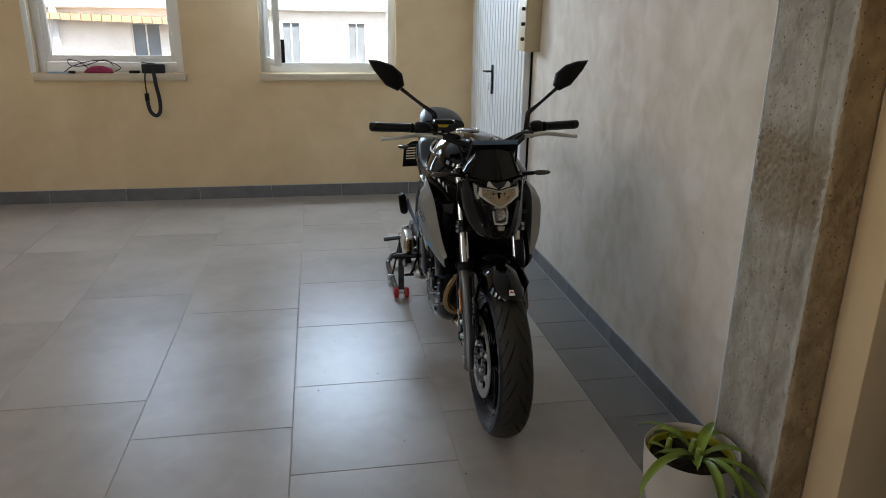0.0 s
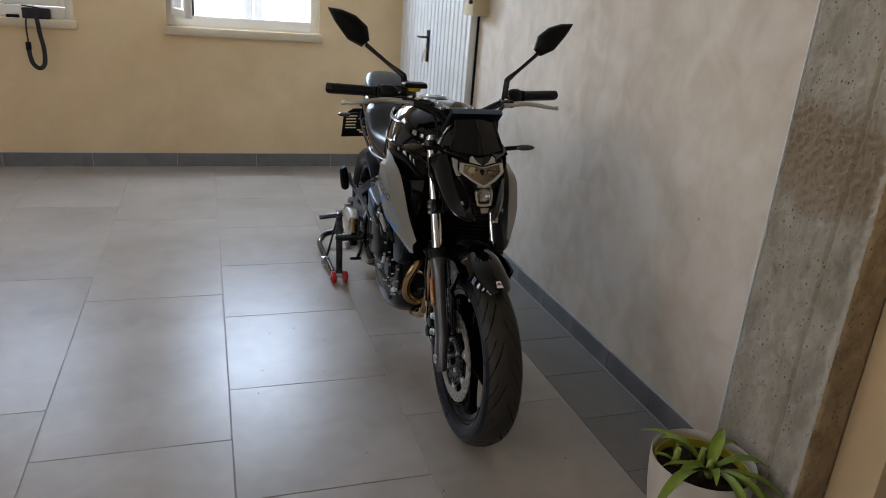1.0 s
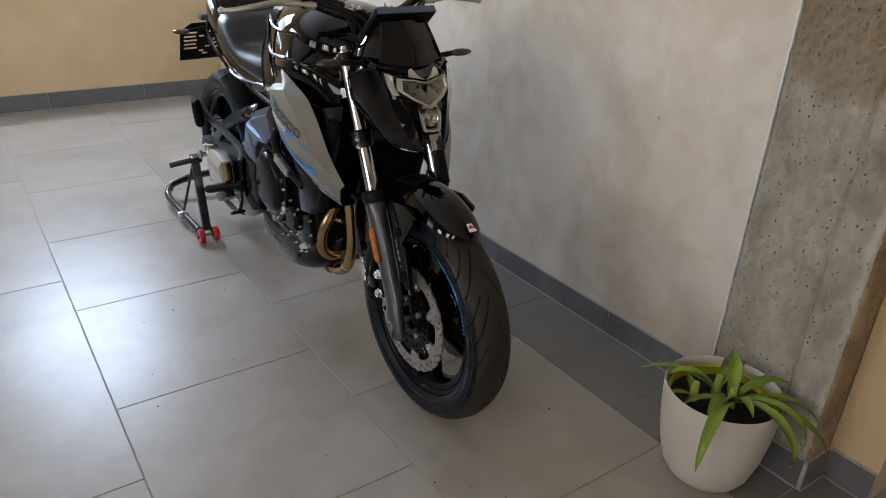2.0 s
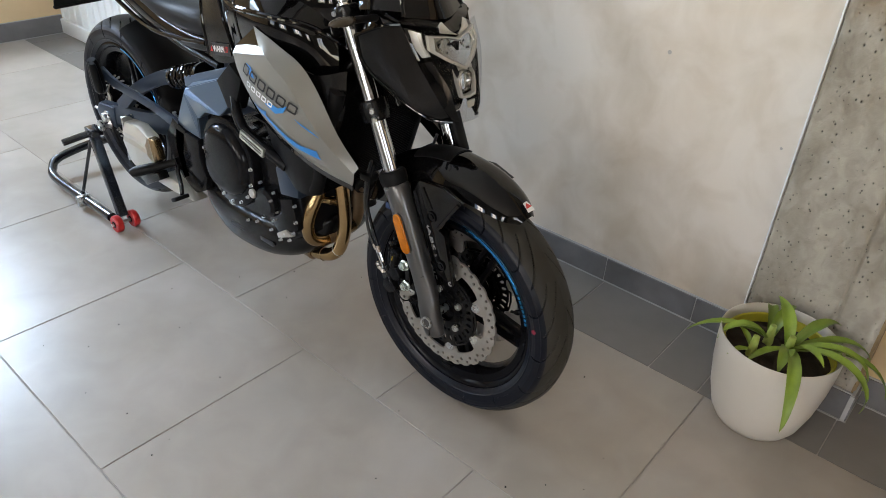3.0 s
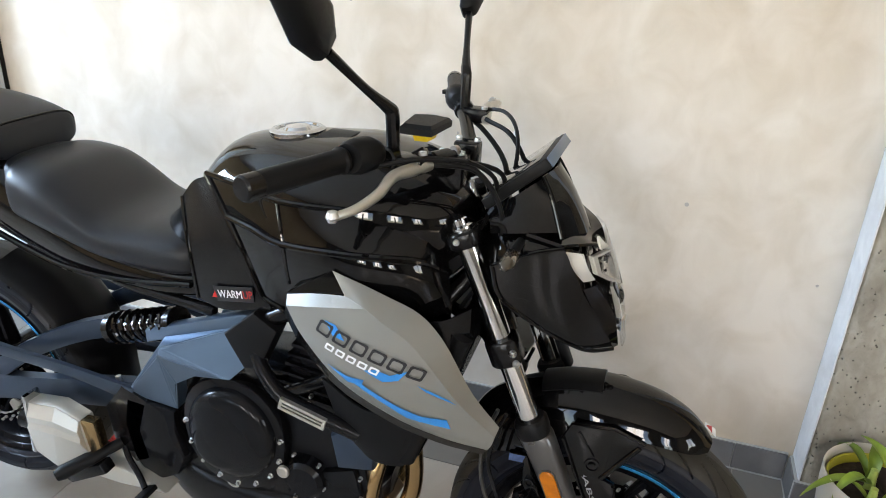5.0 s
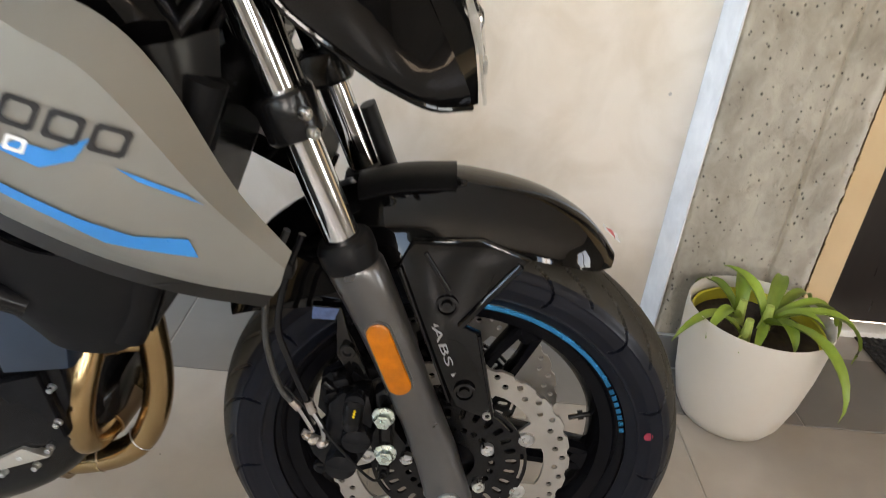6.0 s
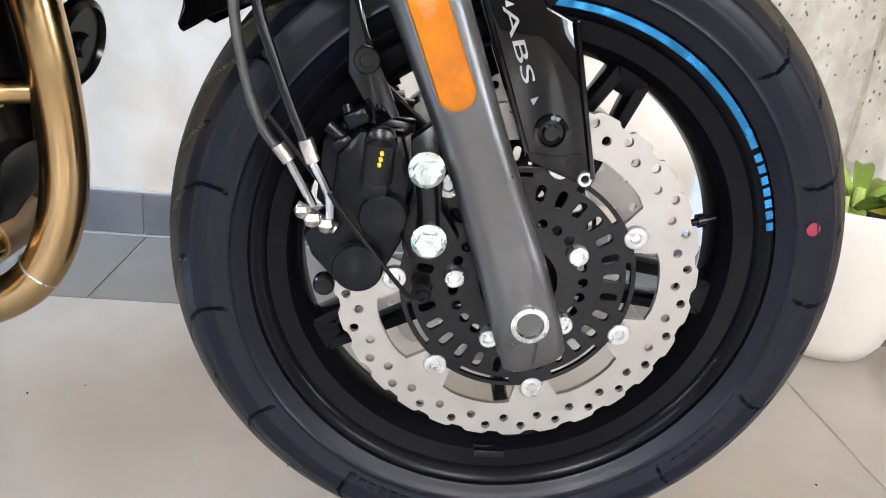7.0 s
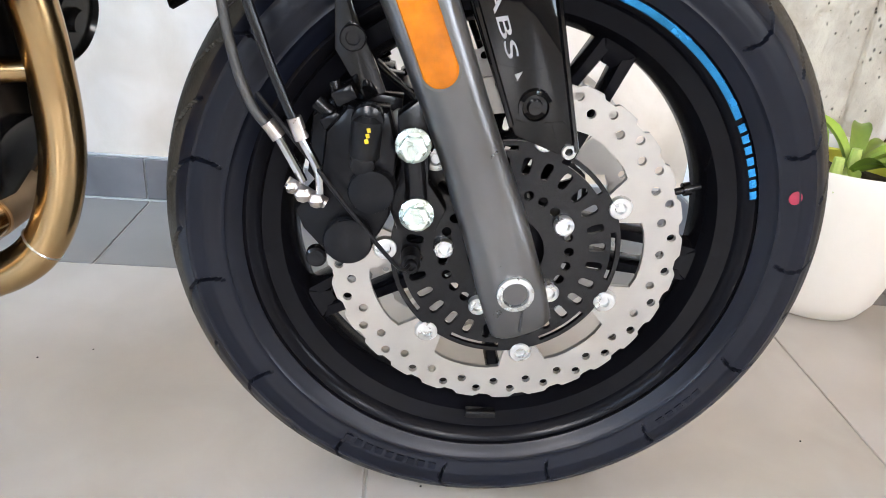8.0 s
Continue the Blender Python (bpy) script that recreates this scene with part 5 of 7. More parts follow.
    part("shroud_inner", skin([f(LOWER), f([(x + 0.012, y + 0.012, z - 0.022) for x, y, z in LOWER])], 0.003, 4), BLACK_GLOSS, s, "glossy black lower shroud edge")
    return s


right_shroud = shroud(-1)
shroud(1)
SURF = np.array([tuple(p) for row in zip(*(curve_points(q, 16) for q in (CREASE, MIDDLE, LOWER))) for p in curve_points(row, 16)])


def on_shroud(y, z):
    """The shroud's x at (y, z), from the nearest places of its skin."""
    far = (SURF[:, 1] - y) ** 2 + (SURF[:, 2] - z) ** 2
    near = np.argpartition(far, 6)[:6]
    w = 1 / (far[near] + 1e-6)
    return float((SURF[near, 0] * w).sum() / w.sum())


def decal(outline, material, name, label=""):
    """A thin film on the silver shroud from an outline of (y, z)."""
    bm = bmesh.new()
    bm.faces.new([bm.verts.new((0, *p)) for p in outline])
    bmesh.ops.triangulate(bm, faces=bm.faces[:])
    bmesh.ops.subdivide_edges(bm, edges=bm.edges[:], cuts=2, use_grid_fill=True)
    for v in bm.verts:
        v.co.x = on_shroud(v.co.y, v.co.z) - 0.0024
    return part(name, bm, material, right_shroud, label, 80)


A0, A1 = Vector((0.495, 0.818)), Vector((0.302, 0.764))
ex = (A1 - A0).normalized()
ey = Vector((-ex.y, ex.x)) if ex.x > 0 else Vector((ex.y, -ex.x))


def word_rings(origin, w, h, stroke, gap, count, slant, material, name, label):
    """A row of plain hollow shapes with clipped corners in place of a name."""
    for i in range(count):
        p = origin + ex * (w + gap) * i
        loops = []
        for k in (0.0, stroke):
            c = 0.0026 * h / 0.024
            q = [(k + c, k), (w / 2, k), (w - k - c, k), (w - k, k + c), (w - k, h / 2), (w - k, h - k - c), (w - k - c, h - k), (w / 2, h - k), (k + c, h - k), (k, h - k - c), (k, h / 2), (k, k + c)]
            loops.append([p + ex * (u - slant * v) + ey * (v - h / 2) for u, v in q])
        bm = bmesh.new()
        v = [[bm.verts.new((on_shroud(q.x, q.y) - 0.0026, q.x, q.y)) for q in loop] for loop in loops]
        for j in range(12):
            bm.faces.new((v[0][j], v[0][(j + 1) % 12], v[1][(j + 1) % 12], v[1][j]))
        part(name, bm, material, right_shroud, label, 80)


word_rings(A0 + ex * 0.001, 0.0275, 0.0250, 0.0043, 0.0062, 6, -0.18, BLACK_INK, "maker_mark", "dark hollow shape of the maker's mark")
word_rings(A0 + ex * 0.026 - ey * 0.0265, 0.0165, 0.0135, 0.0034, 0.0045, 5, -0.18, WHITE_INK, "model_mark", "pale hollow shape of the model mark")
decal([(0.405, 0.757), (0.372, 0.742), (0.345, 0.750), (0.330, 0.770), (0.36, 0.757), (0.385, 0.763)], BLUE, "blue_splash", "bright blue splash decal")
decal([(0.478, 0.742), (0.44, 0.718), (0.425, 0.722), (0.36, 0.688), (0.335, 0.672), (0.30, 0.664), (0.262, 0.655), (0.275, 0.664), (0.268, 0.676), (0.31, 0.680), (0.35, 0.697), (0.41, 0.726), (0.405, 0.737), (0.44, 0.733)], BLUE, "blue_splash", "bright blue streak decal")
decal([(0.315, 0.745), (0.265, 0.722), (0.252, 0.712), (0.30, 0.733)], BLUE, "blue_splash", "bright blue streak decal")
decal([(0.480, 0.828), (0.462, 0.806), (0.440, 0.802), (0.458, 0.825)], BLUE, "blue_splash", "bright blue streak decal")

# sticker on the frame panel below the seat nose
st = part("warm_up_sticker", skin([[(-0.1548, 0.753, 0.797), (-0.1608, 0.665, 0.813)], [(-0.1512, 0.747, 0.765), (-0.1570, 0.665, 0.781)]], 0.0008, 3), BLACK_INK, bike, "small black sticker with the words warm up")
ex3 = Vector((-0.006, -0.087, 0.016)).normalized()
ez3 = Vector((-0.02, 0.15, 1)).normalized()
nx3 = ex3.cross(ez3).normalized()
ms = Matrix((( ex3.x, ez3.x, nx3.x, -0.1595), (ex3.y, ez3.y, nx3.y, 0.738), (ex3.z, ez3.z, nx3.z, 0.7785), (0, 0, 0, 1)))
ms = ms @ Matrix.Diagonal((0.80, 1.0, 1.0, 1.0))
lettering("WARM", 0.0225, 0.0004, WHITE_INK, st, ms, "lettering", "white letters WARM")
lettering("UP", 0.0225, 0.0004, RED, st, ms @ Matrix.Translation((0.0705, 0, 0)), "lettering", "red letters UP")
part("warning_triangle", loft([[(-0.1598, 0.752, 0.777), (-0.1605, 0.740, 0.779), (-0.1602, 0.745, 0.792)], [(-0.1606, 0.752, 0.777), (-0.1613, 0.740, 0.779), (-0.1610, 0.745, 0.792)]]), RED, st)

part("rider_seat", loft_y([(0.815, 0.110, 0.775, 0.850, 3.0), (0.845, 0.132, 0.768, 0.864, 3.0), (0.92, 0.141, 0.770, 0.866, 3.2), (0.98, 0.146, 0.778, 0.866, 3.2), (1.04, 0.150, 0.788, 0.878, 3.2), (1.10, 0.151, 0.800, 0.918, 3.2), (1.15, 0.150, 0.810, 0.948, 3.2), (1.19, 0.146, 0.818, 0.958, 3.2), (1.235, 0.137, 0.826, 0.962, 3.2), (1.255, 0.118, 0.85, 0.960, 3.0), (1.29, 0.095, 0.89, 0.955, 3.0)], 36), VINYL, bike, "black vinyl rider seat", 60)
pillion = part("pillion_seat", loft_y([(1.280, 0.100, 0.945, 1.006, 3.6), (1.293, 0.113, 0.945, 1.021, 4.0), (1.35, 0.114, 0.962, 1.040, 3.8), (1.43, 0.100, 0.99, 1.056, 3.4), (1.50, 0.075, 1.02, 1.062, 2.8), (1.55, 0.045, 1.038, 1.06, 2.4)], 36), VINYL, bike, "black vinyl pillion seat with a welted nose", 40)
welt = sect(1.2905, 0.1135, 0.944, 1.0205, 3.8, 40)
part("welt", tube(list(welt) + [welt[0]], 0.0028, 8), BLACK_SATIN, pillion, "raised welt round the seat nose")
part("tail_fairing", loft_y([(0.79, 0.128, 0.742, 0.80, 4.0), (0.90, 0.136, 0.730, 0.80, 4.0), (1.05, 0.137, 0.735, 0.825, 4.0), (1.18, 0.135, 0.755, 0.90, 3.6), (1.30, 0.128, 0.79, 0.962, 3.4), (1.42, 0.112, 0.835, 1.0, 3.0), (1.50, 0.085, 0.90, 1.035, 2.8), (1.555, 0.05, 0.965, 1.045, 2.4)], 32), BLACK_GLOSS, bike, "glossy black tail fairing", 60)
part("seat_nose_panel", loft_y([(0.70, 0.100, 0.76, 0.995, 2.8), (0.78, 0.117, 0.755, 1.0, 2.8), (0.81, 0.117, 0.755, 0.985, 2.7), (0.85, 0.107, 0.765, 0.950, 2.6), (0.89, 0.085, 0.78, 0.905, 2.6), (0.93, 0.050, 0.79, 0.872, 2.4), (0.957, 0.015, 0.81, 0.852, 2.2)], 28), BLACK_SATIN, bike, "satin black ramp between tank and seat", 50)
for side in (-1, 1):
    part("tail_edge", tube([(side * 0.060, 1.520, 1.028), (side * 0.096, 1.462, 0.905), (side * 0.123, 1.40, 0.842), (side * 0.134, 1.18, 0.772), (side * 0.140, 1.06, 0.758), (side * 0.138, 0.94, 0.762), (side * 0.132, 0.82, 0.775)], 0.0065, 10, 5), BLACK_GLOSS, bike)

# rear mudguard, number-plate carrier and lights
tail = new("plate_carrier")
tail.parent = bike
tail["label"] = "black slotted number-plate carrier behind the tail"
part("carrier_arm", loft([[(x * w, y, z), (x * w, y + 0.02, z - 0.03), (-x * w, y + 0.02, z - 0.03), (-x * w, y, z)] for x, w, y, z in ((0.05, 1, 1.36, 0.86), (0.045, 1, 1.50, 0.875), (0.04, 1, 1.60, 0.90), (0.035, 1, 1.66, 0.885))]), BLACK_PLASTIC, tail)


def slotted_plate():
    w, h = 0.108, 0.075
    out = [(-w, -h), (w, -h), (w, h * 0.6), (w * 0.55, h), (-w * 0.55, h), (-w, h * 0.6)]
    holes = []
    for sx in (-1, 1):
        for i in range(5):
            u0, u1 = sorted((sx * (0.034 + 0.004 * (i % 2)), sx * 0.092))
            v = 0.034 - 0.0165 * i
            holes.append([(u0, v - 0.0042), (u1, v - 0.0042), (u1, v + 0.0042), (u0, v + 0.0042)])
    for u0, u1, v in ((-0.026, -0.006, 0.036), (0.004, 0.026, 0.018), (-0.022, 0.0, -0.028), (0.006, 0.026, -0.046), (-0.012, 0.012, -0.058)):
        holes.append([(u0, v - 0.004), (u1, v - 0.004), (u1, v + 0.004), (u0, v + 0.004)])
    bm = slab(out, -0.0015, 0.0015, holes)
    m = Matrix.Translation((-0.058, 1.665, 0.782)) @ Matrix.Rotation(radians(8), 4, "Z") @ Matrix.Rotation(radians(14), 4, "X") @ Matrix.Rotation(radians(90), 4, "Z")
    return moved(bm, m)


part("slotted_plate", slotted_plate(), BLACK_PLASTIC, tail, "black plate with rows of slots", 25)
part("plate_lip", moved(box(-0.108, 0.108, -0.002, 0.012, -0.082, -0.074, 0.002), Matrix.Translation((-0.058, 1.66, 0.782)) @ Matrix.Rotation(radians(8), 4, "Z") @ Matrix.Rotation(radians(14), 4, "X")), BLACK_PLASTIC, tail)
part("plate_lamp", box(-0.085, 0.0, 1.60, 1.65, 0.868, 0.893, 0.006), GUNMETAL, tail)
for side in (-1, 1):
    part("rear_indicator", loft_y([(1.565, 0.002, 0.83, 0.834, 2), (1.58, 0.03, 0.822, 0.842, 2.4), (1.61, 0.03, 0.824, 0.84, 2.4), (1.625, 0.002, 0.83, 0.834, 2)], 16), AMBER_DARK, bike, "smoked rear indicator").location = (side * 0.165 - 0.005, 0, 0.0)
    part("indicator_stalk", rod((side * 0.04, 1.59, 0.845), (side * 0.14, 1.592, 0.834), 0.007), BLACK_PLASTIC, bike)

hug = []
for a, r, hw in ((128, 0.345, 0.075), (112, 0.350, 0.088), (92, 0.350, 0.092), (66, 0.347, 0.09), (40, 0.345, 0.085), (20, 0.345, 0.078)):
    row = []
    for u in (-1, -0.85, -0.4, 0, 0.4, 0.85, 1):
        rr = r - 0.03 * abs(u) ** 3
        row.append((hw * u, RY - rr * math.cos(radians(a - 20)), RZ + rr * math.sin(radians(a - 20))))
    hug.append(row)
part("rear_hugger", skin(hug[2:], 0.003, 4), BLACK_PLASTIC, bike, "black inner rear mudguard", 50)

# ---- headlamp, cowl, dash ----
lampset = new("headlamp")
lampset.parent = bike
lampset["label"] = "faceted clear headlamp in a glossy black cowl"
part("cowl", loft_y([(0.062, 0.026, 0.772, 0.795, 2.6), (0.078, 0.060, 0.772, 0.875, 2.6), (0.104, 0.088, 0.780, 0.945, 2.8), (0.132, 0.106, 0.792, 0.985, 3.0), (0.175, 0.115, 0.815, 0.995, 3.0), (0.225, 0.112, 0.855, 0.985, 3.0), (0.268, 0.080, 0.89, 0.96, 2.6)], 32), BLACK_GLOSS, lampset, "glossy black headlamp cowl", 45)
for side in (-1, 1):
    blade = part("cowl_blade", skin([[(side * 0.104, 0.125, 0.965), (side * 0.118, 0.17, 0.955), (side * 0.126, 0.235, 0.925)], [(side * 0.088, 0.086, 0.885), (side * 0.114, 0.145, 0.875), (side * 0.124, 0.215, 0.868)], [(side * 0.061, 0.038, 0.800), (side * 0.096, 0.095, 0.800), (side * 0.108, 0.155, 0.822)], [(side * 0.040, 0.028, 0.768), (side * 0.070, 0.070, 0.772), (side * 0.090, 0.120, 0.796)]], 0.004, 4), BLACK_GLOSS, lampset, "glossy black cowl side", 50)
    for run, r in (([(0.104, 0.125, 0.965), (0.118, 0.17, 0.955), (0.126, 0.235, 0.925)], 0.004), ([(0.126, 0.235, 0.925), (0.124, 0.215, 0.868), (0.108, 0.155, 0.822), (0.090, 0.120, 0.796)], 0.004), ([(0.040, 0.028, 0.768), (0.070, 0.070, 0.772), (0.090, 0.120, 0.796)], 0.004)):
        part("blade_edge", tube([(side * x, y, z) for x, y, z in run], r, 10, 5), BLACK_GLOSS, blade)


def lens_point(u, z, off=0.0):
    """The headlamp's face: bowed across, raked back upwards."""
    t = (z - 0.765) / 0.19
    y = 0.016 + 0.016 * t + 0.062 * max(0, t - 0.25) ** 1.5 + 3.2 * u * u
    return (u, y - off, z)


EYE = [(-0.072, 0.946), (-0.033, 0.942), (0.0, 0.935), (0.033, 0.942), (0.072, 0.946), (0.076, 0.918), (0.042, 0.895), (0.0, 0.874), (-0.042, 0.895), (-0.076, 0.918)]
EYE_MID = Vector((0.0, 0.917))


def lamp_loop(shrink, off):
    """The outline of the upper lamp, drawn in towards its middle, off metres before the lamp's face."""
    out = []
    for i, p in enumerate(EYE):
        q = EYE[(i + 1) % len(EYE)]
        for k in range(3):
            at = Vector(p).lerp(Vector(q), k / 3)
            at = EYE_MID + (at - EYE_MID) * shrink
            out.append(lens_point(at.x, at.y, off))
    return out


def lamp_plate(points, thick, off):
    """A small plate that follows the lamp's face."""
    return loft([[lens_point(u, z, off + thick) for u, z in points], [lens_point(u, z, off) for u, z in points]])


part("lamp_frame", loft([lamp_loop(1.0, -0.004), lamp_loop(1.0, 0.004), lamp_loop(0.86, 0.004), lamp_loop(0.84, -0.004)], caps=False), BEZEL, lampset, "pale frame round the upper lamp", 25)
part("reflector_bowl", loft([lamp_loop(0.85, -0.002), lamp_loop(0.76, -0.013), lamp_loop(0.40, -0.022), lamp_loop(0.02, -0.024)]), REFLECTOR, lampset, "bright faceted reflector", 12)
for u in (-0.034, 0.034):
    c = Vector(lens_point(u, 0.921, -0.012))
    part("high_beam", moved(turned([(0.017, 0.006), (0.0155, 0.008), (0.011, -0.002), (0.004, -0.006), (0.001, -0.006)], 8), Matrix.Translation(c) @ Matrix.Rotation(radians(80), 4, "X")), REFLECTOR, lampset, "small eight-sided reflector", 10)
    for du, dz in ((-0.013, 0.004), (0.012, 0.003), (0.0, -0.012)):
        part("lamp_louvre", moved(box(-0.003, 0.003, -0.004, 0.004, -0.0025, 0.0025, 0.0008), Matrix.Translation(lens_point(u + du, 0.921 + dz, -0.008))), BLACK_GLOSS, lampset)
part("lamp_bridge", moved(box(-0.005, 0.005, -0.006, 0.006, -0.012, 0.010, 0.002), Matrix.Translation(lens_point(0, 0.917, -0.012))), BLACK_GLOSS, lampset)
for side in (-1, 1):
    part("lamp_brow", lamp_plate([(side * 0.002, 0.941), (side * 0.020, 0.951), (side * 0.034, 0.968), (side * 0.042, 0.962), (side * 0.044, 0.949)], 0.004, 0.001), BEZEL, lampset, "pale pointed brow over the lamp")
    part("lamp_cheek", lamp_plate([(side * 0.030, 0.893), (side * 0.037, 0.884), (side * 0.029, 0.862), (side * 0.023, 0.874)], 0.003, 0.001), SCREEN, lampset, "dark glossy cheek beside the projector")
for side in (-1, 1):
    part("lamp_flank", skin([[lens_point(side * 0.078, 0.950, -0.006), lens_point(side * 0.080, 0.926, -0.006), lens_point(side * 0.072, 0.906, -0.006)], [(side * 0.086, 0.124, 0.952), (side * 0.084, 0.108, 0.922), (side * 0.077, 0.090, 0.900)]], 0.003, 4), BEZEL, lampset, "pale side of the lamp behind the clear lens")
    part("cowl_cheek", skin([[lens_point(side * 0.070, 0.898, -0.002), lens_point(side * 0.050, 0.845, -0.002), lens_point(side * 0.038, 0.80, -0.002), lens_point(side * 0.027, 0.769, -0.002)], [(side * 0.088, 0.088, 0.892), (side * 0.0755, 0.062, 0.842), (side * 0.062, 0.040, 0.800), (side * 0.041, 0.030, 0.769)]], 0.003, 4), BLACK_GLOSS, lampset, "glossy black cheek between lens and cowl")
low = Vector(lens_point(0, 0.850, -0.012))
part("projector_frame", loft([[lens_point(u, z, off) for u, z in ((-w, 0.850 + w), (0, 0.850 + w * 1.1), (w, 0.850 + w), (w, 0.850), (w * 0.8, 0.850 - w * 1.05), (0, 0.850 - w * 1.15), (-w * 0.8, 0.850 - w * 1.05), (-w, 0.850))] for w, off in ((0.029, -0.008), (0.029, 0.002), (0.0245, 0.002), (0.0235, -0.008))], caps=False), BEZEL, lampset, "pale square frame round the projector", 25)
part("low_beam", moved(turned([(0.0235, -0.008), (0.0245, 0.004), (0.0220, 0.008), (0.0205, 0.002), (0.012, -0.004), (0.002, -0.005)], 32), Matrix.Translation(low) @ Matrix.Rotation(radians(86), 4, "X")), REFLECTOR, lampset, "round projector lamp")
part("low_beam_glass", moved(turned([(0.0205, 0.0), (0.0175, 0.009), (0.010, 0.015), (0.002, 0.017)], 28), Matrix.Translation(low) @ Matrix.Rotation(radians(86), 4, "X")), PANE, lampset, "clear projector lens")
part("position_lamp", lamp_plate([(-0.014, 0.812), (0.014, 0.812), (0.010, 0.797), (-0.010, 0.797)], 0.004, 0.001), LEVER, lampset, "pale position lamp under the projector")
part("lens", skin([[lens_point(u, 0.958 - 0.25 * max(0, 0.05 - abs(u)), 0.006) for u in (-0.094, -0.05, 0, 0.05, 0.094)], [lens_point(u, 0.90, 0.006) for u in (-0.082, -0.045, 0, 0.045, 0.082)], [lens_point(u, 0.84, 0.004) for u in (-0.05, -0.028, 0, 0.028, 0.05)], [lens_point(u, 0.768, 0.006) for u in (-0.026, -0.014, 0, 0.014, 0.026)]], 0.003, 5), LENS, lampset, "clear raked lamp lens")

dash = part("dash", moved(box(-0.088, 0.088, -0.066, 0.066, -0.010, 0.010, 0.004), Matrix.Translation((0.004, 0.216, 1.051)) @ Matrix.Rotation(radians(-41), 4, "X")), BLACK_PLASTIC, bike, "black flat display housing")
part("display", moved(box(-0.078, 0.078, -0.054, 0.054, 0.0101, 0.0118, 0.001), Matrix.Translation((0.004, 0.216, 1.051)) @ Matrix.Rotation(radians(-41), 4, "X")), SCREEN, dash, "dark display glass")
part("dash_edge", moved(box(-0.086, 0.086, -0.068, -0.0665, -0.009, 0.009, 0.0005), Matrix.Translation((0.004, 0.216, 1.051)) @ Matrix.Rotation(radians(-41), 4, "X")), GUNMETAL, dash)
part("flyscreen", skin([[(-0.066, 0.176, 1.066), (0, 0.162, 1.070), (0.066, 0.176, 1.066)], [(-0.074, 0.156, 1.032), (0, 0.134, 1.034), (0.074, 0.156, 1.032)], [(-0.084, 0.144, 1.000), (0, 0.112, 0.996), (0.084, 0.144, 1.000)], [(-0.092, 0.132, 0.976), (0, 0.096, 0.966), (0.092, 0.132, 0.976)]], 0.004, 4), BLACK_GLOSS, bike, "glossy black flyscreen", 60)
part("lamp_hood", skin([[(-0.112, 0.185, 0.985), (-0.06, 0.135, 0.978), (0, 0.118, 0.972), (0.06, 0.135, 0.978), (0.112, 0.185, 0.985)], [(-0.106, 0.128, 0.972), (-0.055, 0.088, 0.962), (0, 0.070, 0.945), (0.055, 0.088, 0.962), (0.106, 0.128, 0.972)]], 0.006, 4), BLACK_GLOSS, lampset, "glossy black hood over the lamp", 40)
for run in ([(-0.066, 0.176, 1.066), (-0.074, 0.156, 1.032), (-0.092, 0.132, 0.976)], [(0.066, 0.176, 1.066), (0.074, 0.156, 1.032), (0.092, 0.132, 0.976)]):
    part("screen_edge", tube(run, 0.004, 10, 5), BLACK_GLOSS, lampset)
for side in (-1, 1):
    part("flyscreen_side", skin([[(side * 0.068, 0.176, 1.064), (side * 0.080, 0.215, 1.033), (side * 0.085, 0.26, 1.002)], [(side * 0.080, 0.150, 1.012), (side * 0.098, 0.200, 1.006), (side * 0.100, 0.25, 0.992)], [(side * 0.090, 0.138, 0.985), (side * 0.112, 0.195, 0.982), (side * 0.108, 0.245, 0.972)]], 0.004, 4), BLACK_GLOSS, bike, "glossy black flyscreen side", 60)
    ind = part("front_indicator", moved(loft([sect(y, hw, -hz, hz, 2.3, 18) for y, hw, hz in ((-0.036, 0.002, 0.002), (-0.028, 0.008, 0.007), (-0.010, 0.012, 0.010), (0.012, 0.012, 0.010), (0.030, 0.008, 0.006), (0.037, 0.002, 0.002))]), Matrix.Translation((side * 0.198, 0.192, 0.972)) @ Matrix.Rotation(radians(90), 4, "Z")), AMBER_DARK, bike, "smoked front indicator")
    part("indicator_stalk", rod((side * 0.105, 0.195, 0.965), (side * 0.168, 0.193, 0.971), 0.0075), BLACK_PLASTIC, ind)

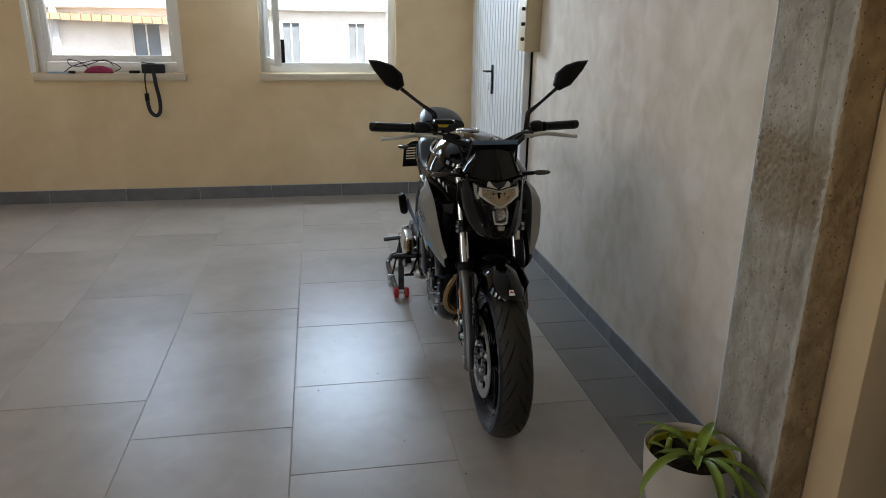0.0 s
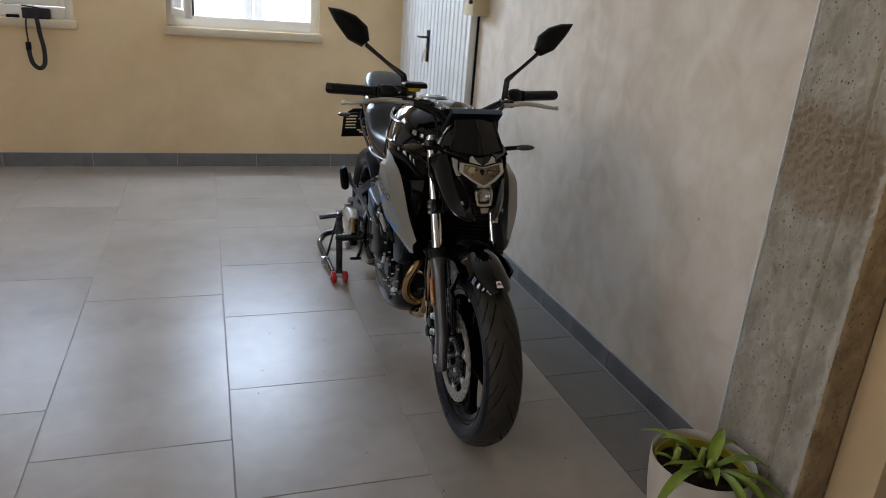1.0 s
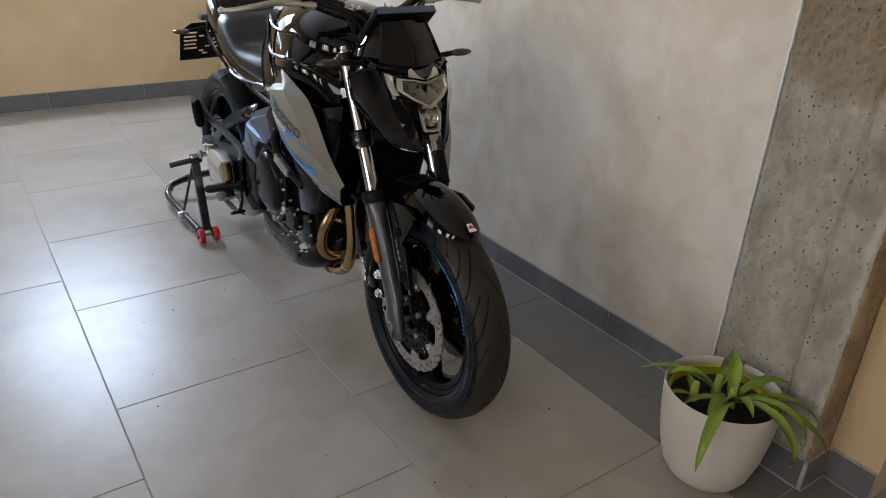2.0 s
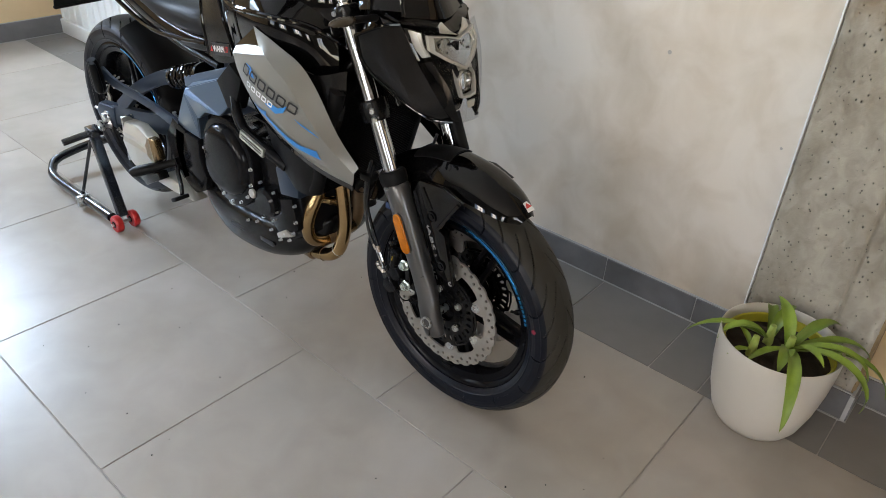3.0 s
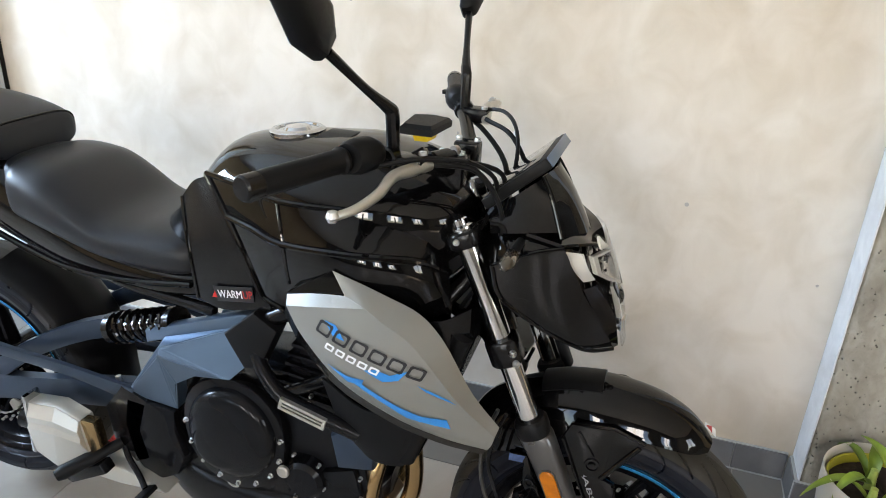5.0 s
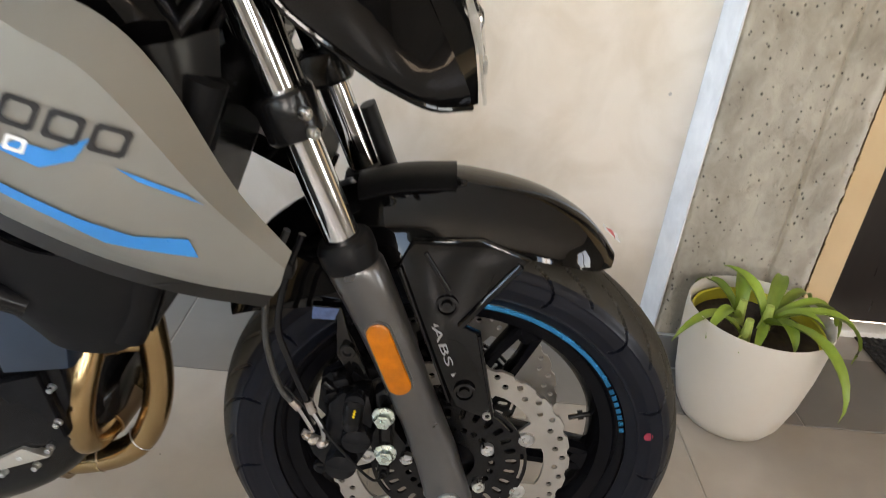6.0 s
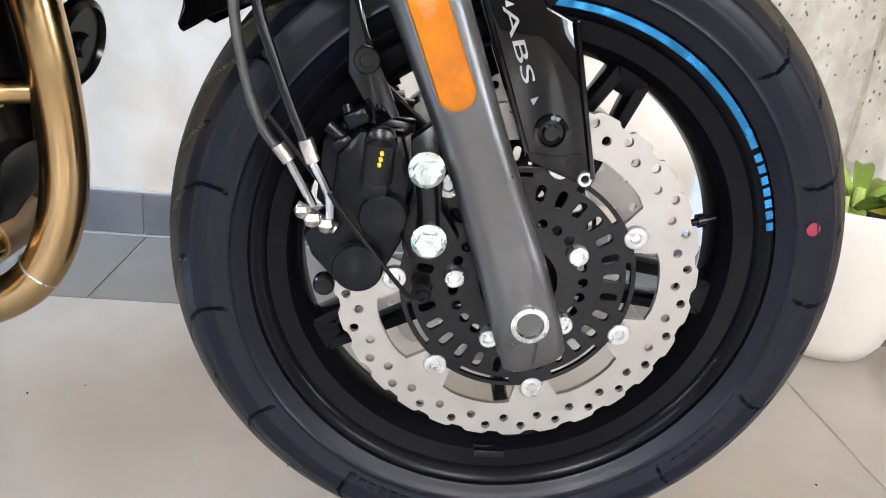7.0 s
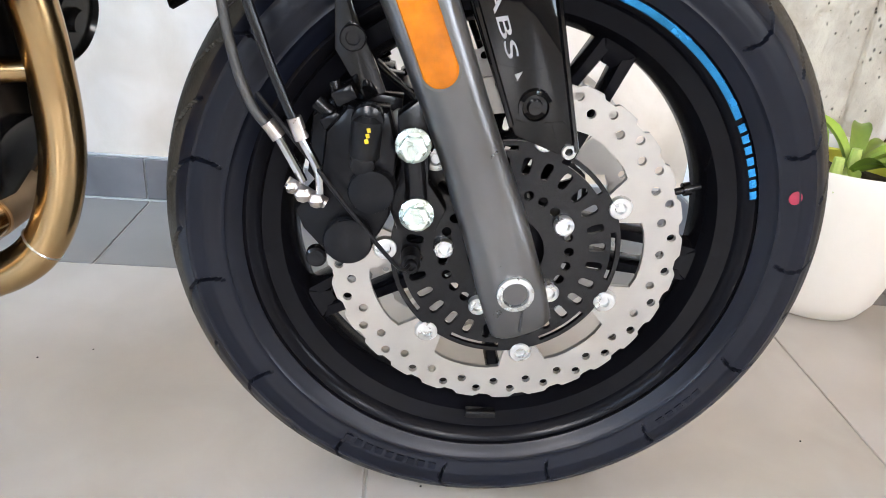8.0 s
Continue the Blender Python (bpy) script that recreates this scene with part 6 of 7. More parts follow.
# ---- handlebar and controls ----
hb = new("handlebar")
hb.parent = bike
hb["label"] = "black tapered handlebar with grips, levers and mirrors"
part("bar", tube([(-0.43, 0.482, 1.104), (-0.24, 0.418, 1.104), (-0.16, 0.375, 1.088), (-0.07, 0.338, 1.058), (0, 0.335, 1.055), (0.07, 0.338, 1.058), (0.16, 0.375, 1.088), (0.24, 0.418, 1.104), (0.43, 0.482, 1.104)], 0.0115, 14, 5, radii=[0.011, 0.011, 0.012, 0.014, 0.014, 0.014, 0.012, 0.011, 0.011]), BLACK_SATIN, hb)
for side in (-1, 1):
    S = lambda x, y, z: (side * x, y, z)  # noqa: E731
    g = part("grip", tube([S(0.268, 0.427, 1.113), S(0.275, 0.43, 1.113), S(0.28, 0.432, 1.113), S(0.405, 0.474, 1.113), S(0.41, 0.476, 1.113)], 0.0175, 20, radii=[0.0175, 0.0205, 0.0175, 0.0175, 0.0165]), BLACK_PLASTIC, hb, "black rubber grip")
    part("bar_end", rod(S(0.410, 0.476, 1.113), S(0.438, 0.485, 1.113), 0.0175, bevel=0.003, segs=20), BLACK_SATIN, g)
    part("switch_pod", loft([[Vector(S(x, 0.417 + 0.33 * (x - 0.24), 1.113)) + Vector((0, math.cos(a), math.sin(a))) * r for a in [2 * math.pi * i / 14 for i in range(14)]] for x, r in ((0.205, 0.014), (0.212, 0.022), (0.225, 0.027), (0.25, 0.027), (0.262, 0.022))]), BLACK_PLASTIC, hb, "black switch housing")
    part("switch", moved(box(-0.006, 0.006, -0.005, 0.005, -0.004, 0.004, 0.001), Matrix.Translation(S(0.238, 0.443, 1.121))), RED if side < 0 else BLACK_SATIN, hb)
    part("lever_clamp", join(rod(S(0.185, 0.385, 1.098), S(0.205, 0.392, 1.10), 0.020, bevel=0.003), box(*sorted((side * 0.165, side * 0.205)), 0.335, 0.385, 1.082, 1.108, 0.004)), BLACK_SATIN, hb)
    part("lever", tube([S(0.165, 0.335, 1.09), S(0.21, 0.345, 1.094), S(0.26, 0.356, 1.096), S(0.32, 0.352, 1.090), S(0.365, 0.362, 1.083), S(0.392, 0.378, 1.079)], 0.008, 12, 5, radii=[0.009, 0.010, 0.0085, 0.0075, 0.0065, 0.006]), LEVER, hb, "bare alloy lever")
    part("lever_ball", moved(turned([(0.001, -0.0095), (0.0065, -0.007), (0.0095, 0), (0.0065, 0.007), (0.001, 0.0095)], 18), Matrix.Translation(S(0.396, 0.382, 1.079))), STEEL, hb)
    m = new("mirror")
    m.parent = hb
    m["label"] = "black pointed rear-view mirror on a thin stem"
    part("stem", tube([S(0.185, 0.385, 1.10), S(0.19, 0.386, 1.165), S(0.197, 0.39, 1.178), S(0.245, 0.405, 1.212), S(0.318, 0.425, 1.268)], 0.007, 10, 3, radii=[0.0105, 0.0105, 0.010, 0.0065, 0.0075]), BLACK_SATIN, m)
    shape = [(0.303, 1.280), (0.312, 1.325), (0.352, 1.358), (0.400, 1.374), (0.446, 1.378), (0.424, 1.338), (0.378, 1.280), (0.330, 1.257)]
    cx, cz = sum(p[0] for p in shape) / 8, sum(p[1] for p in shape) / 8
    part("housing", loft([[S(cx + (x - cx) * q, 0.428 + d, cz + (z - cz) * q) for x, z in shape] for q, d in ((0.55, -0.020), (0.85, -0.014), (0.98, -0.002), (1.0, 0.010), (0.96, 0.014))]), BLACK_PLASTIC, m, "black mirror housing", 40)
    part("glass", loft([[S(cx + (x - cx) * 0.93, 0.428 + d, cz + (z - cz) * 0.93) for x, z in shape] for d in (0.0142, 0.0158)]), CHROME, m, "mirror glass")
    part("bar_clamp", box(*sorted((side * 0.03, side * 0.065)), 0.312, 0.358, 1.02, 1.078, 0.005), BLACK_SATIN, hb)
    part("clutch_cable" if side > 0 else "brake_line", tube([S(0.165, 0.335, 1.092), S(0.12, 0.27, 1.075), S(0.10, 0.23, 1.00), S(0.07, 0.25, 0.90), S(0.06, 0.30, 0.80)], 0.0045, 8, 6), BLACK_PLASTIC, hb)
part("throttle_cable", tube([(-0.215, 0.40, 1.10), (-0.16, 0.32, 1.10), (-0.08, 0.24, 1.065), (-0.05, 0.26, 0.98), (-0.03, 0.35, 0.92)], 0.0042, 8, 6), BLACK_PLASTIC, hb)
part("wiring", tube([(0.215, 0.41, 1.098), (0.15, 0.33, 1.07), (0.08, 0.27, 1.03), (0.02, 0.26, 0.98)], 0.005, 8, 6), BLACK_PLASTIC, hb)
part("ignition_lock", rod((0, 0.30, 0.995), (0, 0.312, 1.03), 0.020, bevel=0.003), CHROME, hb)
res = part("brake_reservoir", moved(loft([[(x * q, y * q, z) for x, y in ((-0.034, -0.02), (0.030, -0.026), (0.036, 0.0), (0.028, 0.026), (-0.034, 0.02))] for q, z in ((0.5, -0.006), (0.62, 0.006))]), Matrix.Translation((-0.162, 0.345, 1.135))), YELLOW, hb, "yellow brake fluid in a clear reservoir")
part("reservoir_cap", moved(loft([[(x * q, y * q, z) for x, y in ((-0.036, -0.022), (0.032, -0.028), (0.04, 0.0), (0.030, 0.028), (-0.036, 0.022))] for q, z in ((0.95, 0.0065), (1.12, 0.009), (1.12, 0.018), (0.95, 0.023))]), Matrix.Translation((-0.162, 0.345, 1.135))), BLACK_PLASTIC, res, "black reservoir lid")
part("reservoir_stay", rod((-0.162, 0.345, 1.112), (-0.172, 0.365, 1.10), 0.006), BLACK_SATIN, hb)
part("cable_guide", loft([leg_ring(z, 0.010, 0.018, 0.108, -0.034) for z in (0.628, 0.632, 0.712, 0.716)]), BLACK_PLASTIC, bike, "black guide plate beside the fork tube")

# small fittings round the handlebar
for side in (-1, 1):
    for dy in (-0.017, 0.017):
        part("clamp_screw", capbolt((side * 0.0475, 0.335 + dy, 1.078), 0.0055, 0.007, (0, 0, 1)), STEEL, hb)
    part("pinch_bolt", capbolt((side * 0.130, fork_y(0.957) + 0.006, 0.957), 0.0055, 0.007, (side, 0, 0)), STEEL, upper_yoke)
    part("lever_pivot", capbolt((side * 0.176, 0.342, 1.108), 0.0062, 0.005, (0, 0, 1)), STEEL, hb)
    part("perch_bolt", capbolt((side * 0.195, 0.368, 1.100), 0.0045, 0.006, (0, -1, 0)), STEEL, hb)
part("stem_nut", moved(turned([(0.019, 0), (0.019, 0.008), (0.014, 0.011), (0.004, 0.011)], 6), Matrix.Translation((0, fork_y(0.985) + 0.03, 0.985))), CHROME, upper_yoke, "bright steering stem nut")
part("master_cylinder", join(rod((-0.150, 0.338, 1.094), (-0.108, 0.322, 1.092), 0.0125, bevel=0.003), rod((-0.108, 0.322, 1.092), (-0.094, 0.317, 1.091), 0.008, bevel=0.002)), BLACK_SATIN, hb, "black brake master cylinder")
part("hose_union", rod((-0.096, 0.318, 1.097), (-0.088, 0.315, 1.097), 0.0085, segs=12), BANJO, hb, "bare steel hose union")
part("cable_loop", tube([(-0.225, 0.392, 1.098), (-0.20, 0.335, 1.108), (-0.15, 0.275, 1.098), (-0.095, 0.245, 1.055), (-0.062, 0.262, 0.985), (-0.05, 0.30, 0.91)], 0.0038, 8, 6), BLACK_PLASTIC, hb, "black control cable")
part("cable_loop", tube([(0.205, 0.378, 1.096), (0.16, 0.30, 1.112), (0.09, 0.255, 1.085), (0.04, 0.25, 1.01), (0.03, 0.29, 0.93)], 0.0038, 8, 6), BLACK_PLASTIC, hb, "black control cable")
for x, y, z in ((-0.152, 0.278, 1.099), (0.10, 0.26, 1.088)):
    part("cable_tie", moved(turned([(0.0052, -0.0018), (0.0058, 0.0), (0.0052, 0.0018)], 12), Matrix.Translation((x, y, z)) @ Matrix.Rotation(radians(70), 4, "Y")), WHITE_INK if x > 0 else BLACK_SATIN, hb)

# ---- engine, frame, radiator, exhaust ----
eng = new("engine")
eng.parent = bike
eng["label"] = "black parallel-twin engine with many small bolts"
part("crankcase", slab([(0.44, 0.34), (0.52, 0.285), (0.66, 0.262), (0.84, 0.275), (0.92, 0.34), (0.92, 0.47), (0.84, 0.54), (0.62, 0.56), (0.46, 0.52)], -0.135, 0.135, bevel=0.012), ENGINE, eng, "black cast crankcase")
cyl = part("cylinder_block", slab([(0.45, 0.51), (0.64, 0.54), (0.60, 0.72), (0.55, 0.78), (0.42, 0.74), (0.40, 0.66)], -0.125, 0.125, bevel=0.010), ENGINE, eng)
for i in range(7):
    z = 0.56 + 0.022 * i
    part("cooling_fin", slab([(0.438 - 0.006 * i, z), (0.645 - 0.008 * i, z + 0.02), (0.645 - 0.008 * i, z + 0.026), (0.438 - 0.006 * i, z + 0.006)], -0.134, 0.134), ENGINE, cyl)
cc = Vector((-0.158, 0.730, 0.478))


def cover(profile, at, name, squash=1.0, label=""):
    bm = lathe(profile, 44)
    return part(name, moved(bm, Matrix.Translation(at) @ Matrix.Diagonal((-1, squash, 1, 1))), ENGINE, eng, label, 30)


part("clutch_flange", slab([(cc.y + 0.118 * math.cos(t) * (1.0 if math.sin(t) > -0.3 else 1.05), cc.z + 0.125 * math.sin(t) * (1 if math.sin(t) > 0 else 1.14)) for t in [2 * math.pi * i / 26 for i in range(26)]], -0.165, -0.13, bevel=0.005), ENGINE, eng)
cover([(0.108, -0.01), (0.104, 0.014), (0.097, 0.024), (0.090, 0.0275), (0.080, 0.031), (0.055, 0.0345), (0.03, 0.036), (0.01, 0.0365)], cc, "clutch_cover", 0.94, "round black clutch cover")
part("cover_disc", moved(lathe([(0.058, 0.0), (0.056, 0.002), (0.046, 0.004), (0.01, 0.005)], 32), Matrix.Translation((-0.188, 0.752, 0.452)) @ Matrix.Diagonal((-1, 1, 1, 1))), ENGINE, eng)
part("pump_cover", moved(lathe([(0.045, -0.02), (0.043, 0.012), (0.034, 0.020), (0.01, 0.021)], 30), Matrix.Translation((-0.150, 0.575, 0.40)) @ Matrix.Diagonal((-1, 1, 1, 1))), ENGINE, eng)
part("starter_cover", slab([(0.45, 0.36), (0.53, 0.31), (0.58, 0.345), (0.55, 0.42), (0.47, 0.45)], -0.152, -0.12, bevel=0.008), ENGINE, eng)
part("water_joint", slab([(0.425, 0.47), (0.50, 0.455), (0.515, 0.53), (0.46, 0.56), (0.42, 0.53)], -0.165, -0.11, bevel=0.010), ARM_DARK, eng, "blue-grey water joint")
for i in range(9):
    t = radians(176 + i * 23.0)
    part("cover_bolt", hexbolt((-0.164, cc.y + 0.110 * math.cos(t), cc.z + (0.116 if math.sin(t) > 0 else 0.128) * math.sin(t)), 0.0044, 0.008, (-1, 0, 0), 1.3), STEEL, eng)
for y, z in ((0.60, 0.345), (0.555, 0.35), (0.535, 0.385), (0.545, 0.44), (0.60, 0.452), (0.505, 0.33), (0.47, 0.345), (0.455, 0.385), (0.455, 0.435), (0.635, 0.315), (0.68, 0.30), (0.50, 0.60), (0.565, 0.59), (0.585, 0.535), (0.49, 0.315), (0.53, 0.30), (0.57, 0.315)):
    part("case_bolt", hexbolt((-0.150 if z < 0.46 else -0.134, y, z), 0.0037, 0.009, (-1, 0, 0), 1.25), STEEL, eng)
part("oil_window", moved(lathe([(0.017, 0), (0.017, 0.006), (0.012, 0.007), (0.011, 0.003), (0.002, 0.003)], 24), Matrix.Translation((-0.155, 0.742, 0.345)) @ Matrix.Diagonal((-1, 1, 1, 1))), LEVER, eng, "round oil sight glass")
part("plug", moved(lathe([(0.0135, 0), (0.0135, 0.006), (0.011, 0.009), (0.002, 0.009)], 24), Matrix.Translation((-0.168, 0.615, 0.418)) @ Matrix.Diagonal((-1, 1, 1, 1))), LEVER, eng, "bright crank plug")
part("drain_fitting", slab([(0.47, 0.335), (0.535, 0.305), (0.54, 0.318), (0.50, 0.345)], -0.158, -0.145, bevel=0.002), LEVER, eng)
part("coolant_pipe", tube([(-0.160, 0.665, 0.675), (-0.176, 0.640, 0.648), (-0.182, 0.612, 0.618), (-0.182, 0.58, 0.602), (-0.182, 0.50, 0.580), (-0.170, 0.452, 0.556)], 0.0145, 14, 5), ENGINE, eng, "black coolant pipe")
part("pipe_guard", moved(slab([(-0.048, -0.012), (0.048, -0.012), (0.048, 0.012), (-0.048, 0.012)], -0.004, 0.004, [[(-0.042, -0.0055), (0.042, -0.0055), (0.042, 0.0055), (-0.042, 0.0055)]]), Matrix.Translation((-0.198, 0.551, 0.595)) @ Matrix.Rotation(radians(15), 4, "X")), LEVER, eng, "bright slotted guard on the coolant pipe")
part("pipe_guard_bar", moved(box(-0.004, 0.0, -0.043, 0.043, -0.0018, 0.0018), Matrix.Translation((-0.198, 0.551, 0.595)) @ Matrix.Rotation(radians(15), 4, "X")), LEVER, eng)
part("belly_pan", loft_y([(0.43, 0.06, 0.315, 0.375, 3), (0.48, 0.125, 0.248, 0.36, 3.2), (0.58, 0.148, 0.195, 0.35, 3.2), (0.70, 0.152, 0.172, 0.34, 3.4), (0.82, 0.148, 0.175, 0.345, 3.4), (0.92, 0.135, 0.225, 0.39, 3.2), (0.975, 0.09, 0.285, 0.42, 3)], 28), BLACK_SATIN, bike, "black belly pan under the engine", 45)
for y in (0.60, 0.74):
    part("pan_slot", moved(box(-0.003, 0.003, -0.03, 0.03, -0.006, 0.006, 0.002), Matrix.Translation((-0.150, y, 0.262 - 0.05 * (y - 0.6)))), BLACK_INK, bike)

def faceted_cover(side):
    """Outer plate of the frame in flat facets round one ridge, with a back."""
    rim = [(0.985, 0.505, 0.164), (0.880, 0.657, 0.152), (0.690, 0.724, 0.146), (0.640, 0.692, 0.150), (0.716, 0.614, 0.182), (0.800, 0.598, 0.176), (0.852, 0.563, 0.168), (0.862, 0.495, 0.163)]
    bm = bmesh.new()
    v = [bm.verts.new((side * x, y, z)) for y, z, x in rim]
    back = [bm.verts.new((side * 0.130, y, z)) for y, z, x in rim]
    r1, r2 = bm.verts.new((side * 0.181, 0.872, 0.650)), bm.verts.new((side * 0.190, 0.870, 0.637))
    for f in ((v[1], v[2], r1), (v[2], v[3], r1), (v[3], v[4], r1), (r1, v[4], r2), (r2, v[4], v[5]), (r2, v[5], v[6]), (r2, v[6], v[7]), (r2, v[7], v[0]), (r2, v[0], r1), (r1, v[0], v[1])):
        bm.faces.new(f)
    for i in range(8):
        bm.faces.new((v[i], v[(i + 1) % 8], back[(i + 1) % 8], back[i]))
    bm.faces.new(back)
    bmesh.ops.recalc_face_normals(bm, faces=bm.faces)
    bmesh.ops.bevel(bm, geom=[e for e in bm.edges if abs(e.verts[0].co.x) > 0.14 and abs(e.verts[1].co.x) > 0.14], offset=0.0022, segments=2, affect="EDGES")
    return bm


fr = new("frame")
fr.parent = bike
fr["label"] = "gunmetal frame covers and black frame tubes"
for side in (-1, 1):
    s = sorted
    part("frame_cover", faceted_cover(side), GUNMETAL, fr, "gunmetal frame side cover with sharp facets", 8)
    part("frame_block", slab([(0.728, 0.708), (0.660, 0.768), (0.612, 0.738), (0.655, 0.645), (0.690, 0.642)], *s((side * 0.130, side * 0.172)), bevel=0.007), BLACK_PLASTIC, fr)
    part("lower_cover", slab([(0.984, 0.503), (0.863, 0.493), (0.868, 0.440), (0.850, 0.380), (0.875, 0.325), (0.945, 0.285), (0.985, 0.345), (1.0, 0.43)], *s((side * 0.135, side * 0.172)), bevel=0.008), ENGINE, fr, "black lower frame cover")
    part("upper_cover", slab([(0.93, 0.66), (0.70, 0.745), (0.60, 0.755), (0.66, 0.70), (0.86, 0.655), (0.93, 0.63)], *s((side * 0.118, side * 0.150)), bevel=0.006), GUNMETAL, fr)
    part("main_tube", tube([(side * 0.05, 0.30, 0.93), (side * 0.13, 0.42, 0.86), (side * 0.145, 0.62, 0.76), (side * 0.125, 0.80, 0.62), (side * 0.11, 0.90, 0.48)], 0.018, 12, 5), BLACK_SATIN, fr)
    part("down_tube", tube([(side * 0.05, 0.29, 0.86), (side * 0.12, 0.38, 0.75), (side * 0.14, 0.50, 0.66), (side * 0.13, 0.62, 0.58)], 0.014, 12, 5), BLACK_SATIN, fr)
    part("seat_tube", tube([(side * 0.12, 0.78, 0.72), (side * 0.12, 1.0, 0.745), (side * 0.11, 1.25, 0.80), (side * 0.09, 1.42, 0.86)], 0.012, 12, 5), BLACK_SATIN, fr)
    part("peg_hanger", slab([(0.93, 0.50), (0.99, 0.525), (1.04, 0.46), (1.03, 0.38), (0.98, 0.33), (0.94, 0.35), (0.955, 0.42)], *s((side * 0.158, side * 0.172)), bevel=0.003), BLACK_SATIN, fr)
    bar([(side * 0.165, 0.965, 0.505), (side * 0.168, 1.12, 0.528), (side * 0.17, 1.31, 0.540), (side * 0.172, 1.395, 0.560)], 0.012, [0.036, 0.026, 0.028, 0.040], "passenger_hanger", ARM_DARK, fr, "gunmetal passenger footrest hanger")
    p = part("passenger_peg", join(tube([(side * 0.186, 1.398, 0.500), (side * 0.192, 1.392, 0.516), (side * 0.204, 1.376, 0.590), (side * 0.209, 1.370, 0.614)], 0.014, 14, 3, radii=[0.014, 0.020, 0.019, 0.012]), tube([(side * 0.200, 1.372, 0.506), (side * 0.206, 1.366, 0.522), (side * 0.217, 1.352, 0.592), (side * 0.221, 1.347, 0.610)], 0.012, 12, 3, radii=[0.009, 0.013, 0.012, 0.008])), BLACK_PLASTIC, fr, "folded black passenger footrest")
    part("rider_peg", join(rod((side * 0.172, 1.01, 0.375), (side * 0.20, 1.03, 0.367), 0.012), tube([(side * 0.20, 1.03, 0.367), (side * 0.215, 1.04, 0.364), (side * 0.272, 1.08, 0.350), (side * 0.282, 1.088, 0.346)], 0.014, 12, radii=[0.012, 0.0155, 0.0165, 0.012])), BLACK_PLASTIC, fr, "black rubber rider footrest")
part("brake_pedal", tube([(-0.172, 1.005, 0.365), (-0.185, 0.985, 0.348), (-0.20, 0.95, 0.325), (-0.215, 0.925, 0.310)], 0.0065, 10, 4), BLACK_SATIN, fr)
part("pedal_pad", moved(box(-0.024, 0.024, -0.014, 0.014, -0.006, 0.006, 0.003), Matrix.Translation((-0.226, 0.917, 0.307)) @ Matrix.Rotation(radians(-25), 4, "X")), BLACK_PLASTIC, fr, "ribbed pedal pad")
part("rear_master_cylinder", join(rod((-0.150, 0.99, 0.40), (-0.150, 1.01, 0.50), 0.012, bevel=0.003), rod((-0.150, 1.01, 0.50), (-0.150, 1.015, 0.53), 0.006)), STEEL, fr)

rad = new("radiator")
rad.parent = bike
rad["label"] = "black finned radiator between black side covers"
a, b = Vector((0, 0.364, 0.517)), Vector((0, 0.268, 0.80))
way = (b - a).normalized()
nrm = Vector((0, way.z, -way.y))
part("core", loft([[a + nrm * u + Vector((x, 0, 0)) for x, u in ((-0.150, -0.018), (0.150, -0.018), (0.150, 0.018), (-0.150, 0.018))], [b + nrm * u + Vector((x, 0, 0)) for x, u in ((-0.150, -0.018), (0.150, -0.018), (0.150, 0.018), (-0.150, 0.018))]]), BLACK_SATIN, rad)
fins = []
for i in range(46):
    c = a.lerp(b, 0.02 + 0.96 * i / 45)
    fins.append(loft([[c + way * t + nrm * u + Vector((x, 0, 0)) for t, u in ((-0.0011, -0.021), (0.0011, -0.021), (0.0011, 0.021), (-0.0011, 0.021))] for x in (-0.140, 0.140)]))
tagged(part("fin_pack", join(*fins), BLACK_SATIN, rad, "dark radiator fins"), kind="stuff")
for side in (-1, 1):
    part("end_tank", tube([a + Vector((side * 0.152, 0, 0)), b + Vector((side * 0.152, 0, 0))], 0.020, 12), BLACK_PLASTIC, rad)
    part("side_cover", skin([[(side * 0.150, 0.300, 0.66), (side * 0.172, 0.345, 0.63), (side * 0.185, 0.43, 0.625), (side * 0.180, 0.52, 0.67)], [(side * 0.150, 0.325, 0.57), (side * 0.176, 0.36, 0.56), (side * 0.178, 0.43, 0.555), (side * 0.172, 0.49, 0.575)], [(side * 0.148, 0.352, 0.508), (side * 0.168, 0.372, 0.504), (side * 0.168, 0.42, 0.502), (side * 0.160, 0.46, 0.515)]], 0.004, 4), BLACK_PLASTIC, rad, "black radiator side cover", 60)
    part("inner_cover", skin([[(side * 0.13, 0.262, 0.84), (side * 0.172, 0.30, 0.83), (side * 0.18, 0.36, 0.82)], [(side * 0.14, 0.262, 0.75), (side * 0.172, 0.285, 0.73), (side * 0.18, 0.34, 0.71)], [(side * 0.145, 0.29, 0.67), (side * 0.165, 0.31, 0.645), (side * 0.175, 0.35, 0.63)]], 0.004, 4), BLACK_SATIN, rad, "", 60)
part("horn", moved(turned([(0.038, -0.008), (0.042, -0.004), (0.042, 0.004), (0.036, 0.008), (0.034, 0.003), (0.012, 0.003), (0.010, 0.010), (0.002, 0.010)], 32), Matrix.Translation((0.06, 0.409, 0.454)) @ Vector((-0.11, -0.95, -0.23)).to_track_quat("Z", "Y").to_matrix().to_4x4()), BLACK_SATIN, bike, "round black horn")

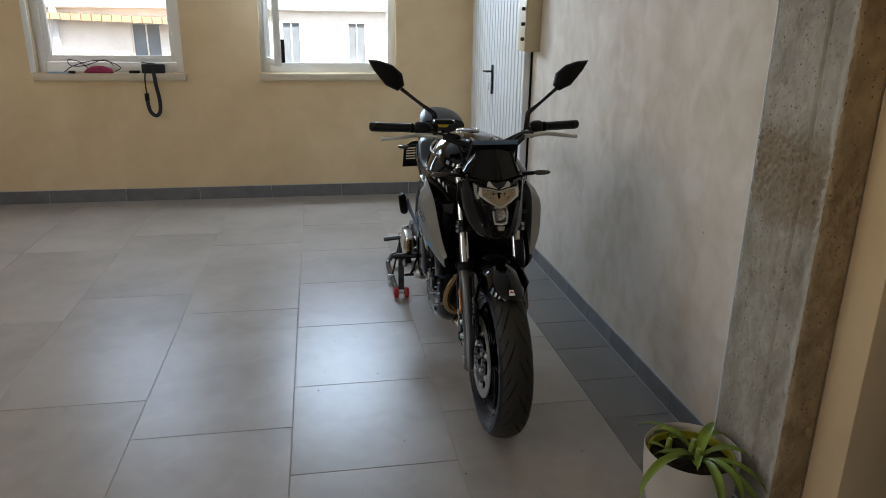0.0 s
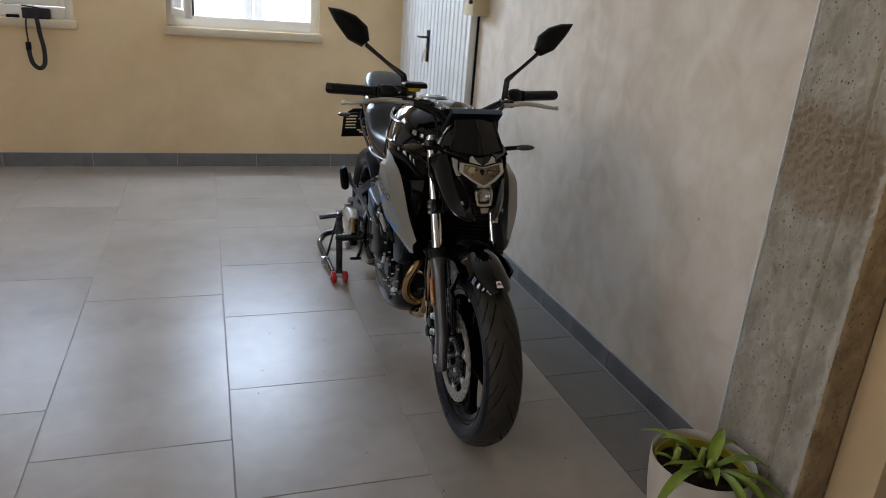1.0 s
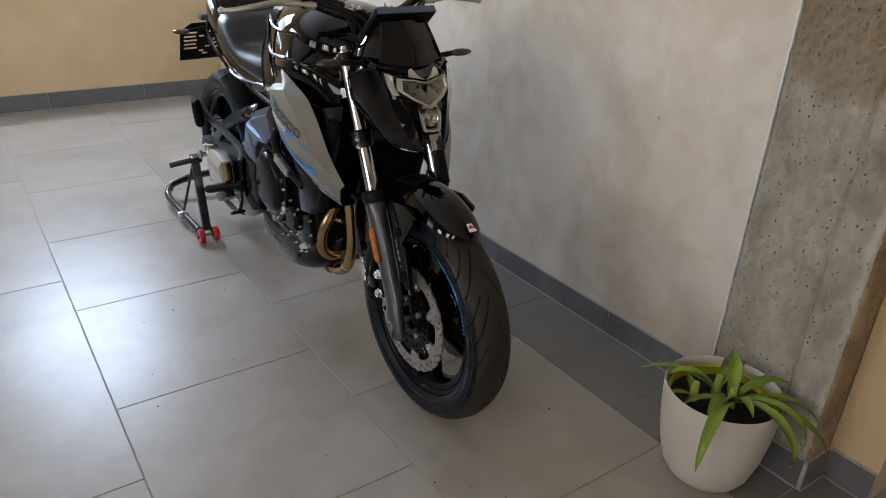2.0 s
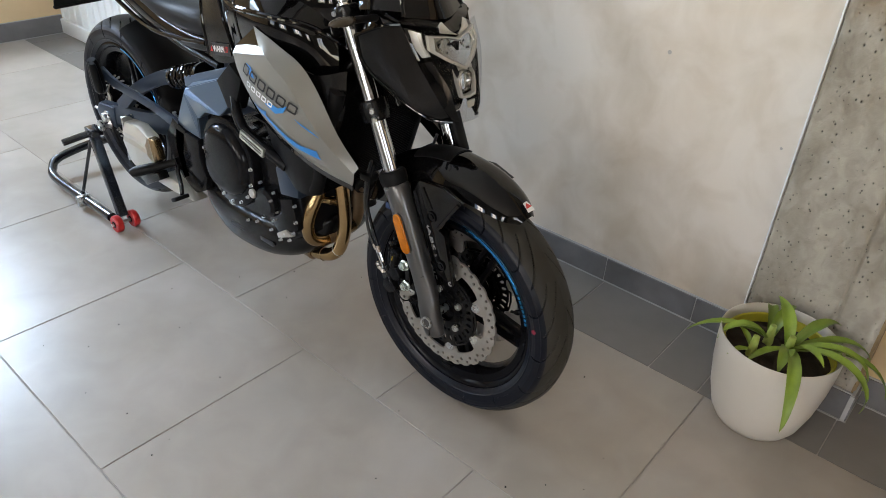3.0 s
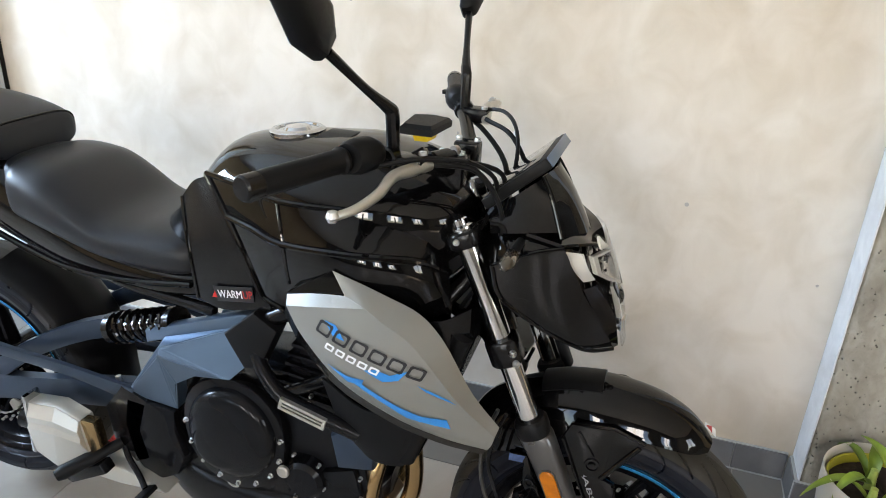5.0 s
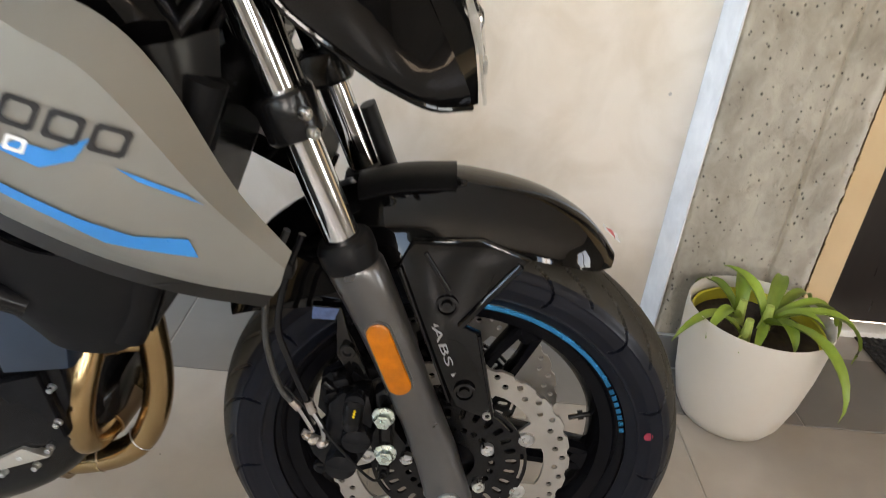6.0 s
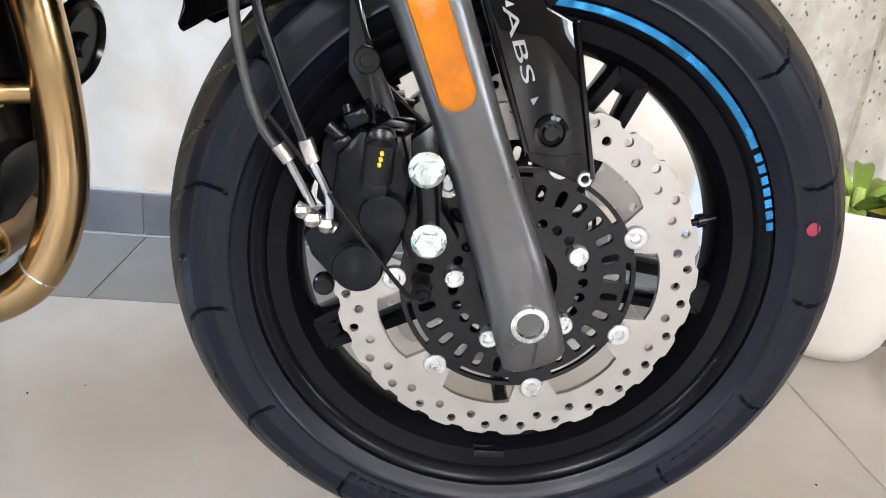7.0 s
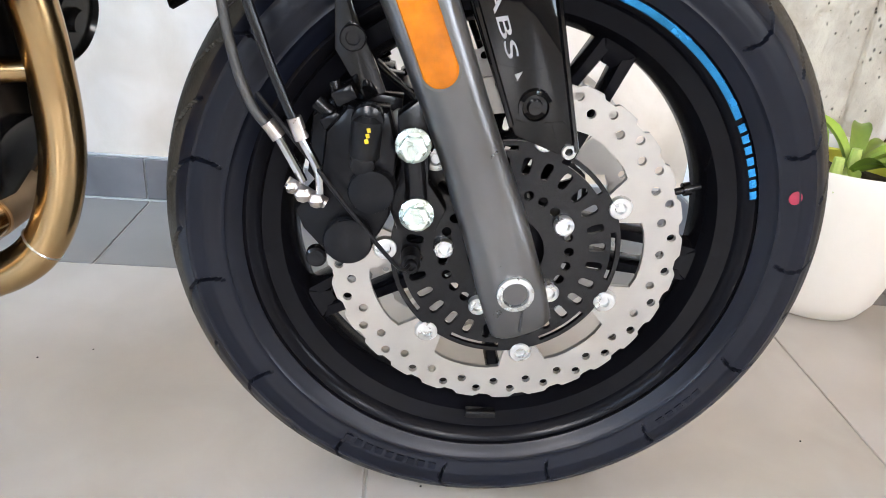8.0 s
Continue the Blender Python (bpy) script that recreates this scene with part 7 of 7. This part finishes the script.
ex_ = new("exhaust")
ex_.parent = bike
ex_["label"] = "golden header pipes and a brushed steel muffler"
part("header_pipe", tube([(-0.052, 0.44, 0.62), (-0.050, 0.405, 0.56), (-0.048, 0.388, 0.48), (-0.048, 0.3815, 0.42), (-0.048, 0.381, 0.37), (-0.049, 0.388, 0.325), (-0.051, 0.404, 0.283), (-0.055, 0.430, 0.255), (-0.058, 0.475, 0.237), (-0.06, 0.54, 0.232), (-0.05, 0.68, 0.235)], 0.0187, 24, 5), HEADER, ex_, "heat-tinted golden header pipe")
part("header_pipe", tube([(0.045, 0.49, 0.62), (0.045, 0.450, 0.56), (0.045, 0.434, 0.48), (0.045, 0.429, 0.40), (0.044, 0.433, 0.35), (0.040, 0.448, 0.314), (0.035, 0.475, 0.291), (0.030, 0.50, 0.277), (0.02, 0.58, 0.255), (-0.02, 0.68, 0.24)], 0.0187, 20, 5, radii=[0.0187, 0.0187, 0.0187, 0.0187, 0.0195, 0.022, 0.025, 0.026, 0.026, 0.026]), COLLECTOR, ex_, "brown heat-stained header pipe")
part("header_pipe", tube([(-0.062, 0.455, 0.62), (-0.066, 0.440, 0.55), (-0.080, 0.438, 0.47), (-0.108, 0.446, 0.41), (-0.118, 0.451, 0.365), (-0.108, 0.453, 0.322), (-0.075, 0.450, 0.302), (-0.030, 0.444, 0.305), (0.03, 0.432, 0.318)], 0.0187, 24, 6), HEADER, ex_, "heat-tinted golden header pipe looping outwards")
part("header_sleeve", tube([(-0.055, 0.448, 0.302), (-0.030, 0.444, 0.305), (-0.004, 0.439, 0.311)], 0.0215, 24), COLLECTOR, ex_, "brown stained pipe sleeve")
part("balance_pipe", tube([(-0.05, 0.386, 0.431), (-0.052, 0.408, 0.429), (-0.058, 0.428, 0.428), (-0.082, 0.440, 0.436)], 0.0105, 18, 4), HEADER, ex_, "short golden balance pipe")
part("pipe_collar", rod((-0.0525, 0.4235, 0.4265), (-0.0535, 0.4335, 0.4255), 0.0128, bevel=0.001, segs=24), HEADER, ex_)
part("collector", join(rod((-0.06, 0.50, 0.235), (-0.045, 0.64, 0.235), 0.026, 0.034, 24), rod((-0.045, 0.64, 0.235), (-0.04, 0.9, 0.26), 0.034, 0.036, 24)), COLLECTOR, ex_, "brown heat-stained collector")
for at, nxt in (((-0.0515, 0.409, 0.276), (-0.0535, 0.421, 0.263)), ((-0.057, 0.462, 0.2405), (-0.058, 0.475, 0.237))):
    part("weld_bead", moved(lathe([(0.0185, -0.0016), (0.0200, 0), (0.0185, 0.0016)], 24), Matrix.Translation(at) @ (Vector(nxt) - Vector(at)).to_track_quat("X", "Z").to_matrix().to_4x4()), STEEL if at[1] < 0.43 else COLLECTOR, ex_)
muf = part("muffler", slab([(1.196, 0.464), (1.12, 0.473), (1.061, 0.452), (1.046, 0.373), (1.10, 0.335), (1.147, 0.306), (1.200, 0.333)], -0.2255, -0.185, bevel=0.006), MUFFLER, ex_, "brushed steel muffler", 30)
bm = bmesh.new()
rows = (((-0.2258, 1.190, 0.462), (-0.2258, 1.120, 0.471), (-0.2258, 1.063, 0.451)), ((-0.2380, 1.190, 0.438), (-0.2390, 1.120, 0.444), (-0.2365, 1.060, 0.431)), ((-0.2350, 1.192, 0.420), (-0.2360, 1.120, 0.426), (-0.2345, 1.058, 0.416)), ((-0.2395, 1.193, 0.408), (-0.2415, 1.120, 0.413), (-0.2380, 1.056, 0.405)), ((-0.2258, 1.198, 0.336), (-0.2258, 1.145, 0.309), (-0.2258, 1.049, 0.375)))
rows = [[bm.verts.new(p) for p in row] for row in rows]
for a, b in zip(rows, rows[1:]):
    for i in range(2):
        bm.faces.new((a[i], a[i + 1], b[i + 1], b[i]))
    for i in (0, 2):
        bm.faces.new((a[i], b[i], bm.verts.new((-0.2250, *b[i].co.yz)), bm.verts.new((-0.2250, *a[i].co.yz))))
part("muffler_facet", bm, MUFFLER, muf, "folded muffler side with two ridges", 6)
part("muffler_lip", slab([(1.203, 0.480), (1.196, 0.478), (1.194, 0.420), (1.198, 0.333), (1.206, 0.335), (1.203, 0.41)], -0.2300, -0.190, bevel=0.0015), CHROME, muf, "bright edge of the muffler end")
part("muffler_band", slab([(1.0605, 0.453), (1.028, 0.455), (1.019, 0.393), (1.0455, 0.372)], -0.2245, -0.198, bevel=0.003), HEADER, muf, "golden band on the muffler")
part("muffler_wedge", slab([(1.113, 0.285), (1.039, 0.335), (0.953, 0.320), (0.887, 0.294), (1.003, 0.284)], -0.200, -0.150, bevel=0.005), MUFFLER, ex_, "brushed steel muffler inlet")
part("muffler_guard", slab([(1.145, 0.300), (1.02, 0.357), (1.008, 0.335), (1.105, 0.282)], -0.234, -0.2005, bevel=0.004), BLACK_SATIN, ex_, "black guard under the muffler")
part("tail_pipe", rod((-0.17, 1.22, 0.37), (-0.175, 1.275, 0.375), 0.026, bevel=0.003), BLACK_SATIN, muf)

# ---- paddock stand under the rear wheel ----
stand = thing("paddock_stand", (0.722, 4.046, 0), "black and blue steel paddock stand with red castors", "stand")
STAND_BLACK = mat("stand_black_paint", (0.010, 0.012, 0.017), 0.2, var=0.1, rvar=0.02, bscale=10, coat=0.3)
part("floor_tube", tube([(-0.215, -0.16, 0.032), (-0.222, 0.10, 0.034), (-0.222, 0.27, 0.036), (-0.205, 0.325, 0.05), (-0.16, 0.352, 0.074), (0.0, 0.357, 0.092), (0.16, 0.352, 0.074), (0.205, 0.325, 0.05), (0.222, 0.27, 0.036), (0.222, 0.10, 0.034), (0.215, -0.16, 0.032)], 0.0165, 16, 5), STAND_BLACK, stand, "dark glossy floor tube")
for side in (-1, 1):
    bar([(side * 0.193, -0.205, 0.045), (side * 0.183, -0.13, 0.18), (side * 0.172, -0.055, 0.325)], 0.034, 0.034, "upright", STAND_BLACK, stand, "black square upright", 3)
    part("strut", rod((side * 0.218, 0.055, 0.034), (side * 0.182, -0.06, 0.30), 0.006), STAND_BLACK, stand)
    part("cradle", join(rod((side * 0.152, -0.062, 0.318), (side * 0.275, -0.045, 0.300), 0.012, bevel=0.002), box(*sorted((side * 0.150, side * 0.19)), -0.092, -0.035, 0.308, 0.334, 0.004)), STAND_BLACK, stand, "black swingarm cradle")
    part("clip", box(*sorted((side * 0.205, side * 0.250)), 0.015, 0.035, 0.012, 0.054, 0.003), STEEL, stand)
    for off in (-0.030, 0.030):
        c = part("castor", moved(lathe([(0.013, -0.011), (0.027, -0.012), (0.031, -0.007), (0.031, 0.007), (0.027, 0.012), (0.013, 0.011)], 30), Matrix.Translation((side * 0.193 + off, -0.215, 0.031))), RED, stand, "red plastic castor")
        part("castor_hub", moved(lathe([(0.013, -0.0125), (0.009, -0.014), (0.009, 0.014), (0.013, 0.0125)], 20), Matrix.Translation((side * 0.193 + off, -0.215, 0.031))), BLACK_PLASTIC, c)
    part("castor_axle", rod((side * 0.193 - 0.05, -0.215, 0.031), (side * 0.193 + 0.05, -0.215, 0.031), 0.006), STEEL, stand)

# ---- plant pot by the pillar ----
pot = thing("plant_pot", (1.212, 1.815, 0), "white ceramic pot with a drooping green strap-leaved plant", "plant pot")
part("pot", turned([(0.02, 0.006), (0.085, 0.0), (0.097, 0.004), (0.112, 0.03), (0.128, 0.09), (0.1385, 0.16), (0.1435, 0.22), (0.1450, 0.262), (0.1435, 0.267), (0.1405, 0.265), (0.1385, 0.25), (0.136, 0.20), (0.05, 0.195)], 64), POT, pot, "white glazed pot", 60)
part("liner", turned([(0.1335, 0.20), (0.1335, 0.243), (0.130, 0.246), (0.127, 0.243), (0.126, 0.20)], 48), LINER, pot, "yellow plastic liner")
rnd = random.Random(8)
rows = []
for i in range(9):
    r = 0.127 * i / 8 + 0.001
    rows.append([(r * math.cos(t), r * math.sin(t), 0.222 + 0.016 * (noise.noise((9 * r * math.cos(t) * 6, 40 * r * math.sin(t), 2)) if i < 8 else -0.3)) for t in [2 * math.pi * k / 40 for k in range(40)]])
part("soil", loft(rows), SOIL, pot, "dark crumbly potting soil", 60)


def leaf(base, heading, length, rise, droop, width, name="leaf", material=LEAF):
    """A folded strap leaf that rises and bends over."""
    n = 12
    pts, p, pitch = [], Vector(base), radians(rise)
    d = length / n
    for i in range(n + 1):
        pts.append(p.copy())
        p = p + Vector((math.cos(heading) * math.cos(pitch), math.sin(heading) * math.cos(pitch), math.sin(pitch))) * d
        pitch -= radians(droop) / n * (0.5 + i / n)
    rings = []
    for i, q in enumerate(pts):
        f = i / n
        w = width * (0.55 + 0.9 * f if f < 0.5 else 1.0) * (1 - max(0, (f - 0.45) / 0.55) ** 1.7) + 0.0012
        way = (pts[min(i + 1, n)] - pts[max(i - 1, 0)]).normalized()
        side = way.cross(Vector((0, 0, 1)))
        side = side.normalized() if side.length > 0.05 else Vector((-math.sin(heading), math.cos(heading), 0))
        up = side.cross(way)
        fold = 0.35 * w * (1 - 0.5 * f)
        rings.append([q + side * w / 2 + up * fold, q + side * w / 4 + up * fold * 0.35, q, q - side * w / 4 + up * fold * 0.35, q - side * w / 2 + up * fold, q - side * w / 4 + up * (fold * 0.35 - 0.0009), q - up * 0.0014, q + side * w / 4 + up * (fold * 0.35 - 0.0009)])
    return part(name, loft(rings), material, pot, "", 70)


# crowns: (x, y), and leaves as heading, length, rise, droop, width
CROWNS = (((0.008, -0.022), ((199, 0.30, 34, 150, 0.031), (186, 0.13, 50, 140, 0.034), (150, 0.13, 20, 75, 0.020), (285, 0.25, 40, 165, 0.027), (262, 0.27, 38, 165, 0.030), (310, 0.23, 30, 100, 0.026), (292, 0.29, 22, 115, 0.028), (40, 0.15, 66, 90, 0.036), (330, 0.17, 56, 110, 0.032), (240, 0.12, 60, 120, 0.028))),
          ((0.020, 0.030), ((122, 0.21, 28, 84, 0.023), (132, 0.16, 50, 150, 0.026), (20, 0.17, 40, 130, 0.026), (350, 0.12, 66, 95, 0.032))),
          ((-0.055, 0.045), ((150, 0.07, 24, 60, 0.016), (60, 0.06, 50, 60, 0.018))))
for (cx, cy), leaves in CROWNS:
    part("crown", tube([(cx, cy, 0.215), (cx, cy, 0.24), (cx + 0.002, cy, 0.275)], 0.012, 10, radii=[0.014, 0.011, 0.008]), LEAF_PALE, pot, "pale leaf bases")
    for hd, ln, rs, dr, wd in leaves:
        h = radians(hd)
        leaf((cx + 0.008 * math.cos(h), cy + 0.008 * math.sin(h), 0.235), h, ln, rs, dr, wd)

# ---- doormat before the dark door ----
mat_thing = thing("doormat", (1.47, 0.93, 0.0005), "black studded rubber doormat on the tiles", "doormat")
part("sheet", box(-0.15, 0.15, -0.36, 0.40, 0.0, 0.006, 0.002), MAT_RUBBER, mat_thing)
studs = [moved(turned([(0.007, 0.0058), (0.006, 0.010), (0.002, 0.0105)], 8), Matrix.Translation((-0.138 + 0.0184 * i, -0.345 + 0.0184 * j, 0))) for i in range(16) for j in range(41)]
tagged(part("studs", join(*studs), MAT_RUBBER, mat_thing), kind="stuff")

# ---- cabinet on the wall above the door frame's edge ----
cab = thing("wall_cabinet", (WALL_X, 4.62, 1.335), "beige metal wall cabinet with three dark locks", "cabinet")
part("body", box(-0.095, -0.001, -0.11, 0.05, 0.0, 0.62, 0.004), BOX_BEIGE, cab, "beige painted sheet body")
part("door", box(-0.102, -0.0955, -0.108, 0.048, 0.003, 0.617, 0.002), BOX_BEIGE, cab)
for z in (0.075, 0.165, 0.255):
    part("lock", rod((-0.122, -0.085, z), (-0.102, -0.085, z), 0.011, bevel=0.002), BLACK_SATIN, cab, "dark round lock")

# ---- things on the sill of the closed window ----
SZ = 1.0675
pouch = thing("pouch", (-1.62, BACK_Y - 0.018, SZ), "magenta cloth pouch with a thin black cord", "pouch")
part("bag", moved(loft_y([(-0.11, 0.004, 0.004, 0.012, 2), (-0.09, 0.018, 0.0, 0.038, 2.4), (-0.02, 0.024, 0.0, 0.058, 2.4), (0.06, 0.022, 0.0, 0.052, 2.4), (0.11, 0.006, 0.002, 0.016, 2)], 20), Matrix.Rotation(radians(90), 4, "Z")), CLOTH_RED, pouch)
part("cord", tube([(0.12, 0, 0.012), (0.17, -0.01, 0.045), (0.10, 0.0, 0.085), (0.0, 0.005, 0.10), (-0.1, 0.0, 0.085), (-0.2, -0.01, 0.05), (-0.26, -0.012, 0.008), (-0.3, -0.012, 0.006)], 0.0035, 8, 6), STRAP, pouch, "thin black cord")
part("cord", tube([(-0.08, 0.0, 0.04), (-0.14, 0.0, 0.09), (-0.22, 0.0, 0.105), (-0.2, -0.005, 0.06), (-0.1, 0, 0.06), (0.05, 0, 0.105), (0.12, -0.005, 0.06)], 0.0035, 8, 6), STRAP, pouch, "thin black cord")
plug = thing("charger", (-1.34, BACK_Y - 0.02, SZ), "small black charger plug on the sill", "charger")
part("body", box(-0.05, 0.03, -0.015, 0.015, 0.0, 0.022, 0.005), BLACK_PLASTIC, plug)
phone = thing("phone", (-1.92, BACK_Y - 0.02, SZ), "pale blue phone lying on the sill", "phone")
part("body", box(-0.085, 0.075, -0.022, 0.02, 0.0, 0.012, 0.003), mat("phone_pale_blue", (0.35, 0.45, 0.6), 0.3), phone)
part("case", box(0.0755, 0.12, -0.02, 0.02, 0.0, 0.02, 0.004), BLACK_PLASTIC, phone)
camr = thing("camera_case", (-1.205, BACK_Y - 0.018, SZ), "black camera case with a hanging wrist strap", "camera case")
part("body", box(-0.085, 0.09, -0.026, 0.022, 0.0, 0.072, 0.008), STRAP, camr)
part("flap", moved(box(-0.07, 0.03, -0.02, 0.02, 0.0, 0.006, 0.002), Matrix.Translation((-0.015, 0.0, 0.074)) @ Matrix.Rotation(radians(6), 4, "Y")), STRAP, camr)


def strap(pts, w):
    path = curve_points(pts, 6)
    rings = []
    for i, q in enumerate(path):
        way = (path[min(i + 1, len(path) - 1)] - path[max(i - 1, 0)]).normalized()
        side = way.cross(Vector((0, 1, 0))).normalized()
        rings.append([q + side * w / 2 + Vector((0, d, 0)) for d in (-0.0012, 0.0012)] + [q - side * w / 2 + Vector((0, d, 0)) for d in (0.0012, -0.0012)])
    return loft(rings)


part("wrist_strap", strap([(0.0, -0.032, 0.05), (0.012, -0.042, -0.03), (0.02, -0.052, -0.10), (0.035, -0.052, -0.20), (0.03, -0.052, -0.30), (-0.005, -0.052, -0.335), (-0.045, -0.052, -0.30), (-0.06, -0.052, -0.22), (-0.058, -0.052, -0.17)], 0.030), STRAP, camr, "wide black webbing loop")
part("wrist_strap", strap([(-0.058, -0.052, -0.16), (-0.062, -0.052, -0.08), (-0.06, -0.045, -0.02), (-0.05, -0.032, 0.045)], 0.011), STRAP, camr)
part("strap_slider", box(-0.078, -0.042, -0.058, -0.046, -0.215, -0.155, 0.004), BLACK_PLASTIC, camr)

# ---- marks on the wall, crumbs on the floor ----
for y, z, r in ((2.377, 0.79, 0.006), (3.02, 0.905, 0.004), (2.02, 0.62, 0.004), (3.35, 1.24, 0.003)):
    part("plug_hole", moved(turned([(r, 0.0), (r * 0.8, 0.0012), (r * 0.2, 0.0006)], 9), Matrix.Translation((WALL_X - 0.0002, y, z)) @ Matrix.Rotation(radians(-90), 4, "Y")), GROUT, east, "small dark mark in the plaster")
rnd = random.Random(21)
crumbs = thing("dirt_crumb", (0.6, 2.4, 0.0002), "scattered dark dirt crumbs on the tiles", "dirt", kind="stuff")
bits = []
for i in range(46):
    s_ = rnd.uniform(0.0010, 0.0028)
    bits.append(moved(turned([(0.0001, 0), (s_, 0.0002), (s_ * 0.8, s_ * 0.8), (0.0001, s_)], 6), Matrix.Translation((rnd.uniform(-0.6, 0.55), rnd.uniform(-1.0, 1.0), 0)) @ Matrix.Rotation(rnd.uniform(0, 6), 4, "Z")))
part("crumb", join(*bits), BLACK_PLASTIC, crumbs)

# ---- tiles and skirting, piece by piece ----
def tile_mesh(name, w, l, t, material, bevel=0.0012):
    bm = box(-w / 2, w / 2, -l / 2, l / 2, -t, 0)
    top = [e for e in bm.edges if all(v.co.z > -1e-6 for v in e.verts)]
    bmesh.ops.bevel(bm, geom=top, offset=bevel, segments=1, affect="EDGES")
    bmesh.ops.recalc_face_normals(bm, faces=bm.faces)
    me = bpy.data.meshes.new(name)
    bm.to_mesh(me)
    bm.free()
    me.materials.append(material)
    return me


TILE_MESHES = {}


def lay(x0, x1, y0, y1, material, gap=0.0014, rnd=random.Random(11)):
    key = (round(x1 - x0, 3), round(y1 - y0, 3), material.name)
    if key not in TILE_MESHES:
        TILE_MESHES[key] = tile_mesh("tile", x1 - x0 - 2 * gap, y1 - y0 - 2 * gap, 0.0024, material)
    ob = new("tile", TILE_MESHES[key])
    ob.location = ((x0 + x1) / 2, (y0 + y1) / 2, rnd.uniform(-0.0002, 0.0002))
    ob.parent = floor


def lay_column(x0, x1, joint, length, y0, y1, material):
    y = joint - length * math.ceil((joint - y0) / length)
    while y < y1 - 0.01:
        a, b = max(y, y0), min(y + length, y1)
        if b - a > 0.03:
            lay(x0, x1, a, b, material)
        y += length


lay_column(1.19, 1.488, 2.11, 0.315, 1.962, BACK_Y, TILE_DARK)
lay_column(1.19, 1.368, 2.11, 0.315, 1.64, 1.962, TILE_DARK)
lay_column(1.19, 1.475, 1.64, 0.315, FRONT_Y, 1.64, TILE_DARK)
lay_column(0.553, 1.19, 2.574, 0.636, FRONT_Y, BACK_Y, TILE)
lay_column(-0.05, 0.553, 2.867, 0.63, FRONT_Y, BACK_Y, TILE)
lay_column(-0.653, -0.05, 2.55, 1.203, FRONT_Y, BACK_Y, TILE)
lay_column(-1.256, -0.653, 2.845, 1.205, FRONT_Y, BACK_Y, TILE)
lay_column(-1.88, -1.256, 3.745, 1.205, FRONT_Y, BACK_Y, TILE)
for i, x in enumerate((-2.483, -3.086, -3.689, -4.292)):
    lay_column(x, x + 0.603, 2.55 + 0.3 * i, 1.203, FRONT_Y, BACK_Y, TILE)


def skirting():
    s = tagged(new("baseboard"), "grey stoneware skirting tiles with pale grout along the walls", "skirting", kind="structure")
    t = 0.012
    rnd = random.Random(3)

    def run(p, q, step, first, out, h=0.088):
        """Tiles along a line on the floor; out: the way that they stand proud."""
        p, q = Vector(p), Vector(q)
        length, way = (q - p).length, (q - p).normalized()
        cuts = [0.0]
        c = first
        while c < length - 0.02:
            if c > 0.02:
                cuts.append(c)
            c += step
        cuts.append(length)
        for a, b in zip(cuts, cuts[1:]):
            key = ("skirt", round(b - a, 3), h)
            if key not in TILE_MESHES:
                bm = box(-(b - a) / 2 + 0.0016, (b - a) / 2 - 0.0016, 0.0, t, 0.003, h, 0.0012, 1)
                me = bpy.data.meshes.new("skirting_tile")
                bm.to_mesh(me)
                bm.free()
                me.materials.append(BASEBOARD)
                TILE_MESHES[key] = me
            ob = new("skirting_tile", TILE_MESHES[key])
            mid = p + way * (a + b) / 2
            ang = math.atan2(-out[0], out[1])
            ob.matrix_world = Matrix.Translation((mid.x, mid.y, rnd.uniform(0, 0.0005))) @ Matrix.Rotation(ang, 4, "Z")
            ob.parent = s
        o = Vector((*out, 0))
        a, b = p, q + o * (t - 0.003)
        part("grout", box(min(a.x, b.x), max(a.x, b.x), min(a.y, b.y), max(a.y, b.y), 0.0005, h - 0.001), GROUT_LIGHT, s)
        part("grout_line", box(min(p.x, q.x) + min(o.x, 0) * (t + 0.0025), max(p.x, q.x) + max(o.x, 0) * (t + 0.0025), min(p.y, q.y) + min(o.y, 0) * (t + 0.0025), max(p.y, q.y) + max(o.y, 0) * (t + 0.0025), -0.002, 0.0022), GROUT_LIGHT, s)
        part("sealant", box(min(p.x, q.x) + min(o.x, 0) * 0.008, max(p.x, q.x) + max(o.x, 0) * 0.008, min(p.y, q.y) + min(o.y, 0) * 0.008, max(p.y, q.y) + max(o.y, 0) * 0.008, h, h + 0.004, 0.001, 1), GROUT_LIGHT, s)

    run((WALL_X, 1.972, 0), (WALL_X, 4.645, 0), 0.3145, 0.145, (-1, 0))
    run((1.37, 1.96, 0), (WALL_X - 0.012, 1.96, 0), 0.3145, 0.3, (0, 1))
    run((1.37, 1.634, 0), (1.37, 1.972, 0), 0.3145, 0.6, (-1, 0))
    run((1.358, 1.634, 0), (1.465, 1.634, 0), 0.3145, 0.6, (0, -1))
    run((1.477, 1.505, 0), (1.477, 1.622, 0), 0.3145, 0.6, (-1, 0))
    run((LEFT_X + 0.012, BACK_Y, 0), (1.44, BACK_Y, 0), 0.605, 0.43, (0, -1), 0.108)
    run((LEFT_X, FRONT_Y, 0), (LEFT_X, BACK_Y, 0), 0.605, 0.3, (1, 0))


skirting()
